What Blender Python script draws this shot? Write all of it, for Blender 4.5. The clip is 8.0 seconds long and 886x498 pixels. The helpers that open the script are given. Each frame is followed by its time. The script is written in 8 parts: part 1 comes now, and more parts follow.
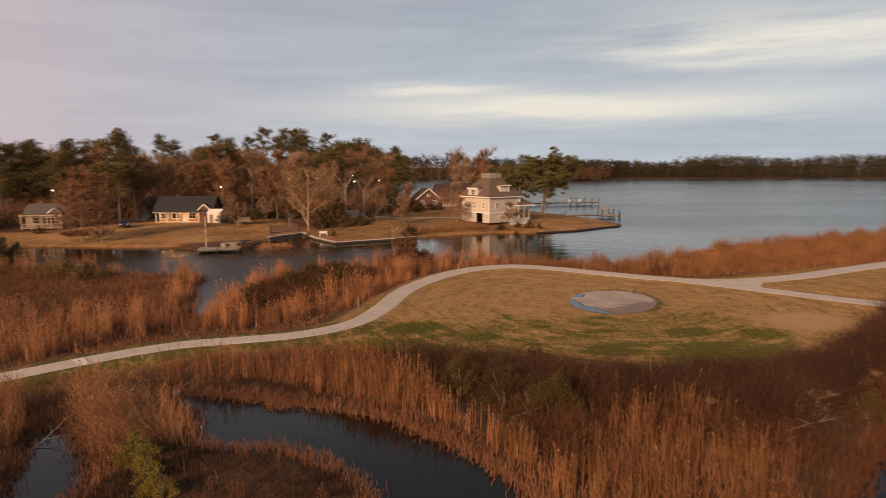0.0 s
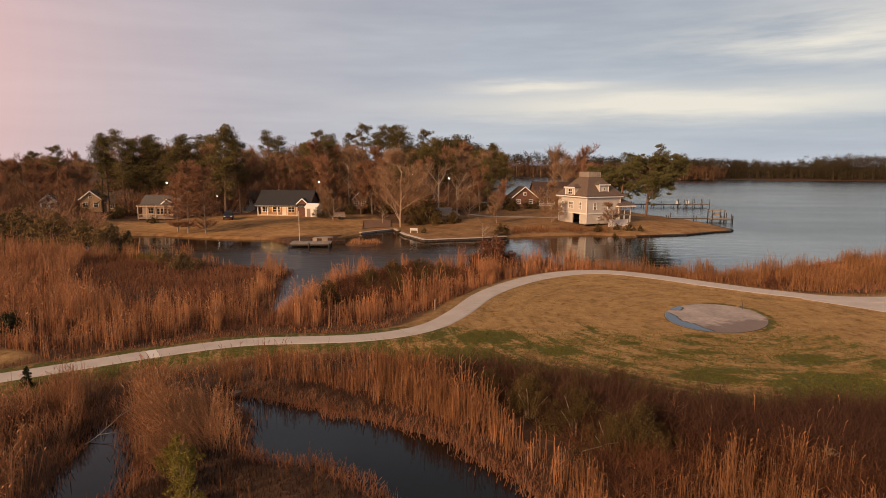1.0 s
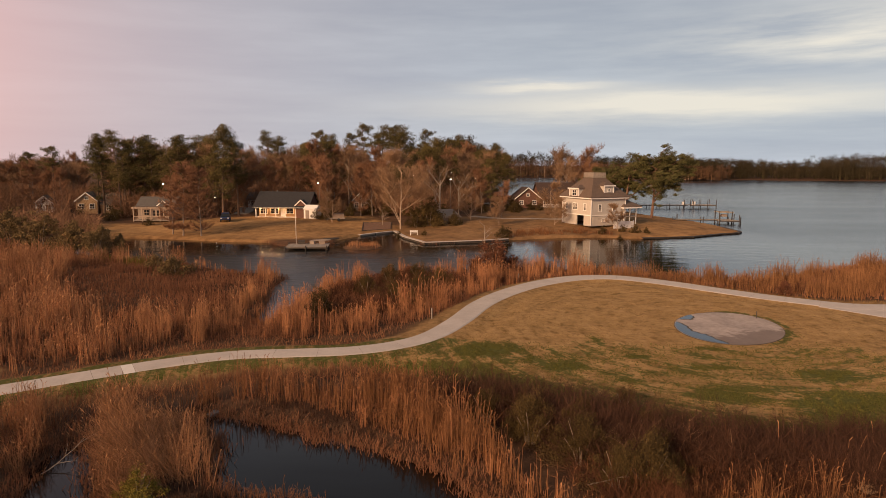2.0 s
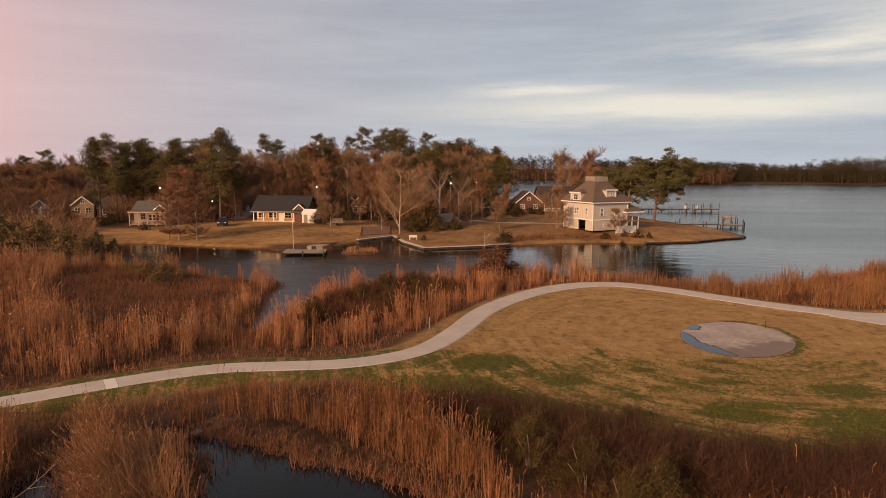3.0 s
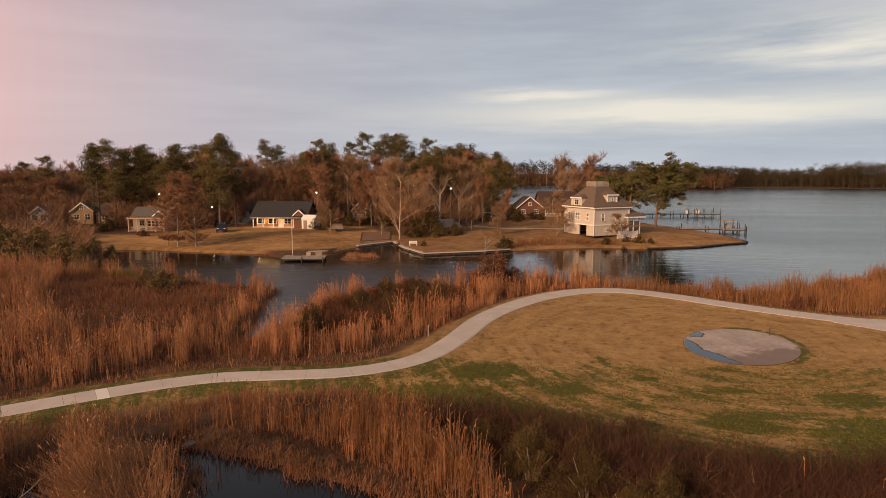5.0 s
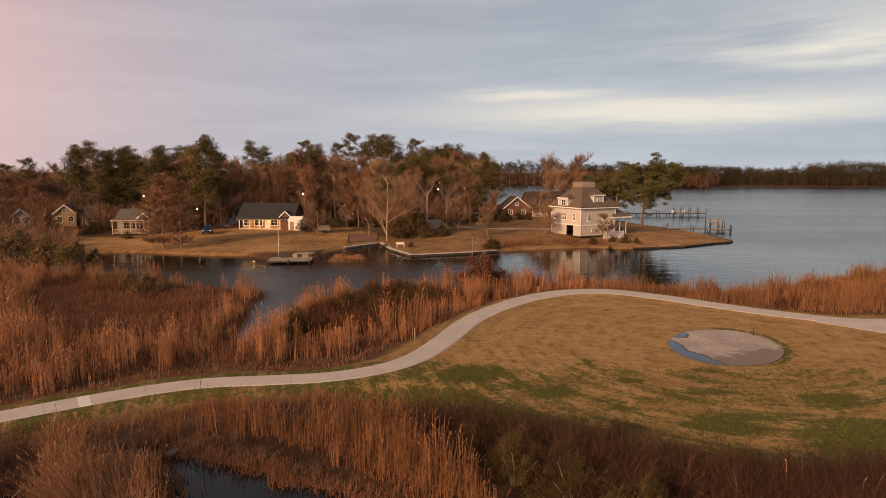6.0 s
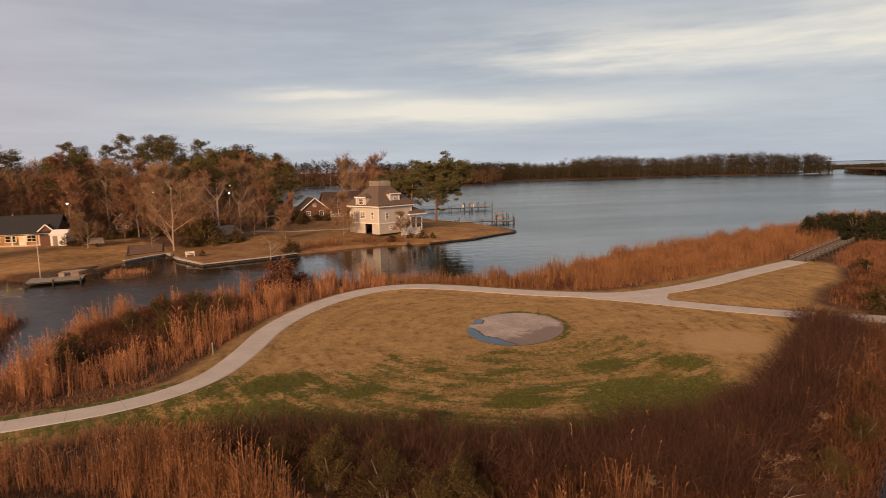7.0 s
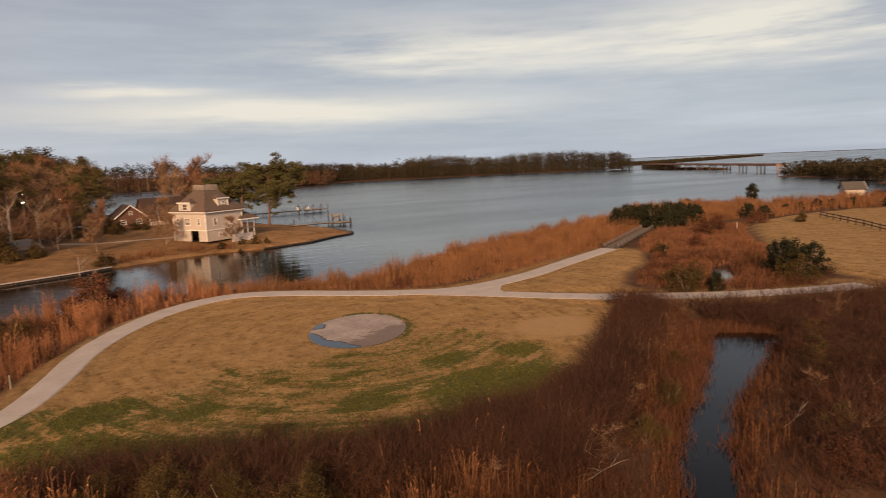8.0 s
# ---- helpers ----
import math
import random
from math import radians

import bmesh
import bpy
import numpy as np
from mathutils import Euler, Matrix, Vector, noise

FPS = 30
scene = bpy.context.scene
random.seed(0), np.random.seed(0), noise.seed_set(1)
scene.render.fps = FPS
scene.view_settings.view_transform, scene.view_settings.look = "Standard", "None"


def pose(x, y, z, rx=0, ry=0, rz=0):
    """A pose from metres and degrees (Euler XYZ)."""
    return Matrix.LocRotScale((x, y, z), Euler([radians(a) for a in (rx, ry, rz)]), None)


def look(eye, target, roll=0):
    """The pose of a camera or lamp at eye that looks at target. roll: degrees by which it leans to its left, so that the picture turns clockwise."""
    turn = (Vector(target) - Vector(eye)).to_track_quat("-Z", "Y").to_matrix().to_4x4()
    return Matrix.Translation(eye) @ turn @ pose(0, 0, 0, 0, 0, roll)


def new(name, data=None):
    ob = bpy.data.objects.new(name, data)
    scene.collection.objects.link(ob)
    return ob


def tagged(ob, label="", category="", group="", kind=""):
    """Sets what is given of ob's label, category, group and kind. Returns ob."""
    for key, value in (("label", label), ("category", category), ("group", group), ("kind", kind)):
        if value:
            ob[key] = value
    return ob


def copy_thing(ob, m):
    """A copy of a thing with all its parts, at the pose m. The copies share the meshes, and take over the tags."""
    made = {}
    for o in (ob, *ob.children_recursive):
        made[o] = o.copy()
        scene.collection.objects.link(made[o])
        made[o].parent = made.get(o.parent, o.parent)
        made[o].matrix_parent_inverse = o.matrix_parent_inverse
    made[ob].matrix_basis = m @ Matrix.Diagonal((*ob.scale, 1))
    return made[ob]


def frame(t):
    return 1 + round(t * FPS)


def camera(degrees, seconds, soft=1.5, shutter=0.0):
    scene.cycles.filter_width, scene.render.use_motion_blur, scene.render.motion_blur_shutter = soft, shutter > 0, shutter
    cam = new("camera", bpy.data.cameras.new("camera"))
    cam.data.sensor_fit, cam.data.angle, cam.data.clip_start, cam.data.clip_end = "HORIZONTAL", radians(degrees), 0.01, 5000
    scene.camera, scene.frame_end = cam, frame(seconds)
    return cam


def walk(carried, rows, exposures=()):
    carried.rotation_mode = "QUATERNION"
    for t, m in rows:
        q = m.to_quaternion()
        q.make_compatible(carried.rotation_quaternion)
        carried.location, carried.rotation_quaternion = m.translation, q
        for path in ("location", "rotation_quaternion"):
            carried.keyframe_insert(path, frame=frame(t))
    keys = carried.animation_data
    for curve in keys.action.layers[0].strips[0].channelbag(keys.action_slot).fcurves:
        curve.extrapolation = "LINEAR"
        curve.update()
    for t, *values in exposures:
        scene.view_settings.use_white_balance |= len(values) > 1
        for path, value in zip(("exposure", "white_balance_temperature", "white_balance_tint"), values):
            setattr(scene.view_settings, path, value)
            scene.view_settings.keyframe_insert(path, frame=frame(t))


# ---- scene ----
cam = camera(70.96, 8.0, 0.82, 0.35)
# seconds, x, y, z in metres, then yaw, pitch and roll in degrees: a small drone drifting forward at 14 m, then turning right
ROWS = [
    (0.0, -3.19, -8.50, 13.99, -10.07, -7.62, -0.26),
    (0.1, -2.94, -8.18, 13.99, -8.50, -7.64, -0.15),
    (0.2, -2.69, -7.86, 13.99, -6.80, -7.67, -0.04),
    (0.3, -2.44, -7.54, 13.98, -5.05, -7.70, 0.07),
    (0.4, -2.19, -7.22, 13.98, -3.75, -7.72, 0.17),
    (0.5, -1.94, -6.90, 13.98, -2.58, -7.75, 0.28),
    (0.7, -1.58, -6.28, 13.97, -1.60, -7.79, 0.30),
    (1.0, -1.03, -5.36, 13.97, -0.78, -7.87, 0.33),
    (1.5, -0.63, -3.80, 13.99, -0.47, -7.89, 0.28),
    (3.0, -0.15, -0.69, 14.20, -0.32, -7.57, 0.27),
    (3.5, -0.22, -0.26, 14.21, -0.46, -7.37, 0.23),
    (4.0, -0.22, -0.01, 14.16, -0.13, -7.22, 0.13),
    (4.5, -0.10, 0.00, 14.14, -0.01, -7.09, 0.13),
    (6.0, 0.24, 0.10, 14.45, -1.29, -7.12, -0.04),
    (6.3, 0.28, 0.10, 14.47, -2.00, -7.16, -0.21),
    (6.4, 0.29, 0.10, 14.47, -2.60, -7.18, -0.27),
    (6.5, 0.30, 0.10, 14.48, -3.69, -7.19, -0.33),
    (6.6, 0.30, 0.11, 14.48, -6.10, -7.22, -0.49),
    (6.7, 0.29, 0.12, 14.49, -10.40, -7.26, -0.78),
    (6.8, 0.29, 0.13, 14.49, -15.40, -7.32, -1.12),
    (6.9, 0.28, 0.14, 14.50, -18.30, -7.35, -1.31),
    (7.0, 0.28, 0.15, 14.50, -19.63, -7.36, -1.40),
    (7.1, 0.28, 0.18, 14.50, -20.00, -7.37, -1.42),
    (7.2, 0.29, 0.21, 14.50, -20.70, -7.38, -1.47),
    (7.3, 0.29, 0.24, 14.50, -21.90, -7.40, -1.54),
    (7.4, 0.30, 0.27, 14.50, -24.40, -7.45, -1.69),
    (7.5, 0.30, 0.30, 14.50, -27.87, -7.51, -1.90),
    (7.6, 0.31, 0.33, 14.50, -30.40, -7.61, -2.05),
    (7.7, 0.32, 0.36, 14.49, -31.70, -7.67, -2.13),
    (7.8, 0.34, 0.39, 14.49, -32.40, -7.69, -2.17),
    (7.9, 0.35, 0.42, 14.48, -33.40, -7.74, -2.23),
    (8.0, 0.36, 0.45, 14.48, -34.60, -7.78, -2.30),
]
walk(cam, [(t, pose(x, y, z, 90 + pitch, 0, yaw) @ pose(0, 0, 0, 0, 0, roll)) for t, x, y, z, yaw, pitch, roll in ROWS])

# ---- sky, sun ----
SUN_FROM = Vector((-0.62, -0.70, 0.36)).normalized()


def math_node(tree, op, a, b=None, c=None, clamp=False):
    n = tree.nodes.new("ShaderNodeMath")
    n.operation, n.use_clamp = op, clamp
    for i, v in enumerate((a, b, c)):
        if v is None:
            continue
        if isinstance(v, (int, float)):
            n.inputs[i].default_value = v
        else:
            tree.links.new(v, n.inputs[i])
    return n.outputs[0]


def ramp_node(tree, fac, stops):
    n = tree.nodes.new("ShaderNodeValToRGB")
    el = n.color_ramp.elements
    while len(el) < len(stops):
        el.new(0.5)
    for e, (p, c) in zip(el, stops):
        e.position, e.color = p, (*c, 1) if len(c) == 3 else c
    tree.links.new(fac, n.inputs[0])
    return n.outputs[0]


def mix_node(tree, fac, a, b, blend="MIX"):
    n = tree.nodes.new("ShaderNodeMix")
    n.data_type, n.blend_type = "RGBA", blend
    for sock, v in ((n.inputs[0], fac), (n.inputs[6], a), (n.inputs[7], b)):
        if isinstance(v, (int, float)):
            sock.default_value = v
        elif isinstance(v, tuple):
            sock.default_value = (*v, 1)
        else:
            tree.links.new(v, sock)
    return n.outputs[2]


def noise_node(tree, vec, scale, detail=4, rough=0.55, out=0):
    n = tree.nodes.new("ShaderNodeTexNoise")
    n.inputs["Scale"].default_value, n.inputs["Detail"].default_value, n.inputs["Roughness"].default_value = scale, detail, rough
    if vec is not None:
        tree.links.new(vec, n.inputs["Vector"])
    return n.outputs[out]


def build_sky():
    """An overcast winter dusk: grey-blue cloud layers, a pale opening low over the lake, pink towards the sunset."""
    world = bpy.data.worlds.new("dusk_sky")
    scene.world = world
    world.use_nodes = True
    t = world.node_tree
    t.nodes.clear()
    out = t.nodes.new("ShaderNodeOutputWorld")
    bg = t.nodes.new("ShaderNodeBackground")
    t.links.new(bg.outputs[0], out.inputs[0])
    co = t.nodes.new("ShaderNodeTexCoord").outputs["Generated"]
    sep = t.nodes.new("ShaderNodeSeparateXYZ")
    t.links.new(co, sep.inputs[0])
    x, y, z = sep.outputs
    az = math_node(t, "ARCTAN2", x, y)                      # 0 ahead, + to the right, radians
    el = math_node(t, "ARCSINE", z)
    comb = t.nodes.new("ShaderNodeCombineXYZ")
    t.links.new(math_node(t, "MULTIPLY", az, 1.6), comb.inputs[0])
    # cloud layers lie flatter the lower they are
    t.links.new(math_node(t, "MULTIPLY", math_node(t, "POWER", math_node(t, "ABSOLUTE", math_node(t, "ADD", el, 0.02)), 0.75), 11.0), comb.inputs[1])
    lay = comb.outputs[0]
    big = noise_node(t, lay, 1.1, 5, 0.55)
    fine = noise_node(t, lay, 3.3, 6, 0.6)
    base = ramp_node(t, math_node(t, "ADD", math_node(t, "MULTIPLY", el, 1.6), 0.02, clamp=True),
                     [(0.0, (0.57, 0.62, 0.71)), (0.12, (0.55, 0.60, 0.675)), (0.3, (0.50, 0.545, 0.61)), (0.55, (0.44, 0.465, 0.52)), (1.0, (0.21, 0.22, 0.24))])
    shade = ramp_node(t, math_node(t, "ADD", math_node(t, "MULTIPLY", big, 0.7), math_node(t, "MULTIPLY", fine, 0.3)),
                      [(0.30, (0.80, 0.82, 0.87)), (0.5, (1.0, 1.0, 1.0)), (0.62, (1.14, 1.13, 1.11)), (0.75, (1.3, 1.27, 1.21))])
    colour = mix_node(t, 1.0, base, shade, "MULTIPLY")

    def bump(v, mid, half):
        d = math_node(t, "DIVIDE", math_node(t, "SUBTRACT", v, mid), half)
        return math_node(t, "EXPONENT", math_node(t, "MULTIPLY", math_node(t, "MULTIPLY", d, d), -1.0))
    # the pale opening low over the lake, and the brighter broken cloud above it to the right
    wob = math_node(t, "ADD", el, math_node(t, "MULTIPLY", math_node(t, "SUBTRACT", fine, 0.5), 0.035))
    band = math_node(t, "MULTIPLY", bump(wob, 0.088, 0.021), bump(az, 0.36, 0.33))
    band2 = math_node(t, "MULTIPLY", bump(wob, 0.118, 0.008), bump(az, 0.16, 0.10))
    band3 = math_node(t, "MULTIPLY", bump(wob, 0.174, 0.040), bump(az, 0.58, 0.21))
    band4 = math_node(t, "MULTIPLY", bump(wob, 0.172, 0.045), bump(az, 1.10, 0.26))
    soft = ramp_node(t, math_node(t, "ADD", math_node(t, "MULTIPLY", big, 0.65), math_node(t, "MULTIPLY", fine, 0.35)), [(0.40, (0, 0, 0)), (0.62, (1, 1, 1))])
    total = math_node(t, "ADD", math_node(t, "MULTIPLY", band, 1.15), math_node(t, "MULTIPLY", band2, 1.0))
    total = math_node(t, "ADD", total, math_node(t, "MULTIPLY", math_node(t, "ADD", math_node(t, "MULTIPLY", band3, 1.25), math_node(t, "MULTIPLY", band4, 1.7)), math_node(t, "ADD", 0.12, math_node(t, "MULTIPLY", soft, 1.0))), clamp=True)
    colour = mix_node(t, total, colour, (0.99, 0.925, 0.805))
    # sunset glow
    pinkness = math_node(t, "MULTIPLY", bump(az, -0.84, 0.31), bump(el, 0.13, 0.26))
    colour = mix_node(t, math_node(t, "MULTIPLY", pinkness, 1.0, clamp=True), colour, (1.30, 0.62, 0.52))
    lilac = math_node(t, "MULTIPLY", bump(az, -0.50, 0.46), bump(el, 0.10, 0.26))
    colour = mix_node(t, math_node(t, "MULTIPLY", lilac, 0.40, clamp=True), colour, (0.72, 0.56, 0.58))
    # the sunset itself, low behind the left shoulder
    setting = math.atan2(SUN_FROM.x, SUN_FROM.y)
    glow = math_node(t, "MULTIPLY", bump(az, setting, 0.85), bump(el, 0.10, 0.42))
    colour = mix_node(t, math_node(t, "MULTIPLY", glow, 0.95, clamp=True), colour, (2.3, 1.02, 0.56))
    # a thin share of clear sky behind the cloud
    sky = t.nodes.new("ShaderNodeTexSky")
    sky.sky_type, sky.sun_disc = "NISHITA", False
    sky.sun_elevation = math.asin(SUN_FROM.z)
    sky.sun_rotation = math.atan2(SUN_FROM.x, SUN_FROM.y)
    faint = mix_node(t, 1.0, sky.outputs[0], (0.008, 0.008, 0.008), "MULTIPLY")
    colour = mix_node(t, 1.0, colour, faint, "ADD")
    t.links.new(colour, bg.inputs[0])
    bg.inputs[1].default_value = 0.80


build_sky()
sun = new("sun", bpy.data.lights.new("sun", "SUN"))
sun.data.energy, sun.data.angle, sun.data.color = 4.35, radians(14), (1.0, 0.64, 0.37)
sun.matrix_world = look((0, 0, 60), Vector((0, 0, 60)) - SUN_FROM)
scene.view_settings.exposure = 0.0

# ---- materials ----


def material(name, colour, rough=0.8, metal=0.0, spread=0.25, scale=4.0, bump=0.0, bump_scale=20.0, tint=None, per_island=0.0, per_object=0.0, fine=0.0):
    """Principled surface whose colour varies at two scales, with fine relief."""
    m = bpy.data.materials.new(name)
    m.use_nodes = True
    t = m.node_tree
    b = t.nodes["Principled BSDF"]
    co = t.nodes.new("ShaderNodeTexCoord").outputs["Object"]
    n1 = noise_node(t, co, scale, 4)
    n2 = noise_node(t, co, scale * 7.3, 3)
    v = math_node(t, "ADD", math_node(t, "MULTIPLY", n1, 0.65), math_node(t, "MULTIPLY", n2, 0.35))
    lo = tuple(c * (1 - spread) for c in colour)
    hi = tuple(min(1, c * (1 + spread)) for c in (tint or colour))
    col = ramp_node(t, v, [(0.3, lo), (0.7, hi)])
    if per_island:
        g = t.nodes.new("ShaderNodeNewGeometry")
        r = ramp_node(t, g.outputs["Random Per Island"], [(0.0, (1 - per_island,) * 3), (1.0, (1 + per_island,) * 3)])
        col = mix_node(t, 1.0, col, r, "MULTIPLY")
    if per_object:
        o = t.nodes.new("ShaderNodeObjectInfo")
        r = ramp_node(t, o.outputs["Random"], [(0.0, (1 - per_object,) * 3), (1.0, (1 + per_object,) * 3)])
        col = mix_node(t, 1.0, col, r, "MULTIPLY")
    t.links.new(col, b.inputs["Base Color"])
    b.inputs["Roughness"].default_value, b.inputs["Metallic"].default_value = rough, metal
    if bump:
        bn = t.nodes.new("ShaderNodeBump")
        bn.inputs["Strength"].default_value, bn.inputs["Distance"].default_value = bump, 0.05
        t.links.new(noise_node(t, co, bump_scale, 5), bn.inputs["Height"])
        t.links.new(bn.outputs[0], b.inputs["Normal"])
    return m


def plant_material(name, dark, light, rough=0.9, through_light=0.0, by="island"):
    """Dead or green plant matter: every stalk or leaf has its own tone, and patches differ."""
    m = bpy.data.materials.new(name)
    m.use_nodes = True
    t = m.node_tree
    b = t.nodes["Principled BSDF"]
    g = t.nodes.new("ShaderNodeNewGeometry")
    pos = t.nodes.new("ShaderNodeTexCoord").outputs["Object"]
    patch = noise_node(t, pos, 0.25, 3)
    v = math_node(t, "ADD", math_node(t, "MULTIPLY", g.outputs["Random Per Island"], 0.45), math_node(t, "MULTIPLY", math_node(t, "ADD", math_node(t, "MULTIPLY", math_node(t, "SUBTRACT", patch, 0.5), 1.6), 0.5), 0.55))
    o = t.nodes.new("ShaderNodeObjectInfo")
    v = math_node(t, "ADD", v, math_node(t, "MULTIPLY", math_node(t, "SUBTRACT", o.outputs["Random"], 0.5), 0.25))
    t.links.new(ramp_node(t, v, [(0.15, dark), (0.85, light)]), b.inputs["Base Color"])
    b.inputs["Roughness"].default_value = rough
    b.inputs["Specular IOR Level"].default_value = 0.15
    return m


def water_material():
    m = bpy.data.materials.new("lake_water")
    m.use_nodes = True
    t = m.node_tree
    b = t.nodes["Principled BSDF"]
    co = t.nodes.new("ShaderNodeTexCoord").outputs["Object"]
    b.inputs["IOR"].default_value = 1.333
    mp = t.nodes.new("ShaderNodeMapping")
    mp.inputs["Scale"].default_value = (0.35, 1.0, 1.0)
    mp.inputs["Rotation"].default_value = (0, 0, 0.5)
    t.links.new(co, mp.inputs[0])
    # wind lanes: open water is ruffled, sheltered water smooth
    lanes = noise_node(t, mp.outputs[0], 0.02, 4)
    sep = t.nodes.new("ShaderNodeSeparateXYZ")
    t.links.new(co, sep.inputs[0])
    openness = math_node(t, "MULTIPLY", math_node(t, "SUBTRACT", math_node(t, "ADD", sep.outputs[0], math_node(t, "MULTIPLY", sep.outputs[1], 0.45)), 75.0), 0.02, clamp=True)
    ripple = noise_node(t, mp.outputs[0], 1.6, 3)
    chop = noise_node(t, mp.outputs[0], 0.5, 4)
    hgt = math_node(t, "ADD", math_node(t, "MULTIPLY", ripple, 0.4), chop)
    bn = t.nodes.new("ShaderNodeBump")
    bn.inputs["Distance"].default_value = 0.12
    still = math_node(t, "MULTIPLY", math_node(t, "SUBTRACT", sep.outputs[1], 48.0), 0.05, clamp=True)
    # a breeze ruffles the middle of the lagoon and the creek's mouth; the far margin lies calm
    wobble = math_node(t, "MULTIPLY", math_node(t, "SUBTRACT", noise_node(t, co, 0.06, 3), 0.5), 14.0)
    near = math_node(t, "MULTIPLY", math_node(t, "SUBTRACT", 101.0, math_node(t, "ADD", sep.outputs[1], wobble)), 0.07, clamp=True)
    west = math_node(t, "MULTIPLY", math_node(t, "SUBTRACT", 20.0, math_node(t, "ADD", sep.outputs[0], wobble)), 0.08, clamp=True)
    breeze = math_node(t, "MULTIPLY", still, math_node(t, "MULTIPLY", near, west))
    # peaty ponds, clearer lake; the breezy water painted paler, standing in for mirrored sky
    t.links.new(mix_node(t, breeze, mix_node(t, still, (0.006, 0.0046, 0.0036), (0.003, 0.0045, 0.004)), (0.034, 0.033, 0.032)), b.inputs["Base Color"])
    t.links.new(math_node(t, "ADD", math_node(t, "ADD", 0.05, math_node(t, "ADD", math_node(t, "MULTIPLY", still, 0.26), math_node(t, "MULTIPLY", breeze, 0.9))), math_node(t, "MULTIPLY", math_node(t, "MULTIPLY", openness, lanes), 0.30)), bn.inputs["Strength"])
    t.links.new(hgt, bn.inputs["Height"])
    t.links.new(bn.outputs[0], b.inputs["Normal"])
    t.links.new(math_node(t, "ADD", math_node(t, "ADD", 0.06, math_node(t, "MULTIPLY", breeze, 0.25)), math_node(t, "MULTIPLY", math_node(t, "MULTIPLY", openness, lanes), 0.28)), b.inputs["Roughness"])
    return m


WATER = water_material()
CONCRETE = material("path_concrete", (0.51, 0.45, 0.41), 0.9, spread=0.14, scale=0.8, bump=0.15, bump_scale=30, per_object=0.025)
CONCRETE_NEW = material("new_concrete", (0.70, 0.66, 0.62), 0.9, spread=0.06, scale=1.0)
PAD = material("pad_concrete", (0.39, 0.32, 0.285), 0.85, spread=0.42, scale=0.34, bump=0.15, bump_scale=25)
KERB = material("pad_kerb", (0.075, 0.06, 0.045), 0.85, spread=0.3, scale=2)
REED = plant_material("dry_reed", (0.125, 0.058, 0.029), (0.55, 0.270, 0.136))
REED_BROWN = plant_material("brown_reed", (0.092, 0.044, 0.022), (0.33, 0.168, 0.080))
REED_DARK = plant_material("dull_reed", (0.084, 0.040, 0.020), (0.315, 0.152, 0.071))
VINE = plant_material("russet_vine", (0.075, 0.033, 0.020), (0.21, 0.092, 0.054))
REED_PALE = plant_material("pale_reed", (0.20, 0.100, 0.050), (0.60, 0.320, 0.165))
BANK_OLIVE = plant_material("bank_shrub_leaves", (0.088, 0.062, 0.029), (0.245, 0.166, 0.076))
SEDGE = plant_material("dead_sedge", (0.150, 0.070, 0.042), (0.34, 0.165, 0.092))
TWIG = plant_material("thicket_twigs", (0.034, 0.018, 0.013), (0.104, 0.052, 0.035))
TWIG_GREY = plant_material("bare_twigs", (0.150, 0.094, 0.056), (0.365, 0.228, 0.136))
TWIG_RUST = plant_material("rusty_twigs", (0.060, 0.026, 0.015), (0.165, 0.072, 0.039))
WOOD_RUST = plant_material("russet_wood_twigs", (0.140, 0.074, 0.043), (0.355, 0.188, 0.108))
SHRUB = plant_material("olive_leaves", (0.046, 0.032, 0.013), (0.128, 0.086, 0.032))
SHRUB_BRIGHT = plant_material("yellow_green_leaves", (0.11, 0.090, 0.018), (0.24, 0.19, 0.040))
NEEDLE = plant_material("pine_needles", (0.050, 0.044, 0.018), (0.165, 0.132, 0.050))
NEEDLE_GREEN = plant_material("green_pine_needles", (0.042, 0.044, 0.018), (0.145, 0.134, 0.052))
CEDAR = plant_material("cedar_leaves", (0.012, 0.016, 0.010), (0.050, 0.050, 0.024))
FAR_WOOD = plant_material("far_woods", (0.044, 0.034, 0.018), (0.150, 0.102, 0.054))
FAR_RUSSET = plant_material("far_russet_woods", (0.052, 0.033, 0.020), (0.175, 0.100, 0.058))
FAR_DARK = plant_material("far_evergreen_woods", (0.020, 0.019, 0.011), (0.078, 0.062, 0.034))
DRY_GRASS = plant_material("dry_lawn_grass", (0.150, 0.092, 0.037), (0.285, 0.178, 0.073))
GREEN_GRASS = plant_material("green_lawn_grass", (0.045, 0.050, 0.011), (0.135, 0.125, 0.033))
OLIVE_GRASS = plant_material("olive_grass", (0.10, 0.085, 0.022), (0.26, 0.20, 0.055))
LITTER = plant_material("wood_floor_brush", (0.190, 0.106, 0.062), (0.42, 0.236, 0.140))
BARK = material("pine_bark", (0.13, 0.085, 0.060), 0.95, spread=0.4, scale=3, bump=0.5, bump_scale=12)
BARK_RED = material("red_pine_bark", (0.20, 0.115, 0.080), 0.95, spread=0.4, scale=3, bump=0.5, bump_scale=12)
BARK_TAN = material("tan_bark", (0.36, 0.27, 0.20), 0.95, spread=0.3, scale=3, bump=0.3, bump_scale=14)
BARK_GREY = material("grey_bark", (0.24, 0.185, 0.145), 0.95, spread=0.35, scale=3, bump=0.4, bump_scale=14)
DEADWOOD = material("bleached_branch", (0.32, 0.265, 0.22), 0.9, spread=0.3, scale=3)
TIMBER = material("weathered_timber", (0.30, 0.255, 0.215), 0.9, spread=0.3, scale=3, bump=0.3, bump_scale=18, per_object=0.12)
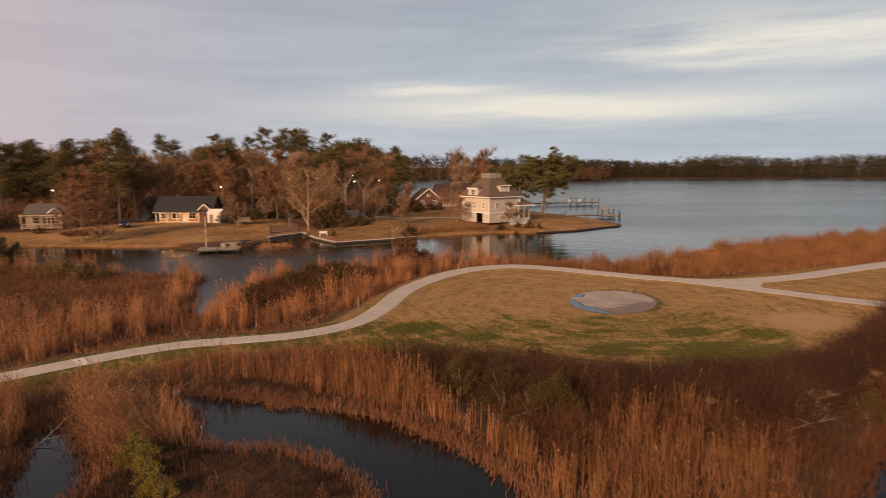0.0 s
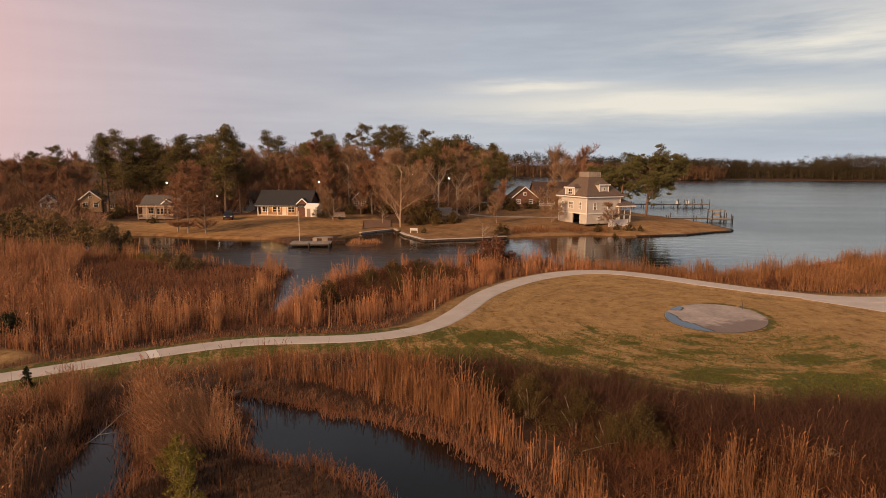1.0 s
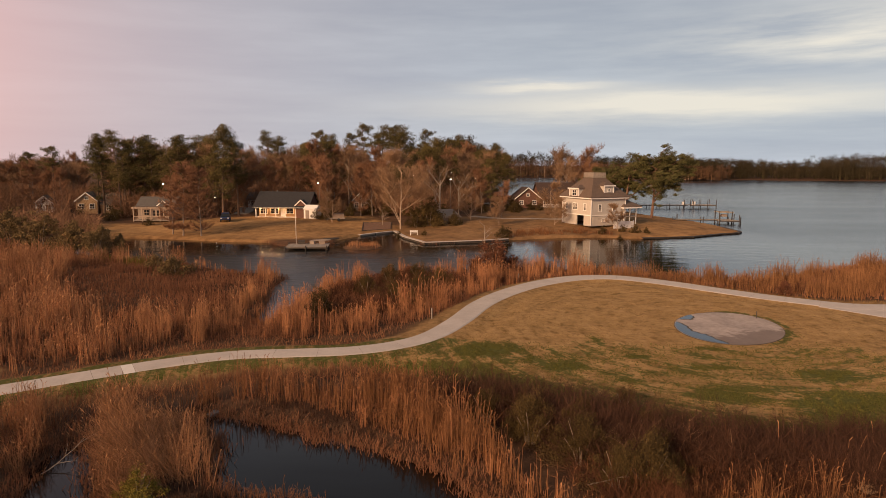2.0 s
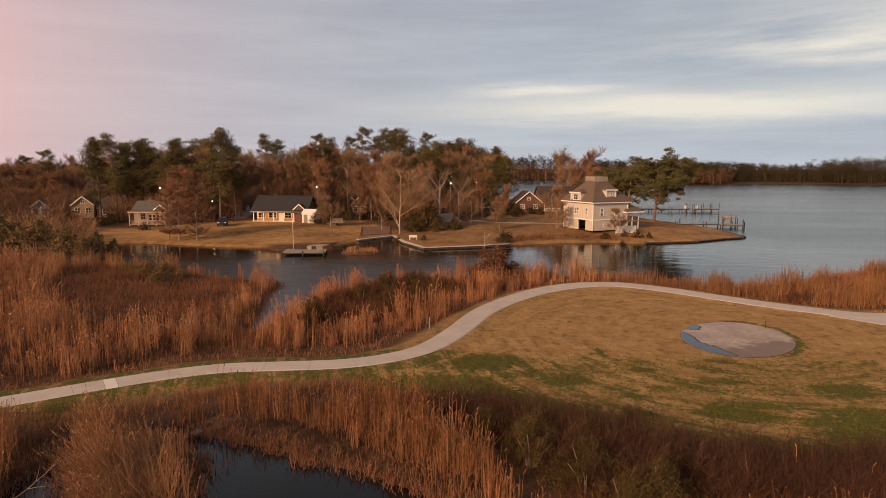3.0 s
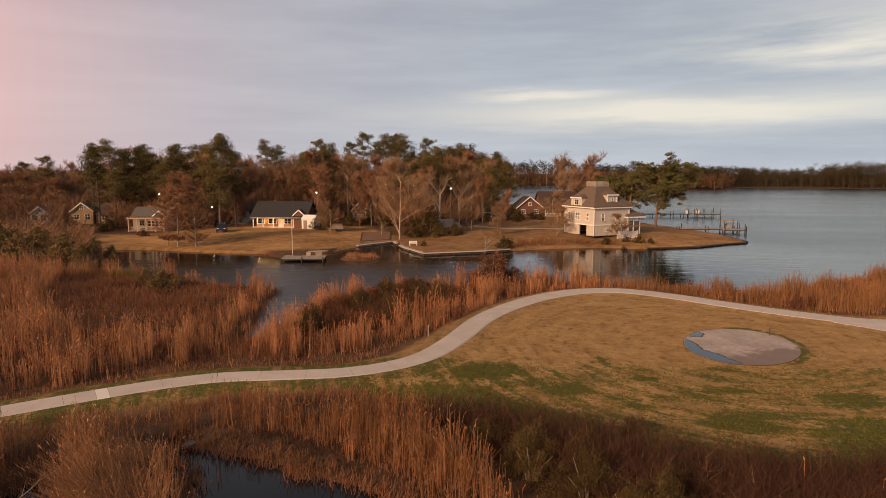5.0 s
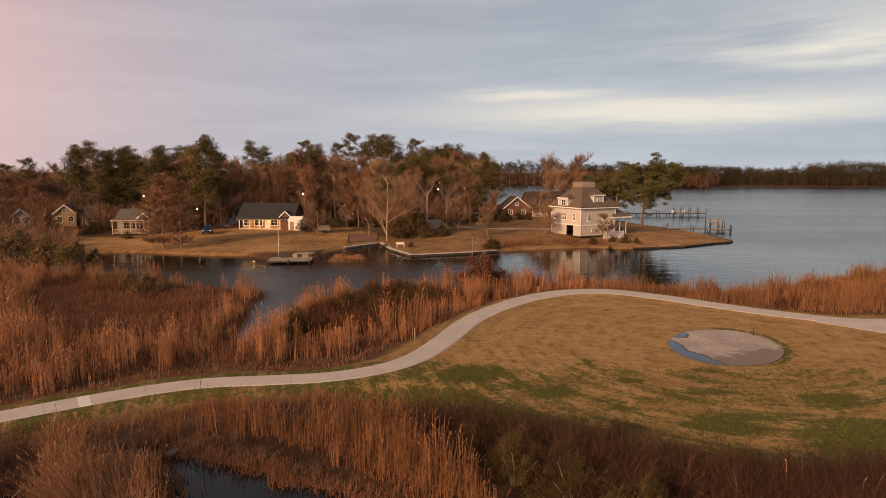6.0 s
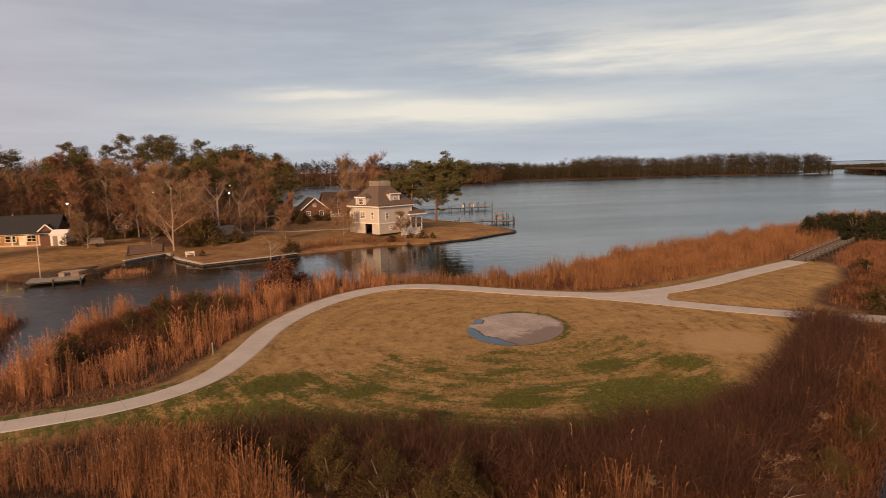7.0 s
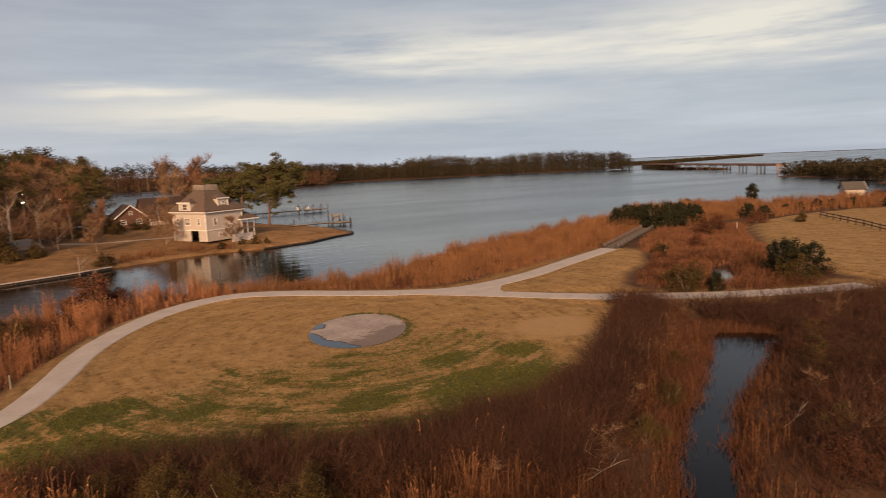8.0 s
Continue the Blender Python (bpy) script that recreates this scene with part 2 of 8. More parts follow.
TIMBER_BROWN = material("brown_boardwalk_timber", (0.15, 0.115, 0.085), 0.9, spread=0.3, scale=3, bump=0.3, bump_scale=18, per_object=0.12)
TIMBER_DARK = material("dark_wet_timber", (0.055, 0.045, 0.038), 0.85, spread=0.3, scale=3)
SIDING = material("cream_siding", (0.50, 0.455, 0.405), 0.75, spread=0.05, scale=1.5)
WHITE = material("white_paint", (0.80, 0.77, 0.73), 0.6, spread=0.04, scale=2)
SHINGLE = material("brown_shingle", (0.125, 0.088, 0.068), 0.95, spread=0.25, scale=2.5, bump=0.3, bump_scale=10)
SHINGLE_DARK = material("charcoal_shingle", (0.030, 0.030, 0.034), 0.95, spread=0.25, scale=2.5, bump=0.3, bump_scale=10)
SHINGLE_GREY = material("grey_shingle", (0.105, 0.095, 0.088), 0.95, spread=0.25, scale=2.5, bump=0.3, bump_scale=10)
BRICK = material("red_brick", (0.135, 0.064, 0.044), 0.9, spread=0.25, scale=6, bump=0.3, bump_scale=20)
TAN_WALL = material("tan_wall", (0.40, 0.265, 0.15), 0.85, spread=0.12, scale=2)
GREY_WALL = material("grey_wall", (0.27, 0.215, 0.175), 0.85, spread=0.12, scale=2)
TRIM_TAN = material("weathered_tan_paint", (0.42, 0.32, 0.24), 0.8, spread=0.1, scale=2)
DARK_GLASS = material("window_glass", (0.02, 0.022, 0.025), 0.08, spread=0.1)
DARK_GAP = material("garage_shade_and_grille", (0.025, 0.02, 0.018), 0.9)
CAR_BLUE = material("blue_car_paint", (0.025, 0.045, 0.12), 0.25, spread=0.05)
RUBBER = material("tyre_rubber", (0.02, 0.02, 0.02), 0.8)
STEEL = material("galvanised_steel", (0.45, 0.45, 0.46), 0.45, 0.8, spread=0.1)
BRIDGE = material("bridge_concrete", (0.27, 0.165, 0.125), 0.9, spread=0.1, scale=0.05)
ROCK = material("grey_rock", (0.20, 0.18, 0.17), 0.95, spread=0.4, scale=2, bump=0.5, bump_scale=8)
GRAVEL = material("pale_gravel", (0.36, 0.29, 0.23), 0.95, spread=0.22, scale=0.8, bump=0.3, bump_scale=18)
MULCH = material("dark_mulch", (0.185, 0.100, 0.062), 0.95, spread=0.4, scale=2.5, bump=0.5, bump_scale=14)
CANVAS = material("tan_tarpaulin", (0.33, 0.25, 0.19), 0.8, spread=0.2, scale=2)


def glow_material(name, colour, power):
    m = bpy.data.materials.new(name)
    m.use_nodes = True
    b = m.node_tree.nodes["Principled BSDF"]
    b.inputs["Emission Color"].default_value, b.inputs["Emission Strength"].default_value = (*colour, 1), power
    return m


LAMP_GLOW = glow_material("lit_bulb", (1.0, 0.86, 0.68), 9.0)
PORCH_GLOW = glow_material("lit_porch_bulb", (1.0, 0.5, 0.18), 260.0)

# ---- mesh helpers ----


class Shape:
    """Vertices and faces of one mesh, gathered piece by piece."""

    def __init__(self):
        self.v, self.f = [], []

    def face(self, pts):
        n = len(self.v)
        self.v.extend(tuple(p) for p in pts)
        self.f.append(tuple(range(n, n + len(pts))))

    def box(self, cx, cy, cz, sx, sy, sz, m=None, taper=1.0):
        n = len(self.v)
        for z in (0, 1):
            k = taper if z else 1.0
            for ax, ay in ((-1, -1), (1, -1), (1, 1), (-1, 1)):
                p = Vector((cx + ax * sx / 2 * k, cy + ay * sy / 2 * k, cz - sz / 2 + z * sz))
                self.v.append(tuple(m @ p) if m else tuple(p))
        self.f += [tuple(n + i for i in q) for q in ((0, 3, 2, 1), (4, 5, 6, 7), (0, 1, 5, 4), (1, 2, 6, 5), (2, 3, 7, 6), (3, 0, 4, 7))]

    def tube(self, pts, radii, sides=5, cap=True):
        n = len(self.v)
        pts = [Vector(p) for p in pts]
        for i, (p, r) in enumerate(zip(pts, radii)):
            d = (pts[min(i + 1, len(pts) - 1)] - pts[max(i - 1, 0)]).normalized()
            a = d.orthogonal().normalized()
            b = d.cross(a)
            for k in range(sides):
                w = 2 * math.pi * k / sides
                self.v.append(tuple(p + float(r) * (math.cos(w) * a + math.sin(w) * b)))
        for i in range(len(pts) - 1):
            for k in range(sides):
                j = (k + 1) % sides
                self.f.append((n + i * sides + k, n + i * sides + j, n + (i + 1) * sides + j, n + (i + 1) * sides + k))
        if cap:
            self.f.append(tuple(n + k for k in reversed(range(sides))))
            self.f.append(tuple(n + (len(pts) - 1) * sides + k for k in range(sides)))

    def mesh(self, name):
        me = bpy.data.meshes.new(name)
        me.from_pydata(self.v, [], self.f)
        me.update()
        return me


def part(name, shape, mat, parent=None, label="", smooth=False):
    """Links a Shape (or mesh) as one object under a thing or a part."""
    me = shape.mesh(name) if isinstance(shape, Shape) else shape
    if not me.materials:
        me.materials.append(mat)
    if smooth:
        me.shade_smooth()
    ob = new(name, me)
    if parent:
        ob.parent = parent
    if label:
        ob["label"] = label
    return ob


def fast_mesh(name, verts, faces, mat):
    """A mesh from arrays of vertices (n, 3) and triangles (m, 3)."""
    me = bpy.data.meshes.new(name)
    me.vertices.add(len(verts))
    me.vertices.foreach_set("co", np.ascontiguousarray(verts, dtype=np.float32).ravel())
    me.loops.add(faces.size)
    me.loops.foreach_set("vertex_index", np.ascontiguousarray(faces, dtype=np.int32).ravel())
    me.polygons.add(len(faces))
    me.polygons.foreach_set("loop_start", np.arange(0, faces.size, 3, dtype=np.int32))
    me.update(calc_edges=True)
    me.validate()
    me.materials.append(mat)
    return me


def empty(name, m, label, category, group="", kind=""):
    ob = new(name)
    ob.matrix_world = m
    return tagged(ob, label, category, group, kind)


# ---- plan ----
PLAN = 1.3  # metres in a unit of the plan


def plan(*pts):
    return np.array(pts, dtype=float) * PLAN


def smooth_line(pts, per=8, closed=False):
    """A curve through the points of a line or ring (Catmull-Rom)."""
    p = np.asarray(pts, dtype=float)
    n = len(p)
    out = []
    for i in range(n if closed else n - 1):
        if closed:
            a, b, c, d = p[(i - 1) % n], p[i], p[(i + 1) % n], p[(i + 2) % n]
        else:
            a, b, c, d = p[max(i - 1, 0)], p[i], p[i + 1], p[min(i + 2, n - 1)]
        for k in range(per):
            u = k / per
            out.append(0.5 * (2 * b + (c - a) * u + (2 * a - 5 * b + 4 * c - d) * u * u + (3 * b - a - 3 * c + d) * u ** 3))
    if not closed:
        out.append(p[-1])
    return np.array(out)


def inside(ring, x, y):
    res = np.zeros(x.shape, bool)
    px, py = ring[:, 0], ring[:, 1]
    qx, qy = np.roll(px, -1), np.roll(py, -1)
    for a, b, c, d in zip(px, py, qx, qy):
        if b == d:
            continue
        cross = ((b > y) != (d > y)) & (x < (c - a) * (y - b) / (d - b) + a)
        res ^= cross
    return res


def away(line, x, y, closed=False):
    """Distance of points from a line or ring."""
    best = np.full(x.shape, 1e9)
    n = len(line)
    for i in range(n if closed else n - 1):
        a, b = line[i], line[(i + 1) % n]
        d = b - a
        u = np.clip(((x - a[0]) * d[0] + (y - a[1]) * d[1]) / max(d @ d, 1e-9), 0, 1)
        best = np.minimum(best, (x - a[0] - u * d[0]) ** 2 + (y - a[1] - u * d[1]) ** 2)
    return np.sqrt(best)


def depth_in(ring, x, y):
    """Signed distance: positive inside the ring."""
    return np.where(inside(ring, x, y), 1, -1) * away(ring, x, y, True)


# the lake with the lagoon and the creek: round from the creek's head, along the marsh, the far shore, the open lake and back along the reeds
LAKE = np.concatenate([
    smooth_line(plan((-12.7, 39.0), (-13.5, 45.1), (-14.7, 51.1), (-14.9, 56.3), (-18, 57.8), (-22, 59), (-27, 62.5), (-33, 65), (-40, 66), (-50, 69), (-60, 73), (-64, 78), (-58, 83),
                     (-48, 84.6), (-43.2, 86.4), (-36, 84.8), (-29, 82.7), (-23.7, 82), (-20.3, 78.4), (-15.2, 79), (-14.2, 85.8), (-11.3, 91.2), (-7.6, 95.2)), 5),
    plan((-7.2, 95.6), (-5.2, 87.3), (-2.1, 80.9), (5.8, 83.7), (9.4, 85.6)),
    smooth_line(plan((14, 87.6), (22.6, 89.6), (29.4, 88.4), (37.5, 90.3), (44, 94.4)), 4),
    plan((46.9, 95.6), (48.0, 97.0), (48.3, 104), (47.6, 114), (45, 123), (43, 131), (41, 150), (42, 172), (32, 190), (20, 215), (14, 240), (18, 300), (38, 470), (100, 470), (150, 430), (180, 408), (190, 420), (186, 445), (225, 455), (285, 430), (350, 430), (400, 405), (432, 372),
         (428, 332), (470, 400), (560, 520), (800, 1200), (2900, 2600), (2900, 500), (430, 200), (287, 146), (266, 119), (241, 95), (223, 81), (200, 69)),
    smooth_line(plan((170, 60), (140, 68), (125, 80), (107, 85), (86, 75), (73, 71), (52, 65.5), (40, 61.5), (33.5, 56.5), (28, 55.5), (22, 57), (16, 59.3), (8, 59.5), (2, 57.5), (-4, 56), (-8.6, 54.6), (-9.8, 50), (-10.7, 45), (-12.0, 40)), 4),
])
POND = smooth_line(plan((-10.6, 23.1), (-9.6, 23.5), (-7.0, 22.7), (-5.6, 22.0), (-5.0, 21.2), (-4.2, 21.3), (-2.1, 20.1), (-0.1, 18.7), (0.9, 17.3), (2.0, 15.8), (3.1, 13.6), (3.9, 11.0), (2.5, 7), (-2, 9), (-1.5, 12.2), (-2.7, 14.7), (-4.2, 16.4), (-6.2, 17.0), (-7.6, 17.4), (-8.3, 19.3), (-9.1, 21.2)), 5, True)
POOL = smooth_line(plan((-14.9, 20.3), (-13.5, 20.3), (-12.0, 17.8), (-11.0, 15.6), (-11.4, 13.4), (-13.0, 13.4), (-14.0, 16.6)), 5, True)
CHANNEL = smooth_line(plan((38.2, 18.8), (35.2, 17.5), (30.4, 16.0), (27.0, 14.9), (23.2, 13.1), (21.2, 11.9), (19.6, 10.8), (17.4, 9.2), (13, 6), (11.5, 8), (15, 10.8), (17.4, 12.2), (18.9, 13.3), (20.6, 14.2), (23.1, 15.5), (25.5, 16.8), (29.1, 18.7), (32.6, 20.7), (35.4, 22.2)), 4, True)
CREEKLET = smooth_line(plan((49.8, 30.8), (51.4, 29.9), (55, 32.2), (57.4, 34.0), (56.2, 34.8), (53, 33.0)), 4, True)
ISLET = smooth_line(plan((-12.6, 78.6), (-10.6, 80.2), (-8.2, 79.4), (-7.6, 77.0), (-9.8, 75.4), (-12.2, 76.4)), 4, True)


def ragged(ring, size, seed):
    """Roughens a shore: small bays and tussocks."""
    rng = np.random.default_rng(seed)
    n = len(ring)
    s = np.cumsum(np.hypot(*(np.roll(ring, -1, 0) - ring).T))
    k = np.zeros((n, 2))
    for w in (2.6, 1.3, 0.7):
        k += rng.normal(0, size * w / 2.6, (n, 2))
    return ring + k


POND, POOL, CHANNEL = ragged(POND, 0.16, 1), ragged(POOL, 0.12, 2), ragged(CHANNEL, 0.18, 3)
WATERS = [LAKE, POND, POOL, CHANNEL, CREEKLET]
PATH = smooth_line(plan((-30, 17.5), (-26, 20.6), (-22.5, 23.4), (-19.2, 25.7), (-16, 27.9), (-13.5, 29.4), (-11, 30.4), (-8, 30.75), (-5, 31.2), (-2.5, 32.4), (-0.6, 34.4), (1.1, 38), (2.9, 42.8), (5.3, 47), (8.5, 50.8), (12.2, 53.3), (15.8, 53.6), (19.4, 51.2), (22.6, 47.9), (26.5, 44.4), (31, 42.0), (38.5, 42.6), (47, 45.3), (57, 48.4)), 8)
BRANCH = smooth_line(plan((27.6, 43.4), (29.8, 40.8), (32.0, 37.9), (34.5, 34.5), (37.4, 31.2), (43.1, 26.3), (47.6, 23.4), (50.8, 21.8), (54, 20.6)), 8)
LAWN = smooth_line(plan((-4, 30.0), (-2.0, 29.2), (0.6, 28.0), (3.5, 25.4), (6.6, 22.9), (10.1, 21.0), (14.4, 19.8), (18.6, 19.5), (23.2, 21.1), (28.2, 24.2), (33.0, 27.2), (35.6, 29.6), (33.4, 35.6), (30, 41), (26.5, 43.8), (22.6, 47), (19.4, 50.3), (15.8, 52.9), (12.4, 52.7), (8.8, 50.2), (5.9, 46.5), (3.6, 42.4), (1.7, 37.6), (-0.2, 33.6), (-2, 31.8)), 4, True)
LAWN_2 = smooth_line(plan((31.5, 41.2), (34, 37), (38.6, 33.2), (41.8, 31.8), (42.6, 34.6), (46.6, 37.6), (52, 39.8), (56, 43), (59, 45.6), (57, 47.6), (47, 44.4), (39, 41.7)), 4, True)
LAWN_W = smooth_line(plan((-33, 22.5), (-26.5, 25.0), (-22.4, 27.4), (-24, 29.4), (-31, 29.5)), 4, True)
FIELD = smooth_line(plan((58.6, 24), (63, 29), (70, 36), (84, 46), (98, 52), (120, 50), (140, 40), (130, 24), (90, 14), (66, 14), (59, 18)), 4, True)
PAD_MID, PAD_R = plan((18.05, 36.3))[0], (3.15 * PLAN, 4.2 * PLAN)
PAD_TURN = math.radians(-33)


def ground_height(x, y):
    """Height of the land over the water, in metres."""
    wet = np.full(x.shape, -1e9)
    for ring in WATERS:
        wet = np.maximum(wet, depth_in(ring, x, y))
    wet = np.minimum(wet, -depth_in(ISLET, x, y))
    dry = -wet
    far_bank = ((y > 81 * PLAN) & (x < 62 * PLAN)) | (y > 110 * PLAN)
    roll = 0.10 * np.sin(x * 0.31 + 1.3) * np.cos(y * 0.27) + 0.06 * np.sin(x * 0.83 + y * 0.7)
    marsh = 0.30 + roll
    lawn = np.clip((depth_in(LAWN, x, y) + 1.5) / 5.0, 0, 1)
    near_path = np.clip(1 - (np.minimum(away(PATH, x, y), away(BRANCH, x, y)) - 1.4) / 2.5, 0, 1)
    other = np.clip((np.maximum(np.maximum(depth_in(LAWN_2, x, y), depth_in(LAWN_W, x, y)), depth_in(FIELD, x, y)) + 1.5) / 4.0, 0, 1)
    top = np.maximum(np.maximum(lawn, near_path), other)
    top = top * top * (3 - 2 * top)
    high = marsh + (0.78 - marsh) * top
    rise = np.clip(dry / 22.0, 0, 1)
    bank = 0.45 + 1.15 * rise * rise * (3 - 2 * rise)
    high = np.where(far_bank, bank + 0.4 * roll, high)
    edge = np.where(far_bank, 0.5, 0.9)
    k = np.clip(dry / edge, 0, 1)
    h = np.where(dry > 0, high * k, np.maximum(-0.7, -0.35 * wet))
    return h


def height_at(x, y):
    return float(ground_height(np.array([float(x)]), np.array([float(y)]))[0])

# ---- ground and water ----


def grid_lines(lo, hi, step, low_end, high_end, grow=1.16):
    mid = list(np.arange(lo, hi, step))
    up, d = [hi], step
    while up[-1] < high_end:
        d *= grow
        up.append(up[-1] + d)
    down, d = [lo], step
    while down[-1] > low_end:
        d *= grow
        down.append(down[-1] - d)
    return np.array(sorted(set(down[1:] + mid + up)))


def ground_material():
    m = bpy.data.materials.new("winter_ground")
    m.use_nodes = True
    t = m.node_tree
    b = t.nodes["Principled BSDF"]
    at = t.nodes.new("ShaderNodeVertexColor")
    at.layer_name = "zone"
    sep = t.nodes.new("ShaderNodeSeparateColor")
    t.links.new(at.outputs[0], sep.inputs[0])
    lawn_w, green_w, gold_w = sep.outputs
    co = t.nodes.new("ShaderNodeTexCoord").outputs["Object"]
    sep_xy = t.nodes.new("ShaderNodeSeparateXYZ")
    t.links.new(co, sep_xy.inputs[0])
    big, mid, fine = noise_node(t, co, 0.12, 4), noise_node(t, co, 0.7, 5, 0.65), noise_node(t, co, 6.0, 4, 0.7)
    mud = ramp_node(t, mid, [(0.3, (0.066, 0.038, 0.025)), (0.7, (0.150, 0.084, 0.049))])
    tan = ramp_node(t, math_node(t, "ADD", math_node(t, "MULTIPLY", mid, 0.55), math_node(t, "MULTIPLY", fine, 0.45)),
                    [(0.33, (0.215, 0.132, 0.054)), (0.5, (0.365, 0.228, 0.098)), (0.66, (0.50, 0.322, 0.150))])
    green = ramp_node(t, fine, [(0.3, (0.044, 0.054, 0.012)), (0.7, (0.140, 0.142, 0.036))])
    gold = ramp_node(t, math_node(t, "ADD", math_node(t, "MULTIPLY", big, 0.5), math_node(t, "MULTIPLY", mid, 0.5)),
                     [(0.35, (0.17, 0.094, 0.042)), (0.5, (0.33, 0.188, 0.082)), (0.66, (0.48, 0.282, 0.126))])
    mp = t.nodes.new("ShaderNodeMapping")
    mp.inputs["Rotation"].default_value, mp.inputs["Scale"].default_value = (0, 0, 0.35), (0.55, 1.5, 1)
    t.links.new(co, mp.inputs[0])
    # mowing arcs sweep round the pad
    off = t.nodes.new("ShaderNodeVectorMath")
    off.operation = "SUBTRACT"
    off.inputs[1].default_value = (PAD_MID[0], PAD_MID[1], 0)
    t.links.new(co, off.inputs[0])
    so = t.nodes.new("ShaderNodeSeparateXYZ")
    t.links.new(off.outputs[0], so.inputs[0])
    arc = t.nodes.new("ShaderNodeCombineXYZ")
    t.links.new(math_node(t, "MULTIPLY", math_node(t, "ARCTAN2", so.outputs[1], so.outputs[0]), 2.2), arc.inputs[0])
    t.links.new(math_node(t, "SQRT", math_node(t, "ADD", math_node(t, "MULTIPLY", so.outputs[0], so.outputs[0]), math_node(t, "MULTIPLY", so.outputs[1], so.outputs[1]))), arc.inputs[1])
    arcs = noise_node(t, arc.outputs[0], 0.9, 5, 0.7)
    clump = math_node(t, "ADD", math_node(t, "MULTIPLY", arcs, 0.5), math_node(t, "MULTIPLY", noise_node(t, co, 2.3, 6, 0.8), 0.5))
    gmask = ramp_node(t, math_node(t, "ADD", clump, math_node(t, "MULTIPLY", math_node(t, "SUBTRACT", green_w, 0.5), 0.42)), [(0.47, (0, 0, 0)), (0.545, (0.95, 0.95, 0.95))])
    gmask = math_node(t, "MULTIPLY", gmask, math_node(t, "MULTIPLY", green_w, 3.0, clamp=True))
    # darker worn tufts in the dry grass
    worn = ramp_node(t, math_node(t, "ADD", math_node(t, "MULTIPLY", noise_node(t, arc.outputs[0], 1.3, 4, 0.6), 0.42), math_node(t, "MULTIPLY", noise_node(t, co, 1.5, 5, 0.7), 0.58)), [(0.40, (1.10, 1.09, 1.06)), (0.53, (0.98, 0.97, 0.95)), (0.62, (0.55, 0.52, 0.44))])
    tan = mix_node(t, 1.0, tan, worn, "MULTIPLY")
    # a bare sandy patch worn into the lawn
    sx = math_node(t, "DIVIDE", math_node(t, "SUBTRACT", sep_xy.outputs[0], 28.1 * PLAN), 5.5)
    sy = math_node(t, "DIVIDE", math_node(t, "SUBTRACT", sep_xy.outputs[1], 28.3 * PLAN), 4.6)
    worn_r = math_node(t, "ADD", math_node(t, "ADD", math_node(t, "MULTIPLY", sx, sx), math_node(t, "MULTIPLY", sy, sy)), math_node(t, "MULTIPLY", mid, 0.9))
    tan = mix_node(t, ramp_node(t, worn_r, [(0.75, (0.85, 0.85, 0.85)), (1.0, (0, 0, 0))]), tan, (0.47, 0.30, 0.150))
    c = mix_node(t, lawn_w, mud, tan)
    c = mix_node(t, gmask, c, green)
    c = mix_node(t, gold_w, c, gold)
    t.links.new(c, b.inputs["Base Color"])
    b.inputs["Roughness"].default_value = 0.95
    b.inputs["Specular IOR Level"].default_value = 0.1
    bn = t.nodes.new("ShaderNodeBump")
    bn.inputs["Strength"].default_value, bn.inputs["Distance"].default_value = 0.7, 0.12
    t.links.new(math_node(t, "ADD", mid, fine), bn.inputs["Height"])
    t.links.new(bn.outputs[0], b.inputs["Normal"])
    return m


def green_share(x, y, d):
    """How green the lawn is at a place."""
    # green tufts lie in loose arcs between the pad and the thicket, thickest in the damp corner by the thicket
    green = 0.46 * (d > 0) * np.clip((25.5 * PLAN - x) / 3, 0, 1) * np.clip((36 * PLAN - y) / 6, 0, 1)
    green = np.maximum(green, 0.82 * np.clip(1.6 - d / 2.6, 0, 1) * (d > -1.0) * np.clip((25.0 * PLAN - x) / 4, 0, 1) * np.clip((32 * PLAN - y) / 4, 0, 1))
    for gx_, gy_, rx_, ry_, k in ((2.4, 31.4, 3.2, 2.2, 0.85), (6.0, 28.6, 2.2, 1.4, 0.80), (8.9, 33.2, 0.7, 1.8, 0.66), (10.4, 30.3, 1.6, 0.7, 0.78), (13.4, 28.5, 3.2, 0.9, 0.76), (15.0, 31.8, 2.4, 0.6, 0.66), (18.8, 27.4, 3.0, 1.4, 0.80), (18.6, 22.8, 5.6, 3.0, 1.0), (12.6, 24.6, 3.0, 2.0, 0.80), (22.8, 26.0, 2.4, 2.0, 0.82), (10.0, 27.6, 5.0, 1.2, 0.62), (4.0, 29.6, 3.6, 1.6, 0.66), (21.2, 34.8, 0.7, 1.2, 0.6), (8.5, 26.5, 2.0, 1.2, 0.62)):
        green = np.maximum(green, (d > -2.5) * k * np.exp(-((x / PLAN - gx_) / rx_) ** 2 - ((y / PLAN - gy_) / ry_) ** 2))
    return green


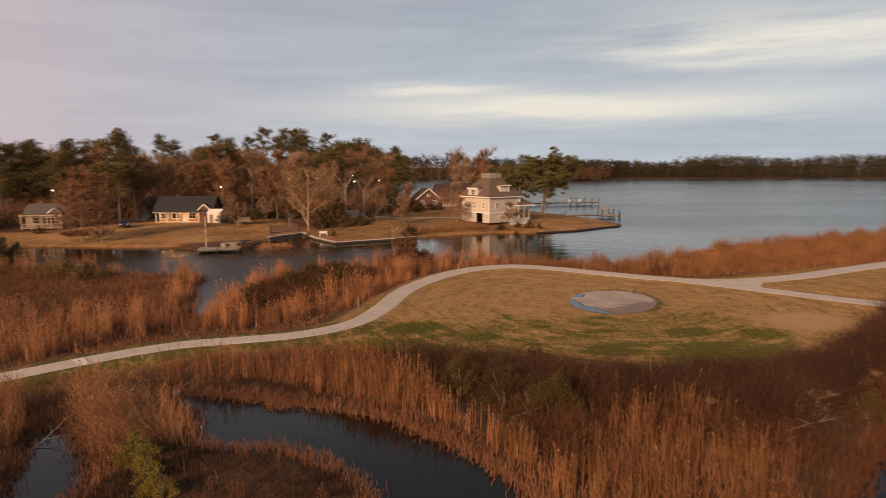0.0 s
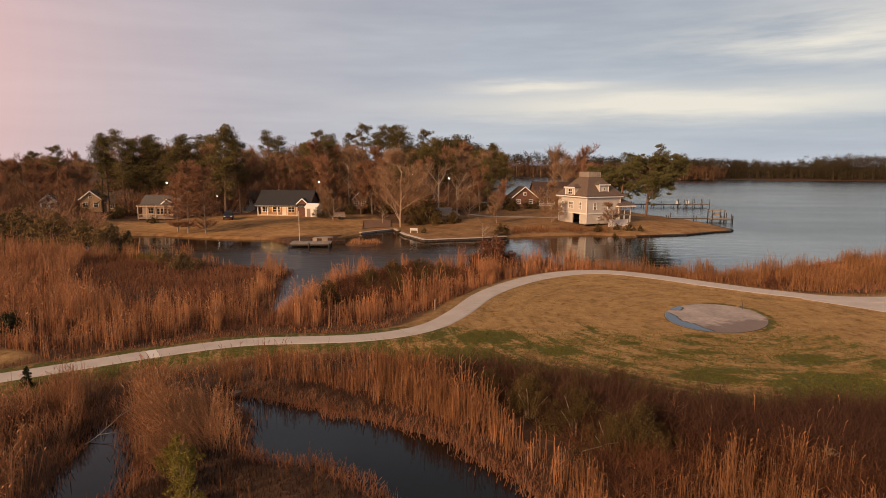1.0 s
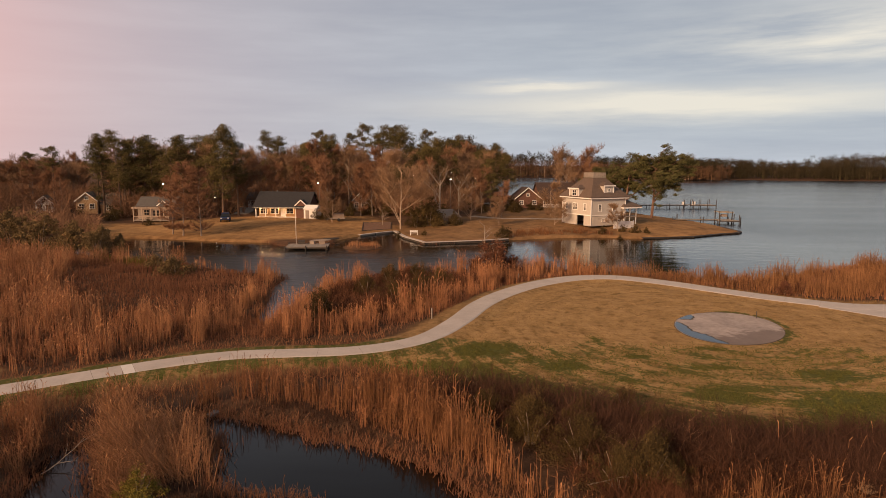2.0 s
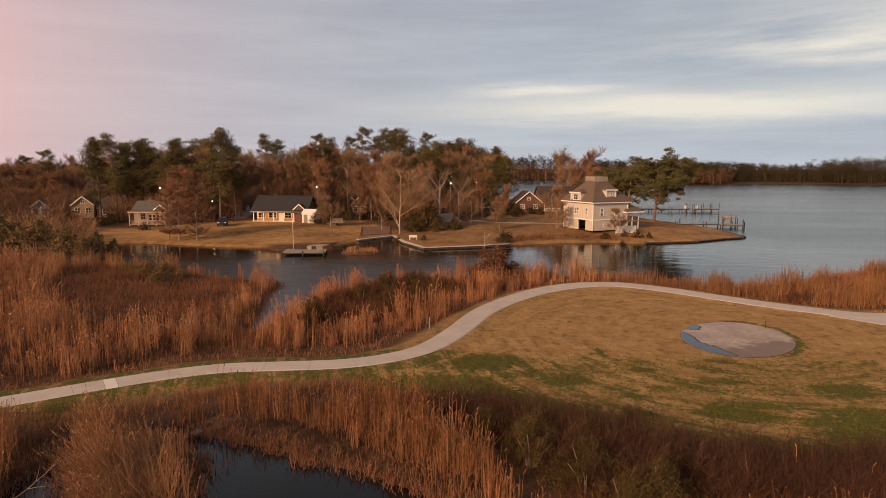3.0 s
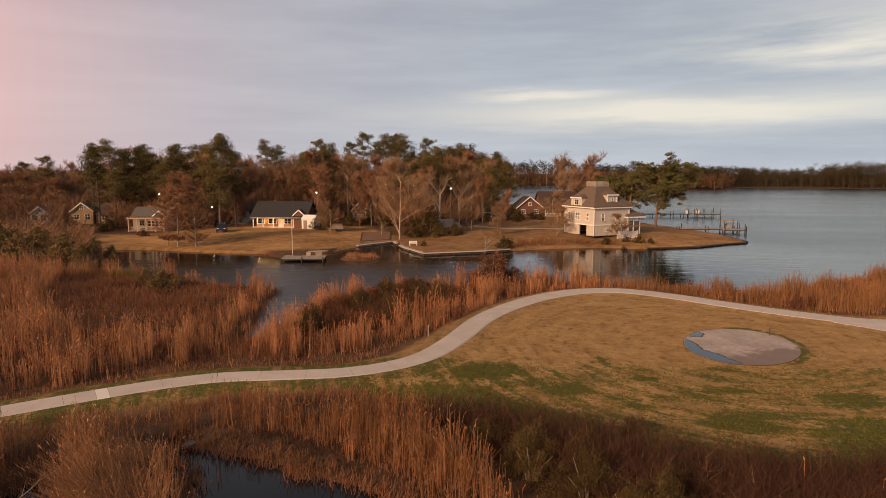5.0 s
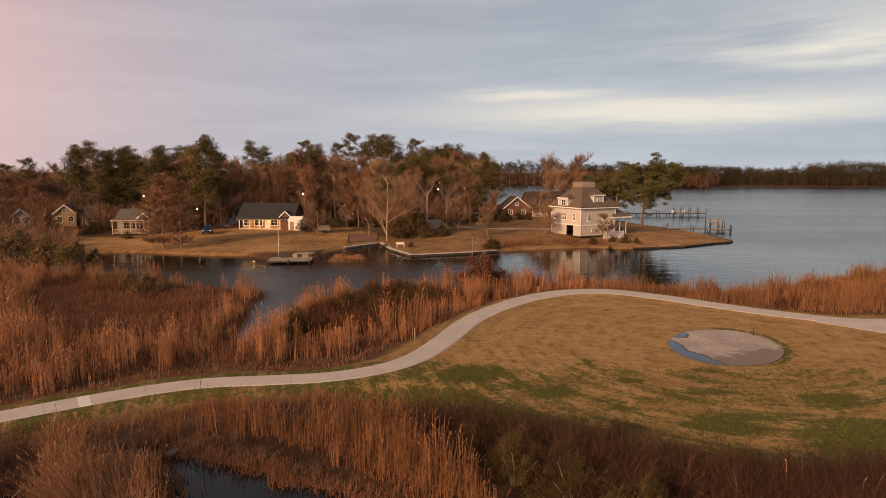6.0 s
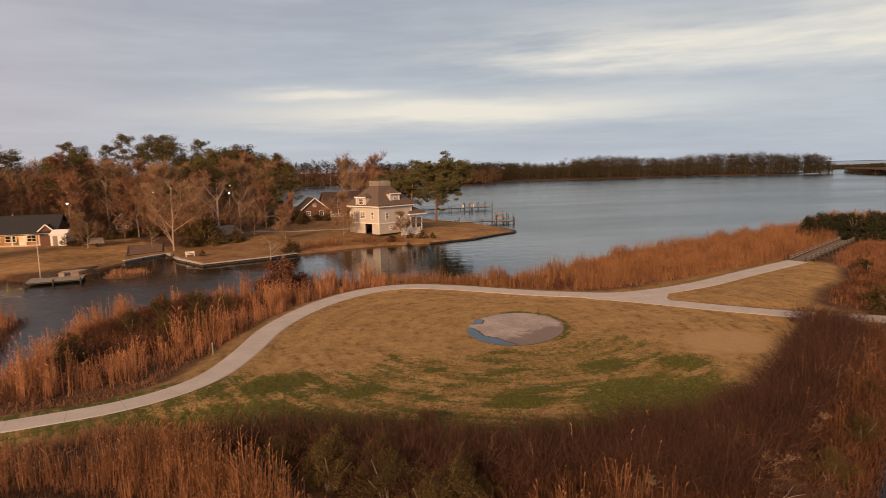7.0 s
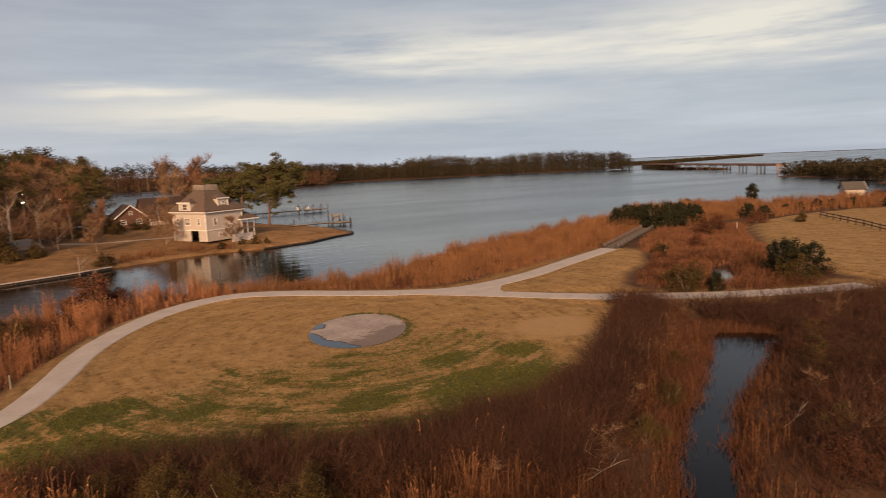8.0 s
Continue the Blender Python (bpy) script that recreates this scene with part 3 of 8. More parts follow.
def build_ground():
    xs = grid_lines(-82, 85, 0.62, -4000, 4000)
    ys = grid_lines(9, 150, 0.62, -3000, 4200)
    gx, gy = np.meshgrid(xs, ys)
    x, y = gx.ravel(), gy.ravel()
    z = ground_height(x, y)
    nx, ny = len(xs), len(ys)
    i = (np.arange(ny - 1)[:, None] * nx + np.arange(nx - 1)[None, :]).ravel()
    tris = np.concatenate([np.stack([i, i + 1, i + nx + 1], 1), np.stack([i, i + nx + 1, i + nx], 1)])
    me = fast_mesh("ground", np.stack([x, y, z], 1), tris, ground_material())
    d = depth_in(LAWN, x, y)
    lawn = np.clip(d / 1.2 + 0.6, 0, 1)
    verge = np.clip(np.where(x > 14 * PLAN, 3.6, 2.4) - np.minimum(away(PATH, x, y), away(BRANCH, x, y)) / 1.6, 0, 1)
    lawn2 = np.clip(np.maximum(np.maximum(depth_in(LAWN_2, x, y), depth_in(LAWN_W, x, y)), depth_in(FIELD, x, y)) / 1.5 + 0.5, 0, 1)
    tan = np.maximum(np.maximum(lawn, lawn2), verge * 0.75)
    # the mown grass is greener along the thicket and round the pad
    px, py = (x - PAD_MID[0]), (y - PAD_MID[1])
    c, sn = math.cos(PAD_TURN), math.sin(PAD_TURN)
    rim = np.hypot((px * c + py * sn) / PAD_R[0], (py * c - px * sn) / PAD_R[1])
    ring = np.exp(-((rim - 1.08) / 0.10) ** 2) * np.clip(px / 2 + 0.3, 0, 1)
    green = green_share(x, y, d)
    green = np.maximum(green, 0.8 * ring)
    green = np.maximum(green, 0.6 * verge * (x < 8) * (y < 44))
    yard = smooth_line(plan((-52, 85), (-40, 86), (-28, 82), (-14, 84), (0, 80), (14, 86), (30, 87), (48, 94), (49, 106), (44, 126), (30, 134), (14, 128), (6, 112), (-6, 100), (-16, 112), (-36, 108), (-48, 97), (-58, 96)), 4, True)
    gold = np.clip(depth_in(yard, x, y) / 3.0 + 0.6, 0, 1) * (0.62 + 0.38 * np.clip((-7 * PLAN - x) / 5, 0, 1) + 0.25 * np.clip((x - 26 * PLAN) / 6, 0, 1))
    col = np.stack([tan, green, gold, np.ones_like(x)], 1).astype(np.float32)
    layer = me.color_attributes.new("zone", "FLOAT_COLOR", "POINT")
    layer.data.foreach_set("color", col.ravel())
    me.shade_smooth()
    ob = new("ground", me)
    tagged(ob, "winter ground of dry tan grass, marsh mud and golden lawns", "ground", kind="structure")
    w = Shape()
    w.face([(-4000, -3000, 0), (4000, -3000, 0), (4000, 4200, 0), (-4000, 4200, 0)])
    tagged(part("water", w, WATER), "dark rippled lake, lagoon and pond water", "water", kind="structure")


build_ground()


def build_path(line, half, name, lit=(), start=0.0, base=0.745, short={}, widen=0.0):
    """Concrete path of separate slabs with open joints, following a line."""
    thing = empty(name, Matrix(), "pale concrete footpath winding through dry winter grass", "path", kind="structure")
    seg = np.hypot(*np.diff(line, axis=0).T)
    s = np.concatenate([[0], np.cumsum(seg)])
    total = s[-1]

    def at(u):
        return np.array([np.interp(u, s, line[:, 0]), np.interp(u, s, line[:, 1])])

    step, u, k = 3.0, start, 0
    while u < total - 0.5:
        e = min(u + short.get(k, step), total)
        sh = Shape()
        rows = []
        for w in np.linspace(u + 0.007, e - 0.007, 6):
            p = at(w)
            d = at(min(w + 0.3, total)) - at(max(w - 0.3, 0))
            d /= np.hypot(*d)
            n = np.array([-d[1], d[0]])
            side = half + widen * min(1.0, max(0.0, (p[0] / PLAN + 1) / 12))
            rows.append([p + n * (side + 0.05), p + n * (side - 0.06), p - n * (side - 0.06), p - n * (side + 0.05)])
        for q in rows:
            for j, (a, b) in enumerate(q):
                sh.v.append((a, b, base + (0.034 if j in (0, 3) else 0.075)))
            for a, b in (q[0], q[3]):
                sh.v.append((a, b, base - 0.35))
        for i in range(len(rows) - 1):
            a, b = 6 * i, 6 * (i + 1)
            for j in range(3):
                sh.f.append((a + j + 1, b + j + 1, b + j, a + j))
            sh.f += [(a, b, b + 4, a + 4), (a + 3, a + 5, b + 5, b + 3)]
        sh.f += [(0, 4, 5, 3), (6 * 5, 6 * 5 + 3, 6 * 5 + 5, 6 * 5 + 4)]
        part("slab", sh, CONCRETE_NEW if k in lit else CONCRETE, thing, "newer pale concrete slab" if k in lit else "")
        u, k = e, k + 1
    return thing


def build_pad():
    thing = empty("concrete_pad", Matrix.Translation((*PAD_MID, 0.78)) @ Matrix.Rotation(PAD_TURN, 4, "Z"), "round worn concrete pad with a puddle, set in the lawn", "concrete pad")
    n, (rx, ry) = 64, PAD_R
    top = Shape()
    ring = [(rx * math.cos(2 * math.pi * i / n), ry * math.sin(2 * math.pi * i / n)) for i in range(n)]
    for k, z in ((1.0, 0.03), (0.75, 0.02), (0.4, 0.025)):
        top.v += [(x * k, y * k, z) for x, y in ring]
    top.v.append((0, 0, 0.03))
    for r in range(2):
        for i in range(n):
            j = (i + 1) % n
            top.f.append((r * n + i, r * n + j, (r + 1) * n + j, (r + 1) * n + i))
    top.f += [(2 * n + i, 2 * n + (i + 1) % n, 3 * n) for i in range(n)]
    part("slab", top, PAD, thing, smooth=True)
    kerb = Shape()
    for k, z in ((1.0, -0.2), (1.0, 0.045), (1.006, 0.045), (1.012, -0.2)):
        kerb.v += [(x * k, y * k, z) for x, y in ring]
    for r in range(3):
        for i in range(n):
            j = (i + 1) % n
            kerb.f.append((r * n + i, r * n + j, (r + 1) * n + j, (r + 1) * n + i))
    part("kerb", kerb, KERB, thing, "dark damp edging round the pad")
    # the puddle lies along the low side, with a ragged inner shore
    for name, a0, a1, wide in (("puddle", 186, 282, 0.30), ("puddle", 150, 174, 0.22)):
        pud = Shape()
        m = 48
        for i in range(m + 1):
            a = math.radians(a0 + (a1 - a0) * i / m)
            w = wide * math.sin(math.pi * i / m) ** 0.6 * (0.88 + 0.14 * math.sin(i * 0.22 + 0.6) + 0.05 * math.sin(i * 0.9))
            pud.v += [(0.985 * rx * math.cos(a), 0.985 * ry * math.sin(a), 0.040), ((0.985 - w) * rx * math.cos(a), (0.985 - w) * ry * math.sin(a), 0.040)]
        pud.f = [(2 * i, 2 * i + 2, 2 * i + 3, 2 * i + 1) for i in range(m)]
        part(name, pud, PUDDLE, thing, "shallow rainwater")
        wet = Shape()
        for i in range(m + 1):
            (ax, ay, _), (bx, by, _) = pud.v[2 * i], pud.v[2 * i + 1]
            wet.v += [(bx, by, 0.037), (bx * 0.955, by * 0.955, 0.037)]
        wet.f = [(2 * i, 2 * i + 2, 2 * i + 3, 2 * i + 1) for i in range(m)]
        part("wet_edge", wet, KERB, thing, "dark wet line round the rainwater")
    return thing


def stain_pad():
    """Damp dark stain along one edge of the pad, with a ragged border."""
    t = PAD.node_tree
    b = t.nodes["Principled BSDF"]
    col = b.inputs["Base Color"].links[0].from_socket
    co = t.nodes.new("ShaderNodeTexCoord").outputs["Object"]
    s = t.nodes.new("ShaderNodeSeparateXYZ")
    t.links.new(co, s.inputs[0])
    u = math_node(t, "ADD", math_node(t, "MULTIPLY", s.outputs[0], 0.70 / PAD_R[0]), math_node(t, "MULTIPLY", s.outputs[1], -0.72 / PAD_R[1]))
    u = math_node(t, "ADD", u, math_node(t, "MULTIPLY", math_node(t, "SUBTRACT", noise_node(t, co, 0.55, 4, 0.6), 0.5), 1.5))
    wet = ramp_node(t, u, [(0.30, (0, 0, 0)), (0.50, (0.8, 0.8, 0.8))])
    t.links.new(mix_node(t, wet, col, (0.17, 0.125, 0.105)), b.inputs["Base Color"])


stain_pad()
PUDDLE = material("rainwater", (0.03, 0.04, 0.05), 0.03, spread=0.1)
path_1 = build_path(PATH, 0.95, "pavement_1", lit=(8,), short={7: 1.7, 8: 0.7}, widen=0.36)
build_path(BRANCH, 1.3, "pavement_2", start=1.0, base=0.735)


def build_junction(ring, base):
    """Wedge of concrete that joins the two paths, with a rounded nose."""
    sh = Shape()
    n = len(ring)
    sh.v = [(a, b, base) for a, b in ring] + [(a, b, base - 0.4) for a, b in ring]
    sh.f = [tuple(range(n))[::-1]] + [(i, (i + 1) % n, n + (i + 1) % n, n + i) for i in range(n)]
    part("slab", sh, CONCRETE, path_1)


build_junction(plan((27.8, 43.3), (29.8, 40.8), (32.3, 37.7), (32.6, 38.7), (32.8, 39.3), (33.1, 39.75), (33.7, 40.3), (34.8, 41.5), (31, 42.1)), 0.804)
build_pad()

# ---- plants ----


def reed_arrays(pts, tall, wide, rng, lean=0.07, plume=True, leaves=2, lean_to=None, vary=None, laid=0.0):
    """Dead reed stalks as slim crossed blades with a bent leaf or two and a drooping plume."""
    n = len(pts)
    h = tall * (0.62 + 0.55 * rng.random(n)) * (1.0 if vary is None else vary)
    turn = rng.random(n) * math.pi
    la = rng.normal(0.4, 1.7, n) if lean_to is None else rng.normal(lean_to, 0.5, n)
    ln = laid + np.abs(rng.normal(0, lean, n))
    length, h = h, h / np.sqrt(1 + ln * ln)
    lx, ly = np.cos(la) * ln * h, np.sin(la) * ln * h
    w = wide * (0.7 + 0.6 * rng.random(n))
    dx, dy = np.cos(turn), np.sin(turn)
    x, y, z = pts.T
    V, F = [], []
    count = 0

    def add(*corners):
        nonlocal count
        k = len(corners)
        V.append(np.stack([np.stack(c, 1) for c in corners], 1).reshape(-1, 3))
        idx = count + np.arange(n) * k
        for a in range(1, k - 1):
            F.append(np.stack([idx, idx + a, idx + a + 1], 1))
        count += n * k

    z0 = z - 0.05
    for s in (0, 1):
        ax, ay = (dx, dy) if s == 0 else (-dy, dx)
        add((x - ax * w, y - ay * w, z0), (x + ax * w, y + ay * w, z0), (x + lx + ax * w * 0.35, y + ly + ay * w * 0.35, z + h), (x + lx - ax * w * 0.35, y + ly - ay * w * 0.35, z + h))
    for k in range(leaves):
        f = 0.25 + 0.55 * rng.random(n)
        a = rng.random(n) * 2 * math.pi
        r = length * (0.10 + 0.13 * rng.random(n))
        bx, by, bz = x + lx * f, y + ly * f, z + h * f
        up = r * (1.5 - 1.3 * rng.random(n))
        add((bx, by, bz - w * 0.8), (bx + np.cos(a) * r, by + np.sin(a) * r, bz + up), (bx, by, bz + w * 0.8))
    if plume:
        a = la + rng.normal(0, 0.6, n)
        r = 0.065 * h * (0.3 + 1.0 * rng.random(n))
        pw = w * (0.8 + 1.0 * rng.random(n))
        tx, ty, tz = x + lx, y + ly, z + h
        add((tx, ty, tz - r * 0.6), (tx + np.cos(a) * r * 0.5 + dx * pw, ty + np.sin(a) * r * 0.5 + dy * pw, tz + r * 0.35), (tx + np.cos(a) * r, ty + np.sin(a) * r, tz + r * 0.9), (tx + np.cos(a) * r * 0.5 - dx * pw, ty + np.sin(a) * r * 0.5 - dy * pw, tz + r * 0.35))
    return np.concatenate(V), np.concatenate(F)


def patchy(x, y, scale, seed):
    """Smooth random patches between 0 and 1."""
    rng = np.random.default_rng(seed)
    v = np.zeros(len(x))
    for k in range(9):
        a, f = rng.random() * 6.28, scale * (0.6 + 1.8 * rng.random())
        v += np.sin((x * math.cos(a) + y * math.sin(a)) * f + rng.random() * 6.28) / (0.7 + f / scale * 0.5)
    return np.clip(0.5 + v / 4.4, 0, 1)


def scatter(ring, per_m2, rng, gap=0.0, gap_scale=0.3, keep=None):
    """Random places inside a ring, clumped, clear of water, paths and lawns; returns x, y, z rows."""
    lo, hi = ring.min(0), ring.max(0)
    n = int((hi - lo).prod() * per_m2)
    x, y = lo[0] + rng.random(n) * (hi[0] - lo[0]), lo[1] + rng.random(n) * (hi[1] - lo[1])
    ok = inside(ring, x, y)
    x, y = x[ok], y[ok]
    if gap:
        p = patchy(x, y, gap_scale * 3.0, len(ring)) * 0.6 + patchy(x, y, gap_scale * 9.0, len(ring) + 1) * 0.4
        ok = rng.random(len(x)) < np.clip((p - 0.5 * gap) / 0.30, 0.04, 1)
        x, y = x[ok], y[ok]
    # thinner towards the edge of the bed
    ok = rng.random(len(x)) < np.clip(depth_in(ring, x, y) / 1.6 + 0.12, 0, 1)
    x, y = x[ok], y[ok]
    ok = np.ones(len(x), bool)
    for w in WATERS:
        ok &= (depth_in(w, x, y) < -0.12) | (depth_in(ISLET, x, y) > 0.2)
    ok &= (away(PATH, x, y) > 1.75 + 0.5 * rng.random(len(x))) & (away(BRANCH, x, y) > 1.6)
    for g in (LAWN, LAWN_2, LAWN_W, FIELD):
        ok &= depth_in(g, x, y) < -0.1
    if keep is not None:
        ok &= keep(x, y)
    x, y = x[ok], y[ok]
    return np.stack([x, y, ground_height(x, y)], 1)


def reed_bed(name, ring, per_m2, tall, wide, mat, label, seed, **more):
    rng = np.random.default_rng(seed)
    style = {k: more.pop(k) for k in ("lean", "plume", "leaves", "lean_to", "laid") if k in more}
    clump = more.pop("clump", 0)
    if clump:
        # stalks stand in tufts that lean and grow alike
        mid = scatter(ring, per_m2 / clump, rng, **more)
        k = rng.integers(max(2, clump // 2), clump * 2, len(mid))
        own = np.repeat(0.72 + 0.46 * rng.random(len(mid)), k)
        style.setdefault("lean_to", np.repeat(rng.random(len(mid)) * 6.28, k))
        pts = np.repeat(mid, k, 0)
        pts[:, :2] += rng.normal(0, 0.20, (len(pts), 2))
        pts[:, 2] = ground_height(pts[:, 0], pts[:, 1])
        ok = (pts[:, 2] > 0.05) & (away(PATH, pts[:, 0], pts[:, 1]) > 1.4)
        pts, own = pts[ok], own[ok]
        if not isinstance(style["lean_to"], float):
            style["lean_to"] = style["lean_to"][ok]
    else:
        pts = scatter(ring, per_m2, rng, **more)
        own = 1.0
    style["vary"] = (0.62 + 0.38 * np.clip(depth_in(ring, pts[:, 0], pts[:, 1]) / 2.0, 0, 1)) * (0.54 + 0.72 * patchy(pts[:, 0], pts[:, 1], 0.8, seed)) * own
    v, f = reed_arrays(pts, tall, wide, rng, **style)
    return tagged(new(name, fast_mesh(name, v, f, mat)), label, "reeds", kind="stuff")


def bank_tufts(name, ring, per_m, tall, label, seed, mat=None, closed=True, part_of=None):
    """Dead grass hanging over a bank, thick and dark along the water's edge."""
    rng = np.random.default_rng(seed)
    nxt = np.roll(ring, -1, 0) if closed else np.concatenate([ring[1:], ring[-1:]])
    ln = np.hypot(*(nxt - ring).T)
    n = (ln * per_m).astype(int)
    i = np.repeat(np.arange(len(ring)), n)
    p = ring[i] + (nxt - ring)[i] * rng.random(len(i))[:, None] + rng.normal(0, 0.34, (len(i), 2))
    if part_of is not None:
        p = p[part_of(p[:, 0], p[:, 1])]
    z = np.maximum(ground_height(p[:, 0], p[:, 1]), -0.02)
    v, f = reed_arrays(np.stack([p[:, 0], p[:, 1], z], 1), tall, 0.016, rng, lean=0.7, plume=False, leaves=2)
    return tagged(new(name, fast_mesh(name, v, f, mat or SEDGE)), label, "grass", kind="stuff")


def leaf_cloud(centres, radii, per, size, rng, flat=1.0):
    """Small leaf triangles scattered through soft balls."""
    c = np.repeat(np.asarray(centres, float), per, 0)
    r = np.repeat(np.asarray(radii, float), per)
    n = len(c)
    d = rng.normal(size=(n, 3))
    d /= np.linalg.norm(d, axis=1)[:, None]
    d *= (rng.random(n) ** 0.45)[:, None] * r[:, None]
    d[:, 2] *= flat
    p = c + d
    a = rng.normal(size=(n, 3))
    b = rng.normal(size=(n, 3))
    a *= (size * (0.6 + 0.8 * rng.random(n)) / np.linalg.norm(a, axis=1))[:, None]
    b *= (size * (0.5 + 0.6 * rng.random(n)) / np.linalg.norm(b, axis=1))[:, None]
    v = np.stack([p - a, p + a * 0.9, p + b], 1).reshape(-1, 3)
    return v, np.arange(3 * n).reshape(-1, 3)


def twig_cloud(starts, dirs, lengths, width, rng):
    """Long thin twigs, each a slim triangle."""
    n = len(starts)
    side = np.cross(dirs, rng.normal(size=(n, 3)))
    side /= np.maximum(np.linalg.norm(side, axis=1), 1e-6)[:, None]
    w = width * (0.6 + 0.8 * rng.random(n))[:, None]
    tip = starts + dirs * lengths[:, None]
    v = np.stack([starts - side * w, starts + side * w, tip], 1).reshape(-1, 3)
    return v, np.arange(3 * n).reshape(-1, 3)


def branching(rng, height, fork, spread, levels, first_r, kids=(3, 5)):
    """Limbs of a bare tree: lists of (points, radii), and the end points with directions."""
    limbs, ends = [], []

    def grow(p, d, length, r, level):
        pts, rad = [p.copy()], [r]
        m = 4 if level else 5
        for i in range(m):
            d = d + rng.normal(0, 0.13 if level else 0.05, 3) + np.array([0, 0, 0.07 if level else 0])
            d /= np.linalg.norm(d)
            p = p + d * length / m
            pts.append(p.copy())
            rad.append(r * (1 - 0.55 * (i + 1) / m))
        limbs.append((pts, rad, level))
        ends.append((p, d, length, level))
        if level < levels:
            for k in range(rng.integers(kids[0], kids[1] + 1) + (3 if level == 0 else 0)):
                u = (fork + (1 - fork) * rng.random()) if level == 0 else (0.25 + 0.75 * rng.random())
                q = u * m
                i = min(int(q), m - 1)
                s = pts[i] + (pts[i + 1] - pts[i]) * (q - i)
                a = rng.random() * 2 * math.pi
                o = np.array([math.cos(a), math.sin(a), 0.0])
                nd = d * (1 - spread) + o * spread * (0.8 + 0.4 * rng.random()) + np.array([0, 0, 0.18])
                nd /= np.linalg.norm(nd)
                grow(s, nd, length * (0.42 + 0.25 * rng.random()) * (1.15 - 0.4 * u if level == 0 else 1), r * (0.42 + 0.14 * rng.random()), level + 1)

    grow(np.zeros(3), np.array([0.0, 0, 1]), height * 0.72, first_r, 0)
    return limbs, ends


def twigs_on(limbs, count, rng, reach, lift=0.30, stray=0.55):
    """Starts, directions and lengths of fine twigs along limbs; half of them spring from other twigs."""
    pick = rng.integers(len(limbs), size=count)
    u = rng.random(count) ** 0.7
    st, di = np.zeros((count, 3)), np.zeros((count, 3))
    for k, p in enumerate(limbs):
        here = np.nonzero(pick == k)[0]
        q = u[here] * (len(p) - 1)
        i = np.minimum(q.astype(int), len(p) - 2)
        st[here] = p[i] + (p[i + 1] - p[i]) * (q - i)[:, None]
        di[here] = (p[-1] - p[0]) / max(np.linalg.norm(p[-1] - p[0]), 1e-6)
    di += rng.normal(0, stray, (count, 3))
    di[:, 2] += lift
    di /= np.linalg.norm(di, axis=1)[:, None]
    le = reach * (0.4 + 0.8 * rng.random(count))
    half = count // 2
    st[half:] = st[:count - half] + di[:count - half] * (le[:count - half] * (0.4 + 0.5 * rng.random(count - half)))[:, None]
    le[half:] *= 0.7
    return st, di, le


def make_bare_tree(name, seed, height, mat, bark, twigs=4400, spread=0.55, fork=0.28, width=0.034, label="", levels=3, stout=0.0115, kids=(3, 5), reach=0.095):
    rng = np.random.default_rng(seed)
    limbs, ends = branching(rng, height, fork, spread, levels, height * stout, kids)
    thing = empty(name, Matrix(), label, "tree")
    sh = Shape()
    for pts, rad, level in limbs:
        if level >= 2:
            pts, rad = [pts[0], pts[2], pts[-1]], [rad[0], rad[2], rad[-1]]
        if level < 3:
            sh.tube(pts, rad, 6 if level == 0 else 4 if level == 1 else 3, cap=False)
    part("trunk", sh, bark, thing)
    fine = [np.array(p) for p, r, lv in limbs if lv >= 1]
    v, f = twig_cloud(*twigs_on(fine, twigs, rng, height * reach, 0.30, 0.75), width, rng)
    thin = [(p, r) for p, r, lv in limbs if lv >= 3]
    if thin:
        a, b = np.array([p[0] for p, r in thin]), np.array([p[-1] for p, r in thin])
        ln = np.linalg.norm(b - a, axis=1)
        v2, f2 = twig_cloud(a, (b - a) / ln[:, None], ln, width * 1.4, rng)
        v, f = np.concatenate([v, v2]), np.concatenate([f, f2 + len(v)])
    part("crown", fast_mesh("crown", v, f, mat), mat, thing)
    return thing


def make_cypress(name, seed, height, wide, mat, label, twigs=8500, width=0.028, bare=0.07):
    """A leafless bald cypress: one straight tapering trunk and many short limbs in a narrow cone, fine as haze."""
    rng = np.random.default_rng(seed)
    thing = empty(name, Matrix(), label, "tree")
    sh = Shape()
    sh.tube([(rng.normal(0, 0.05) * i, rng.normal(0, 0.05) * i, height * i / 7 - 0.1) for i in range(8)], [height * 0.0105 * (1 - 0.93 * i / 7) + (0.06 if i == 0 else 0) for i in range(8)], 7, cap=False)
    limbs = []
    for k in range(70):
        u = rng.random() ** 1.15
        z = height * (bare + (0.99 - bare) * u)
        a = rng.random() * 6.28
        reach = wide * 0.5 * (0.25 + 0.75 * (1 - u) ** 0.7) * min(1, 0.45 + 3.5 * u) * (0.65 + 0.5 * rng.random())
        tip = np.array([math.cos(a) * reach, math.sin(a) * reach, z + reach * (0.25 + 0.45 * rng.random())])
        mid = np.array([tip[0] * 0.5, tip[1] * 0.5, z + (tip[2] - z) * 0.35])
        pts = [np.array([0, 0, z]), mid, tip]
        sh.tube(pts, [0.045 * (1.2 - u), 0.03 * (1.2 - u), 0.008], 3, cap=False)
        limbs.append(np.array(pts))
    part("trunk", sh, BARK_GREY, thing)
    v, f = twig_cloud(*twigs_on(limbs, twigs, rng, height * 0.07, 0.35, 0.6), width, rng)
    part("crown", fast_mesh("crown", v, f, mat), mat, thing)
    return thing


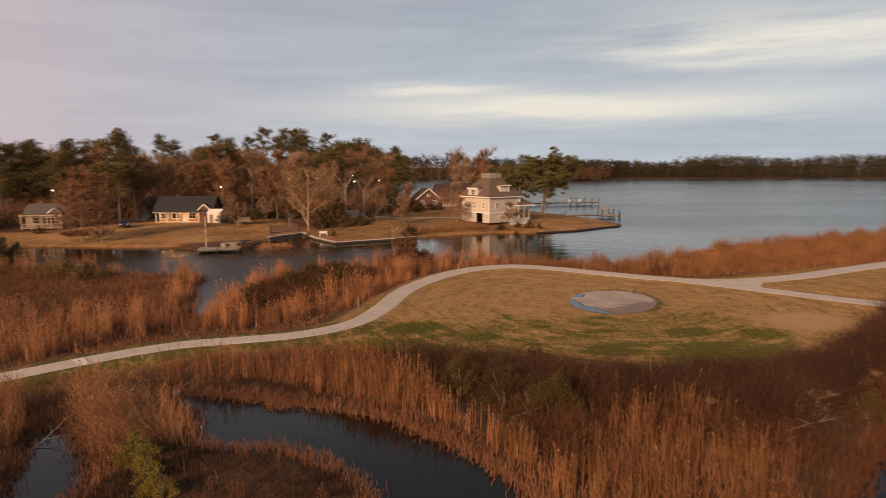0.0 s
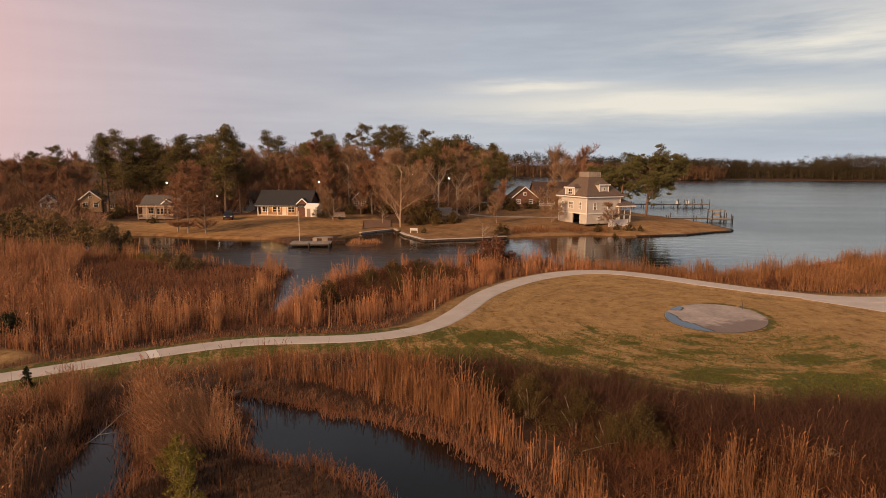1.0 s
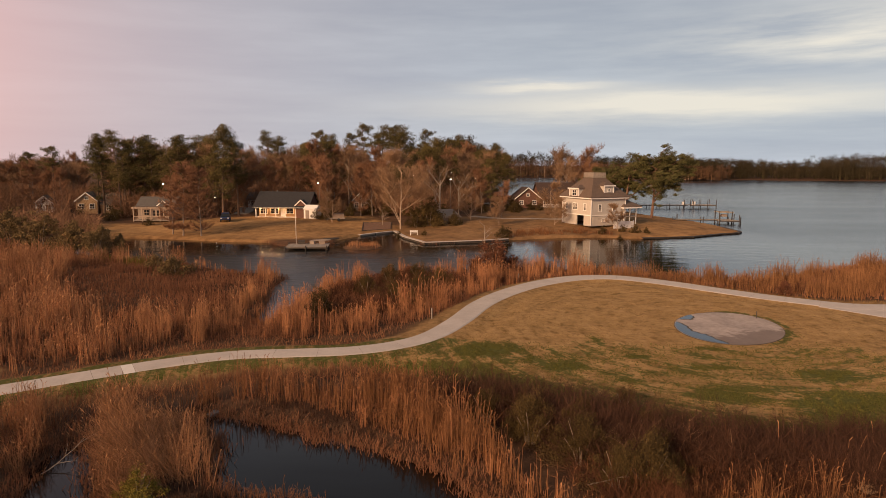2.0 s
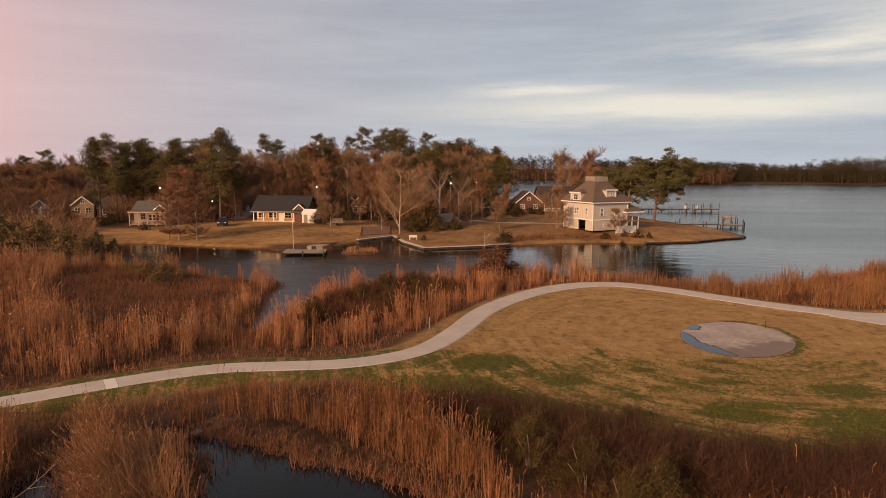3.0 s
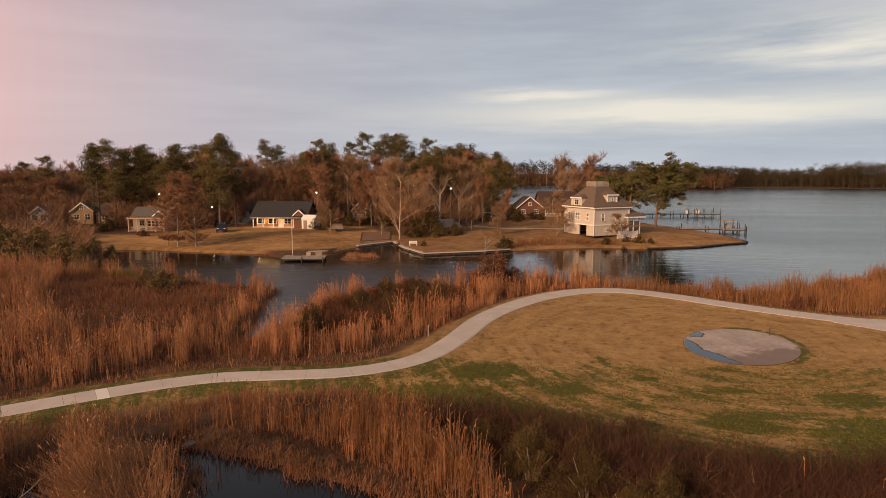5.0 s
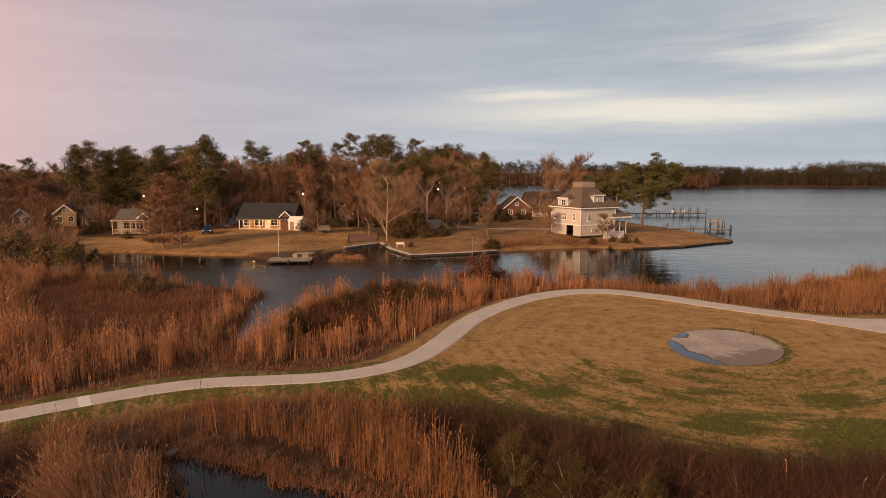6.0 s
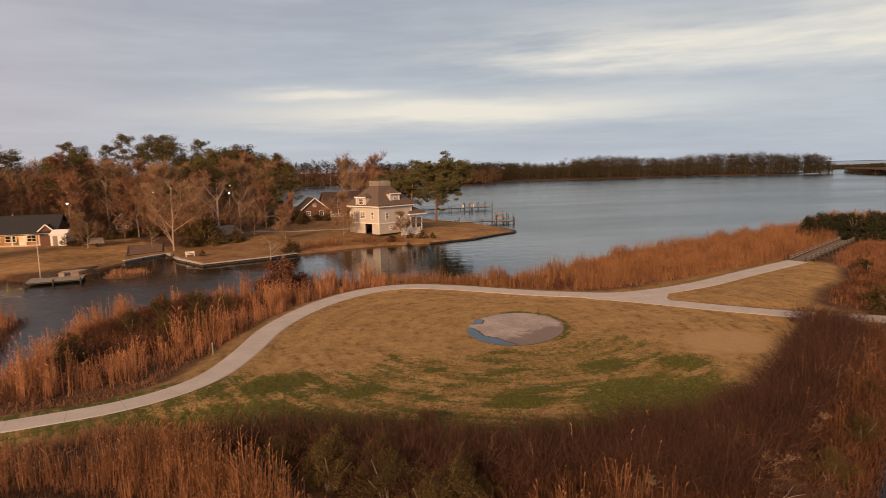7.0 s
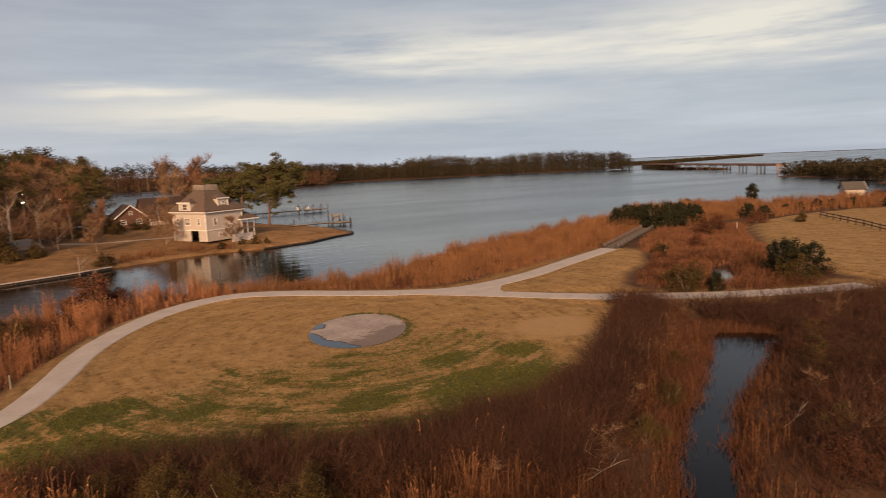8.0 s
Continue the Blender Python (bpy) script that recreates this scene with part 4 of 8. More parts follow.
def make_pine(name, seed, height, clear, wide, label="", needles=46, clumps=44, mat=None, lopsided=0.25, clump=0.30):
    """A loblolly pine: straight trunk, bare below, and a ragged crown of flat needle clumps on short limbs."""
    rng = np.random.default_rng(seed)
    thing = empty(name, Matrix(), label, "tree")
    sh = Shape()
    bend = rng.normal(0, 0.35, 2)
    trunk = [np.array([bend[0] * (i / 8) ** 2, bend[1] * (i / 8) ** 2, height * i / 8 * 0.97]) for i in range(9)]
    sh.tube(trunk, [height * 0.0135 * (1 - 0.88 * i / 8) + 0.02 for i in range(9)], 7)
    cs, rs = [], []
    for k in range(clumps):
        u = rng.random() ** 0.8
        z = height * (clear + (1 - clear) * u)
        prof = math.sin(math.pi * (0.18 + 0.80 * u)) ** 0.8
        a = rng.random() * 2 * math.pi
        reach = wide * prof * (0.25 + 0.75 * rng.random()) * (1 + lopsided * math.cos(a - seed))
        s = np.array([bend[0] * (z / height) ** 2, bend[1] * (z / height) ** 2, z - 0.3])
        e = s + np.array([math.cos(a) * reach, math.sin(a) * reach, 0.25 * reach + rng.normal(0, 0.3)])
        sh.tube([s, (s + e) / 2 + np.array([0, 0, -0.1]), e], [0.075, 0.05, 0.02], 3, cap=False)
        cs.append(e), rs.append((0.5 + 0.8 * rng.random()) * wide * clump)
        if rng.random() < 0.6:
            cs.append((s * 0.4 + e * 0.6) + rng.normal(0, 0.3, 3)), rs.append(wide * clump * 0.73)
    # a few dead stubs below the crown
    for k in range(5):
        z = height * clear * (0.55 + 0.45 * rng.random())
        a = rng.random() * 6.28
        sh.tube([(0, 0, z), (math.cos(a) * 0.9, math.sin(a) * 0.9, z + 0.1)], [0.04, 0.015], 3, cap=False)
    part("trunk", sh, BARK, thing)
    v, f = leaf_cloud(cs, rs, needles, 0.08 * wide / 3.2 + 0.06, rng, 0.55)
    part("crown", fast_mesh("crown", v, f, mat or NEEDLE), mat or NEEDLE, thing)
    return thing


def make_bush(name, seed, height, wide, mat, label="", leaves=2600, size=0.10, cone=0.0, stems=7, category="bush"):
    """A leafy evergreen or shrub: several stems and an uneven crown of small leaves, full to the ground."""
    rng = np.random.default_rng(seed)
    thing = empty(name, Matrix(), label, category)
    sh = Shape()
    cs, rs = [], []
    for k in range(stems):
        a = rng.random() * 6.28
        r = wide * (0.10 + 0.20 * rng.random())
        top = np.array([math.cos(a) * r, math.sin(a) * r, height * (0.45 + 0.3 * rng.random())])
        sh.tube([(0.1 * math.cos(a), 0.1 * math.sin(a), -0.1), top * np.array([0.5, 0.5, 0.55]), top], [0.04, 0.028, 0.010], 4, cap=False)
    for k in range(80):
        u = rng.random()
        a = rng.random() * 6.28
        prof = (1 - cone * u) * math.sin(math.pi * min(1, 0.30 + 0.66 * u)) ** 0.6
        lump = 0.78 + 0.30 * math.sin(2 * a + seed + 2 * u) + 0.22 * math.sin(5 * a + 2 * u * 6)
        r = wide * 0.46 * prof * lump * rng.random() ** 0.35
        crest = 0.84 + 0.22 * math.sin(2 * a + 1.7 * seed) * (1 - cone)
        cs.append((math.cos(a) * r, math.sin(a) * r, height * (0.06 + 0.82 * u * crest)))
        rs.append(wide * (0.06 + 0.10 * rng.random()) * (1 - 0.5 * cone * u))
    part("trunk", sh, BARK_GREY, thing)
    v, f = leaf_cloud(cs, rs, leaves // 80, size, rng, 0.9)
    v[:, 2] = np.maximum(v[:, 2], 0.02)
    part("crown", fast_mesh("crown", v, f, mat), mat, thing)
    return thing


def plant(ob, places, sink=0.06, seed=1, group=""):
    """Stands a built plant at the first place and copies of it at the others: (x, y in plan units, scale)."""
    rng = random.Random(seed)
    if group:
        tagged(ob, group=group)
    rows = []
    for x, y, s in places:
        X, Y = x * PLAN, y * PLAN
        rows.append((pose(X, Y, height_at(X, Y) - sink, rng.uniform(-2, 2), rng.uniform(-2, 2), rng.uniform(0, 360)), s))
    for m, s in rows[1:]:
        copy_thing(ob, m).scale = (s * rng.uniform(0.9, 1.1), s * rng.uniform(0.9, 1.1), s)
    ob.matrix_basis = rows[0][0]
    ob.scale = (rows[0][1],) * 3
    return ob


def thicket(name, ring, per_m2, tall, mat, label, seed, width=0.0075, keep=None, gap=0.0):
    """Tangled leafless brush over an area: stems and many fine twigs."""
    rng = np.random.default_rng(seed)
    pts = scatter(ring, per_m2, rng, keep=keep, gap=gap)
    n = len(pts)
    stems = 11
    p = np.repeat(pts, stems, 0)
    h = np.repeat(tall * (0.55 + 0.6 * rng.random(n)), stems)
    d = rng.normal(0, 0.55, (n * stems, 3))
    d[:, 2] = 0.55 + 0.5 * rng.random(n * stems)
    d /= np.linalg.norm(d, axis=1)[:, None]
    V1, F1 = twig_cloud(p, d, h, width * 1.7, rng)
    k = 4
    q = np.repeat(p + d * (h * (0.3 + 0.6 * rng.random(n * stems)))[:, None], k, 0)
    e = np.repeat(d, k, 0) + rng.normal(0, 0.6, (n * stems * k, 3))
    e /= np.linalg.norm(e, axis=1)[:, None]
    V2, F2 = twig_cloud(q, e, np.repeat(h, k) * (0.25 + 0.35 * rng.random(n * stems * k)), width, rng)
    v, f = np.concatenate([V1, V2]), np.concatenate([F1, F2 + len(V1)])
    return tagged(new(name, fast_mesh(name, v, f, mat)), label, "brush", kind="stuff")

# ---- reed beds, marsh and thickets ----
POND_REEDS = smooth_line(plan((-12.6, 24.2), (-9, 26.0), (-5, 26.1), (-1.6, 25.4), (0.2, 23.8), (1.4, 21.2), (2.3, 18.6), (3.8, 15.8), (5.0, 12.4), (4.4, 11.2), (3.4, 14.0), (1.3, 17.2), (-1.8, 20.7), (-5.2, 23.3), (-8, 24.3), (-11, 23.9)), 3, True)
POND_BANK = smooth_line(plan((-12.4, 23.6), (-9, 25.0), (-5, 24.6), (-1.8, 22.8), (1.8, 19.2), (4.2, 15.8), (5.2, 12), (4.4, 10), (3.0, 13), (-3, 19), (-7, 22), (-11, 23.0)), 3, True)
reed_bed("sedge", POND_BANK, 50, 0.36, 0.017, TWIG, "trampled dark dead grass between reeds and pond", 64, lean=0.7, plume=False)
reed_bed("reeds", POND_BANK, 3.0, 1.3, 0.012, REED_BROWN, "sparse broken reeds at the pond's edge", 65, gap=0.8, gap_scale=0.9, lean=0.4)
reed_bed("reeds", POND_REEDS, 44, 2.35, 0.017, REED_DARK, "tall brown dead reeds lining the pond bank", 11, gap=0.55, gap_scale=0.8, clump=7, lean=0.12)
reed_bed("reeds", POND_REEDS, 13, 2.45, 0.017, REED, "tall rust-coloured dead reeds lining the pond bank", 84, gap=0.6, gap_scale=0.9, clump=8, lean=0.12)
CORNER_REEDS = smooth_line(plan((4.2, 13.2), (6.6, 13.6), (8.0, 15.6), (10.2, 15.6), (11.4, 13.8), (13.4, 12), (10, 7), (5, 8), (3.8, 11)), 3, True)
reed_bed("reeds", CORNER_REEDS, 26, 2.0, 0.017, REED_DARK, "tall rust-brown dead reeds between pond and channel", 21, gap=0.5, gap_scale=0.7, clump=7, lean=0.12)
WEST_REEDS = smooth_line(plan((-24, 19), (-18, 22.5), (-13.5, 24.0), (-11.6, 22.2), (-10.0, 18.8), (-9.3, 16.8), (-10.4, 14), (-12, 11), (-20, 12), (-26, 15)), 3, True)
reed_bed("reeds", WEST_REEDS, 36, 2.0, 0.017, REED_PALE, "pale tangled dead reeds by the small pool", 22, gap=0.9, gap_scale=0.6, lean=0.34, clump=6)
# one swathe blown flat beside the pond
SWATHE = smooth_line(plan((-13.6, 22.8), (-10.2, 22.4), (-8.8, 18.8), (-8.4, 16.6), (-10.6, 16.4), (-12.0, 19.4)), 3, True)
reed_bed("reeds", SWATHE, 64, 2.8, 0.013, REED_PALE, "blown-down straw-coloured reeds leaning beside the pond", 23, lean=0.5, lean_to=2.95, laid=0.85, clump=10, leaves=1)
SPIT = smooth_line(plan((-9.2, 18.4), (-6.4, 17.0), (-4.0, 16.2), (-1.6, 12.6), (-3, 9), (-8, 9), (-11, 12), (-10.6, 15.4)), 3, True)
reed_bed("sedge", SPIT, 46, 0.4, 0.016, TWIG, "low dark dead sedge on the pond spit", 24, lean=0.6, plume=False)
reed_bed("reeds", SPIT, 4, 1.3, 0.015, REED_DARK, "scattered rust-brown reeds on the pond spit", 25, gap=0.9, gap_scale=0.9, clump=6, lean=0.2)
VERGE = smooth_line(plan((-26, 17), (-19.5, 24.2), (-13, 27.6), (-8, 29.3), (-4, 29.6), (0, 28.6), (3.6, 24.9), (6.4, 21.8), (4.4, 20.4), (1.4, 23.6), (-1.6, 26.0), (-6, 26.8), (-12, 25.2), (-20, 20.5), (-25, 15)), 3, True)
reed_bed("dry_grass", VERGE, 40, 0.5, 0.014, SEDGE, "dead brown grass beside the footpath", 26, lean=0.5, plume=False)
reed_bed("dry_grass", VERGE, 10, 0.65, 0.012, REED_PALE, "straw-coloured tufts beside the footpath", 27, lean=0.5, plume=False)

MARSH_L = plan((-13.0, 33.6), (-12.8, 39), (-13.5, 45), (-14.7, 51), (-15, 56), (-22, 59), (-33, 65), (-50, 69), (-64, 74), (-70, 60), (-60, 40), (-36, 28), (-28, 24.5), (-20, 28.6), (-16, 31.6))
SEDGE_FLAT = smooth_line(plan((-14.6, 40.5), (-15.4, 46), (-16.6, 53), (-19.5, 57), (-27, 60), (-36.5, 61.5), (-35, 55), (-29.5, 46), (-24.5, 40.4), (-18, 38.8)), 3, True)
reed_bed("marsh_reeds", MARSH_L, 10, 2.2, 0.022, REED, "rust-brown dead reeds of the salt marsh", 12, gap=0.85, gap_scale=0.2, clump=6, lean=0.12, keep=lambda x, y: depth_in(SEDGE_FLAT, x, y) < 0)
reed_bed("marsh_grass", MARSH_L, 11, 0.8, 0.034, SEDGE, "low dark red-brown marsh grass", 28, lean=0.45, leaves=3, plume=False)
MARSH_R = plan((-11.9, 34.8), (-11.6, 40), (-10.6, 45), (-9.8, 50), (-8.6, 54.4), (2, 57.5), (8, 59.5), (16, 59.3), (16, 55.6), (11, 55), (5, 49.4), (2, 43.4), (-1.6, 38.6), (-4.6, 35.2))
MID_MARSH = smooth_line(plan((-9.0, 43.0), (-5.8, 40.2), (-2.4, 41.8), (0.6, 46.4), (3.8, 51.8), (1, 54.2), (-4, 52.6), (-8.2, 49.4)), 3, True)
reed_bed("marsh_reeds", MARSH_R, 19, 2.3, 0.022, REED, "rust-brown dead reeds between creek and footpath", 13, gap=0.75, gap_scale=0.35, clump=6, lean=0.12, keep=lambda x, y: depth_in(MID_MARSH, x, y) < 0.6)
reed_bed("marsh_grass", MARSH_R, 13, 0.8, 0.03, SEDGE, "low dark red-brown grass under the reeds", 29, lean=0.45, leaves=3, plume=False)
SHORE = plan((6, 58.6), (16, 59.3), (22, 57), (28, 55.5), (34, 56.5), (40, 61.5), (60, 68), (86, 75), (107, 85), (125, 80), (112, 60), (97, 56), (86, 56), (80, 61), (75, 58.5), (66, 54), (57, 50.2), (47, 48.2), (39, 46.2), (32.4, 45.8), (27, 47.4), (23.2, 51.4), (16.5, 56.0), (10, 56.4))
reed_bed("shore_reeds", SHORE, 17, 1.8, 0.022, REED_BROWN, "belt of orange-brown reeds along the lake shore", 14, gap=0.45, gap_scale=0.3, lean=0.16, clump=3)
EAST = plan((59, 46.0), (64, 50), (74, 56), (80, 57), (86, 54), (96, 52.5), (84, 47), (74, 40), (66, 32), (60, 26.0), (50, 24.4), (46, 28), (43.2, 31), (43.4, 34), (47, 37), (54, 40.4), (58, 44))
reed_bed("marsh_reeds", EAST, 5, 1.2, 0.026, REED_DARK, "rust-brown reeds and grass beyond the path fork", 15, gap=0.6, gap_scale=0.2)
reed_bed("marsh_grass", EAST, 10, 0.8, 0.04, SEDGE, "dark low grass beyond the path fork", 16, lean=0.45, plume=False)
FAR_EAST = plan((97, 56), (112, 60), (125, 79), (140, 67), (170, 58), (190, 62), (180, 50), (150, 46), (136, 44), (120, 51.5), (100, 53.5))
reed_bed("shore_reeds", FAR_EAST, 2.6, 1.8, 0.07, REED_BROWN, "distant orange-brown reeds on the point", 17, gap=0.3, gap_scale=0.1)

SCRUB = plan((-0.8, 26.8), (2.8, 25.0), (6.4, 22.6), (10.0, 21.0), (14.0, 20.4), (18.0, 20.4), (22.4, 22.2), (27.2, 25.6), (31.8, 29), (35.0, 31.6), (38, 27.4), (35.6, 24.2), (30.2, 20.6), (25, 17.8), (20.5, 15.2), (16.2, 12.4), (14.2, 14.6), (11, 17), (7, 18), (4.6, 18.4), (2.6, 21.6), (0.2, 24.8))
thicket("thicket", SCRUB, 13, 2.2, TWIG, "dark purple-brown leafless thicket along the lawn", 31, keep=lambda x, y: depth_in(CHANNEL, x, y) < -3.2)
EAST_SCRUB = plan((36.4, 23.0), (38.6, 27.0), (43, 24.2), (48, 20.8), (60, 16.8), (64, 8), (40, 4), (24, 5), (20, 9.0), (27.4, 13.6), (33, 16.4), (37.6, 19.0))
thicket("thicket", EAST_SCRUB, 3.8, 1.9, TWIG, "dark red-brown leafless thicket beside the channel", 32)
BANK_SCRUB = plan((26, 20.2), (31, 22.8), (36, 27), (38.4, 26.4), (35.2, 23.2), (30, 20.2), (25.4, 17.4), (20.6, 14.8), (18, 14.2), (21, 17))
thicket("thicket", BANK_SCRUB, 7.0, 1.3, TWIG_RUST, "rusty leafless brush on the channel bank", 33, keep=lambda x, y: depth_in(CHANNEL, x, y) < -1.0)
reed_bed("reeds", BANK_SCRUB, 12.0, 1.9, 0.018, REED_BROWN, "rust-brown reeds on the channel bank", 34, gap=0.8, gap_scale=0.5, clump=6, lean=0.15, keep=lambda x, y: depth_in(CHANNEL, x, y) < -1.4)
WEST_SCRUB = plan((-26, 15), (-19, 21), (-14.6, 22.0), (-13.6, 17), (-14, 13), (-22, 11))
thicket("thicket", WEST_SCRUB, 1.6, 1.3, TWIG_RUST, "brown leafless brush by the footpath", 35, gap=0.6)
thicket("thicket", MID_MARSH, 4.0, 1.7, TWIG_RUST, "red-brown leafless brush in the marsh", 36, gap=0.4)
thicket("thicket", MID_MARSH, 1.6, 1.9, TWIG, "dark leafless brush in the marsh", 85, gap=0.6)
FORK_SCRUB = plan((43.0, 30.4), (49, 24.2), (54, 23), (62, 26), (66, 34), (62, 41), (55, 41.4), (47.0, 37.2), (43.2, 34.4))
thicket("thicket", FORK_SCRUB, 2.2, 1.2, TWIG_RUST, "rusty leafless brush in the path fork", 37, gap=0.4)
UNDERWOOD = plan((-120, 106), (-90, 96), (-72, 95), (-60, 93), (-54, 97), (-50, 104), (-42, 106), (-37, 118), (-20, 119), (-11, 114), (-5, 109), (2, 113), (9, 140), (13, 147), (15, 175), (-20, 180), (-60, 150), (-120, 140))
GLADES = ((-66, 108, 9), (-76, 110, 6), (-62, 103, 7), (-70, 103, 6), (-50, 99, 8), (-28, 110, 10), (-16, 121, 5), (20, 130, 10), (-41, 124, 6))
thicket("brush", UNDERWOOD, 0.42, 6.5, LITTER, "brown leafless undergrowth of the wood", 38, width=0.036, keep=lambda x, y: np.all([np.hypot(x - a * PLAN, y - b * PLAN) > r * PLAN for a, b, r in GLADES], 0))
FAR_BANK = plan((-72, 78), (-60, 84), (-50, 86), (-50, 89), (-60, 92), (-80, 96), (-90, 84))
thicket("brush", FAR_BANK, 0.5, 3.6, LITTER, "brown leafless brush on the lagoon's end", 39, width=0.035)
TUSSOCK = plan((-36, 65.2), (-31, 62.8), (-27.5, 61.6), (-28, 59.8), (-32, 60.8), (-37, 63))
reed_bed("marsh_grass", TUSSOCK, 22, 1.5, 0.03, OLIVE_GRASS, "yellow-green grass behind the marsh shrubs", 83, lean=0.3, plume=False, leaves=3)
GARDEN_REEDS = plan((9.6, 86.2), (14, 88.4), (20, 90.2), (26.0, 89.8), (26.4, 92.6), (22, 94.6), (16, 94.0), (10, 91.0))
reed_bed("shore_reeds", GARDEN_REEDS, 12, 1.0, 0.03, REED_DARK, "rust-brown reeds and brush below the garden", 40, gap=0.4, gap_scale=0.35, lean=0.25, clump=3)
reed_bed("islet_grass", ISLET, 14, 0.9, 0.03, REED_PALE, "tuft of pale dead grass on a lagoon islet", 41, lean=0.5)
reed_bed("marsh_reeds", MARSH_L, 17, 2.2, 0.022, REED_PALE, "paler straw-coloured reeds standing in the marsh", 43, gap=0.9, gap_scale=0.4, clump=7, keep=lambda x, y: depth_in(SEDGE_FLAT, x, y) < 0)
reed_bed("sedge", POND_REEDS, 34, 0.75, 0.017, SEDGE, "dark dead grass at the foot of the reeds", 44, lean=0.5, plume=False)
reed_bed("sedge", CORNER_REEDS, 24, 0.75, 0.017, SEDGE, "dark dead grass at the foot of the reeds", 45, lean=0.5, plume=False)
reed_bed("sedge", WEST_REEDS, 26, 0.6, 0.019, SEDGE, "dark dead grass at the foot of the reeds", 46, lean=0.5, plume=False)
reed_bed("sedge", SHORE, 7, 0.8, 0.028, SEDGE, "dark dead grass at the foot of the shore reeds", 47, lean=0.5, plume=False)
bank_tufts("bank_grass", POND, 60, 0.5, "dark dead grass hanging over the pond bank", 48)
bank_tufts("bank_grass", POOL, 50, 0.5, "dark dead grass round the small pool", 49)
bank_tufts("bank_grass", CHANNEL, 70, 0.5, "dark dead grass along the channel", 50, mat=TWIG_RUST)
bank_tufts("bank_grass", LAKE, 16, 0.55, "dark dead grass along the creek and lagoon banks", 51, part_of=lambda x, y: (y < 82 * PLAN) & (x < 60 * PLAN))
CREEK_HEAD = plan((-15.4, 33.0), (-12, 34.2), (-8, 34.2), (-9.6, 40), (-11.4, 41.5), (-12.4, 39.2), (-13.4, 41.5), (-15, 38))
reed_bed("sedge", CREEK_HEAD, 40, 0.7, 0.018, SEDGE, "dead grass at the creek's head", 52, lean=0.5)
reed_bed("marsh_reeds", CREEK_HEAD, 7, 1.6, 0.017, REED, "thin rust-brown reeds at the creek's head", 53, gap=0.6)
CHANNEL_BANK = plan((38.4, 23.6), (39.4, 18.2), (34, 14.6), (28.6, 12.0), (23.4, 9.4), (18, 6), (12, 3), (9.5, 8), (15, 12.6), (20, 16), (25, 18.8), (30, 21.8), (34.5, 24.8))
reed_bed("reeds", CHANNEL_BANK, 4, 0.95, 0.014, REED_BROWN, "rust-brown reeds along both banks of the channel", 54, gap=0.6, gap_scale=0.5)
reed_bed("sedge", CHANNEL_BANK, 34, 0.5, 0.016, TWIG_RUST, "dark dead grass along both banks of the channel", 55, lean=0.5, plume=False)
reed_bed("brush", SCRUB, 10, 0.9, 0.014, TWIG, "low dark brush under the thicket", 56, lean=0.6, plume=False, leaves=3)
reed_bed("brush", EAST_SCRUB, 7, 0.9, 0.017, TWIG, "low dark brush beside the channel", 57, lean=0.6, plume=False, leaves=3)

VERGE_N = smooth_line(plan((-24, 24.2), (-19, 27.8), (-15.4, 30.2), (-10.8, 32.2), (-6.9, 32.4), (-4, 34), (-2.0, 37.6), (0.4, 43.0), (-1.0, 42.6), (-3.8, 38), (-6, 35.2), (-11, 34.8), (-15.5, 33.2), (-19.5, 29.6), (-25, 26)), 3, True)
reed_bed("dry_grass", VERGE_N, 16, 0.4, 0.018, SEDGE, "dead brown grass between footpath and marsh", 58, lean=0.8, plume=False)
reed_bed("dry_grass", VERGE_N, 9, 0.55, 0.014, REED_PALE, "flattened straw between footpath and marsh", 59, lean=1.1, plume=False, gap=0.5, gap_scale=0.6)
reed_bed("reeds", SCRUB, 0.7, 1.9, 0.014, REED_PALE, "scattered straw-coloured stalks in the thicket", 60, gap=0.9, gap_scale=0.5, lean=0.25)
thicket("brush", SCRUB, 0.35, 2.0, TWIG_GREY, "sparse pale grey twigs in the thicket", 61, width=0.006, gap=0.6)
PALE_SCRUB = plan((41.8, 21.2), (44, 21.0), (48.4, 19.2), (46, 17.8), (38, 14.8), (31, 10.6), (25, 8.4), (22, 7.6), (23, 9.4), (28, 11.8), (34, 15), (39, 18.6))
thicket("brush", PALE_SCRUB, 0.55, 2.0, TWIG_GREY, "pale grey leafless twigs beside the channel", 62, width=0.007, gap=0.8)


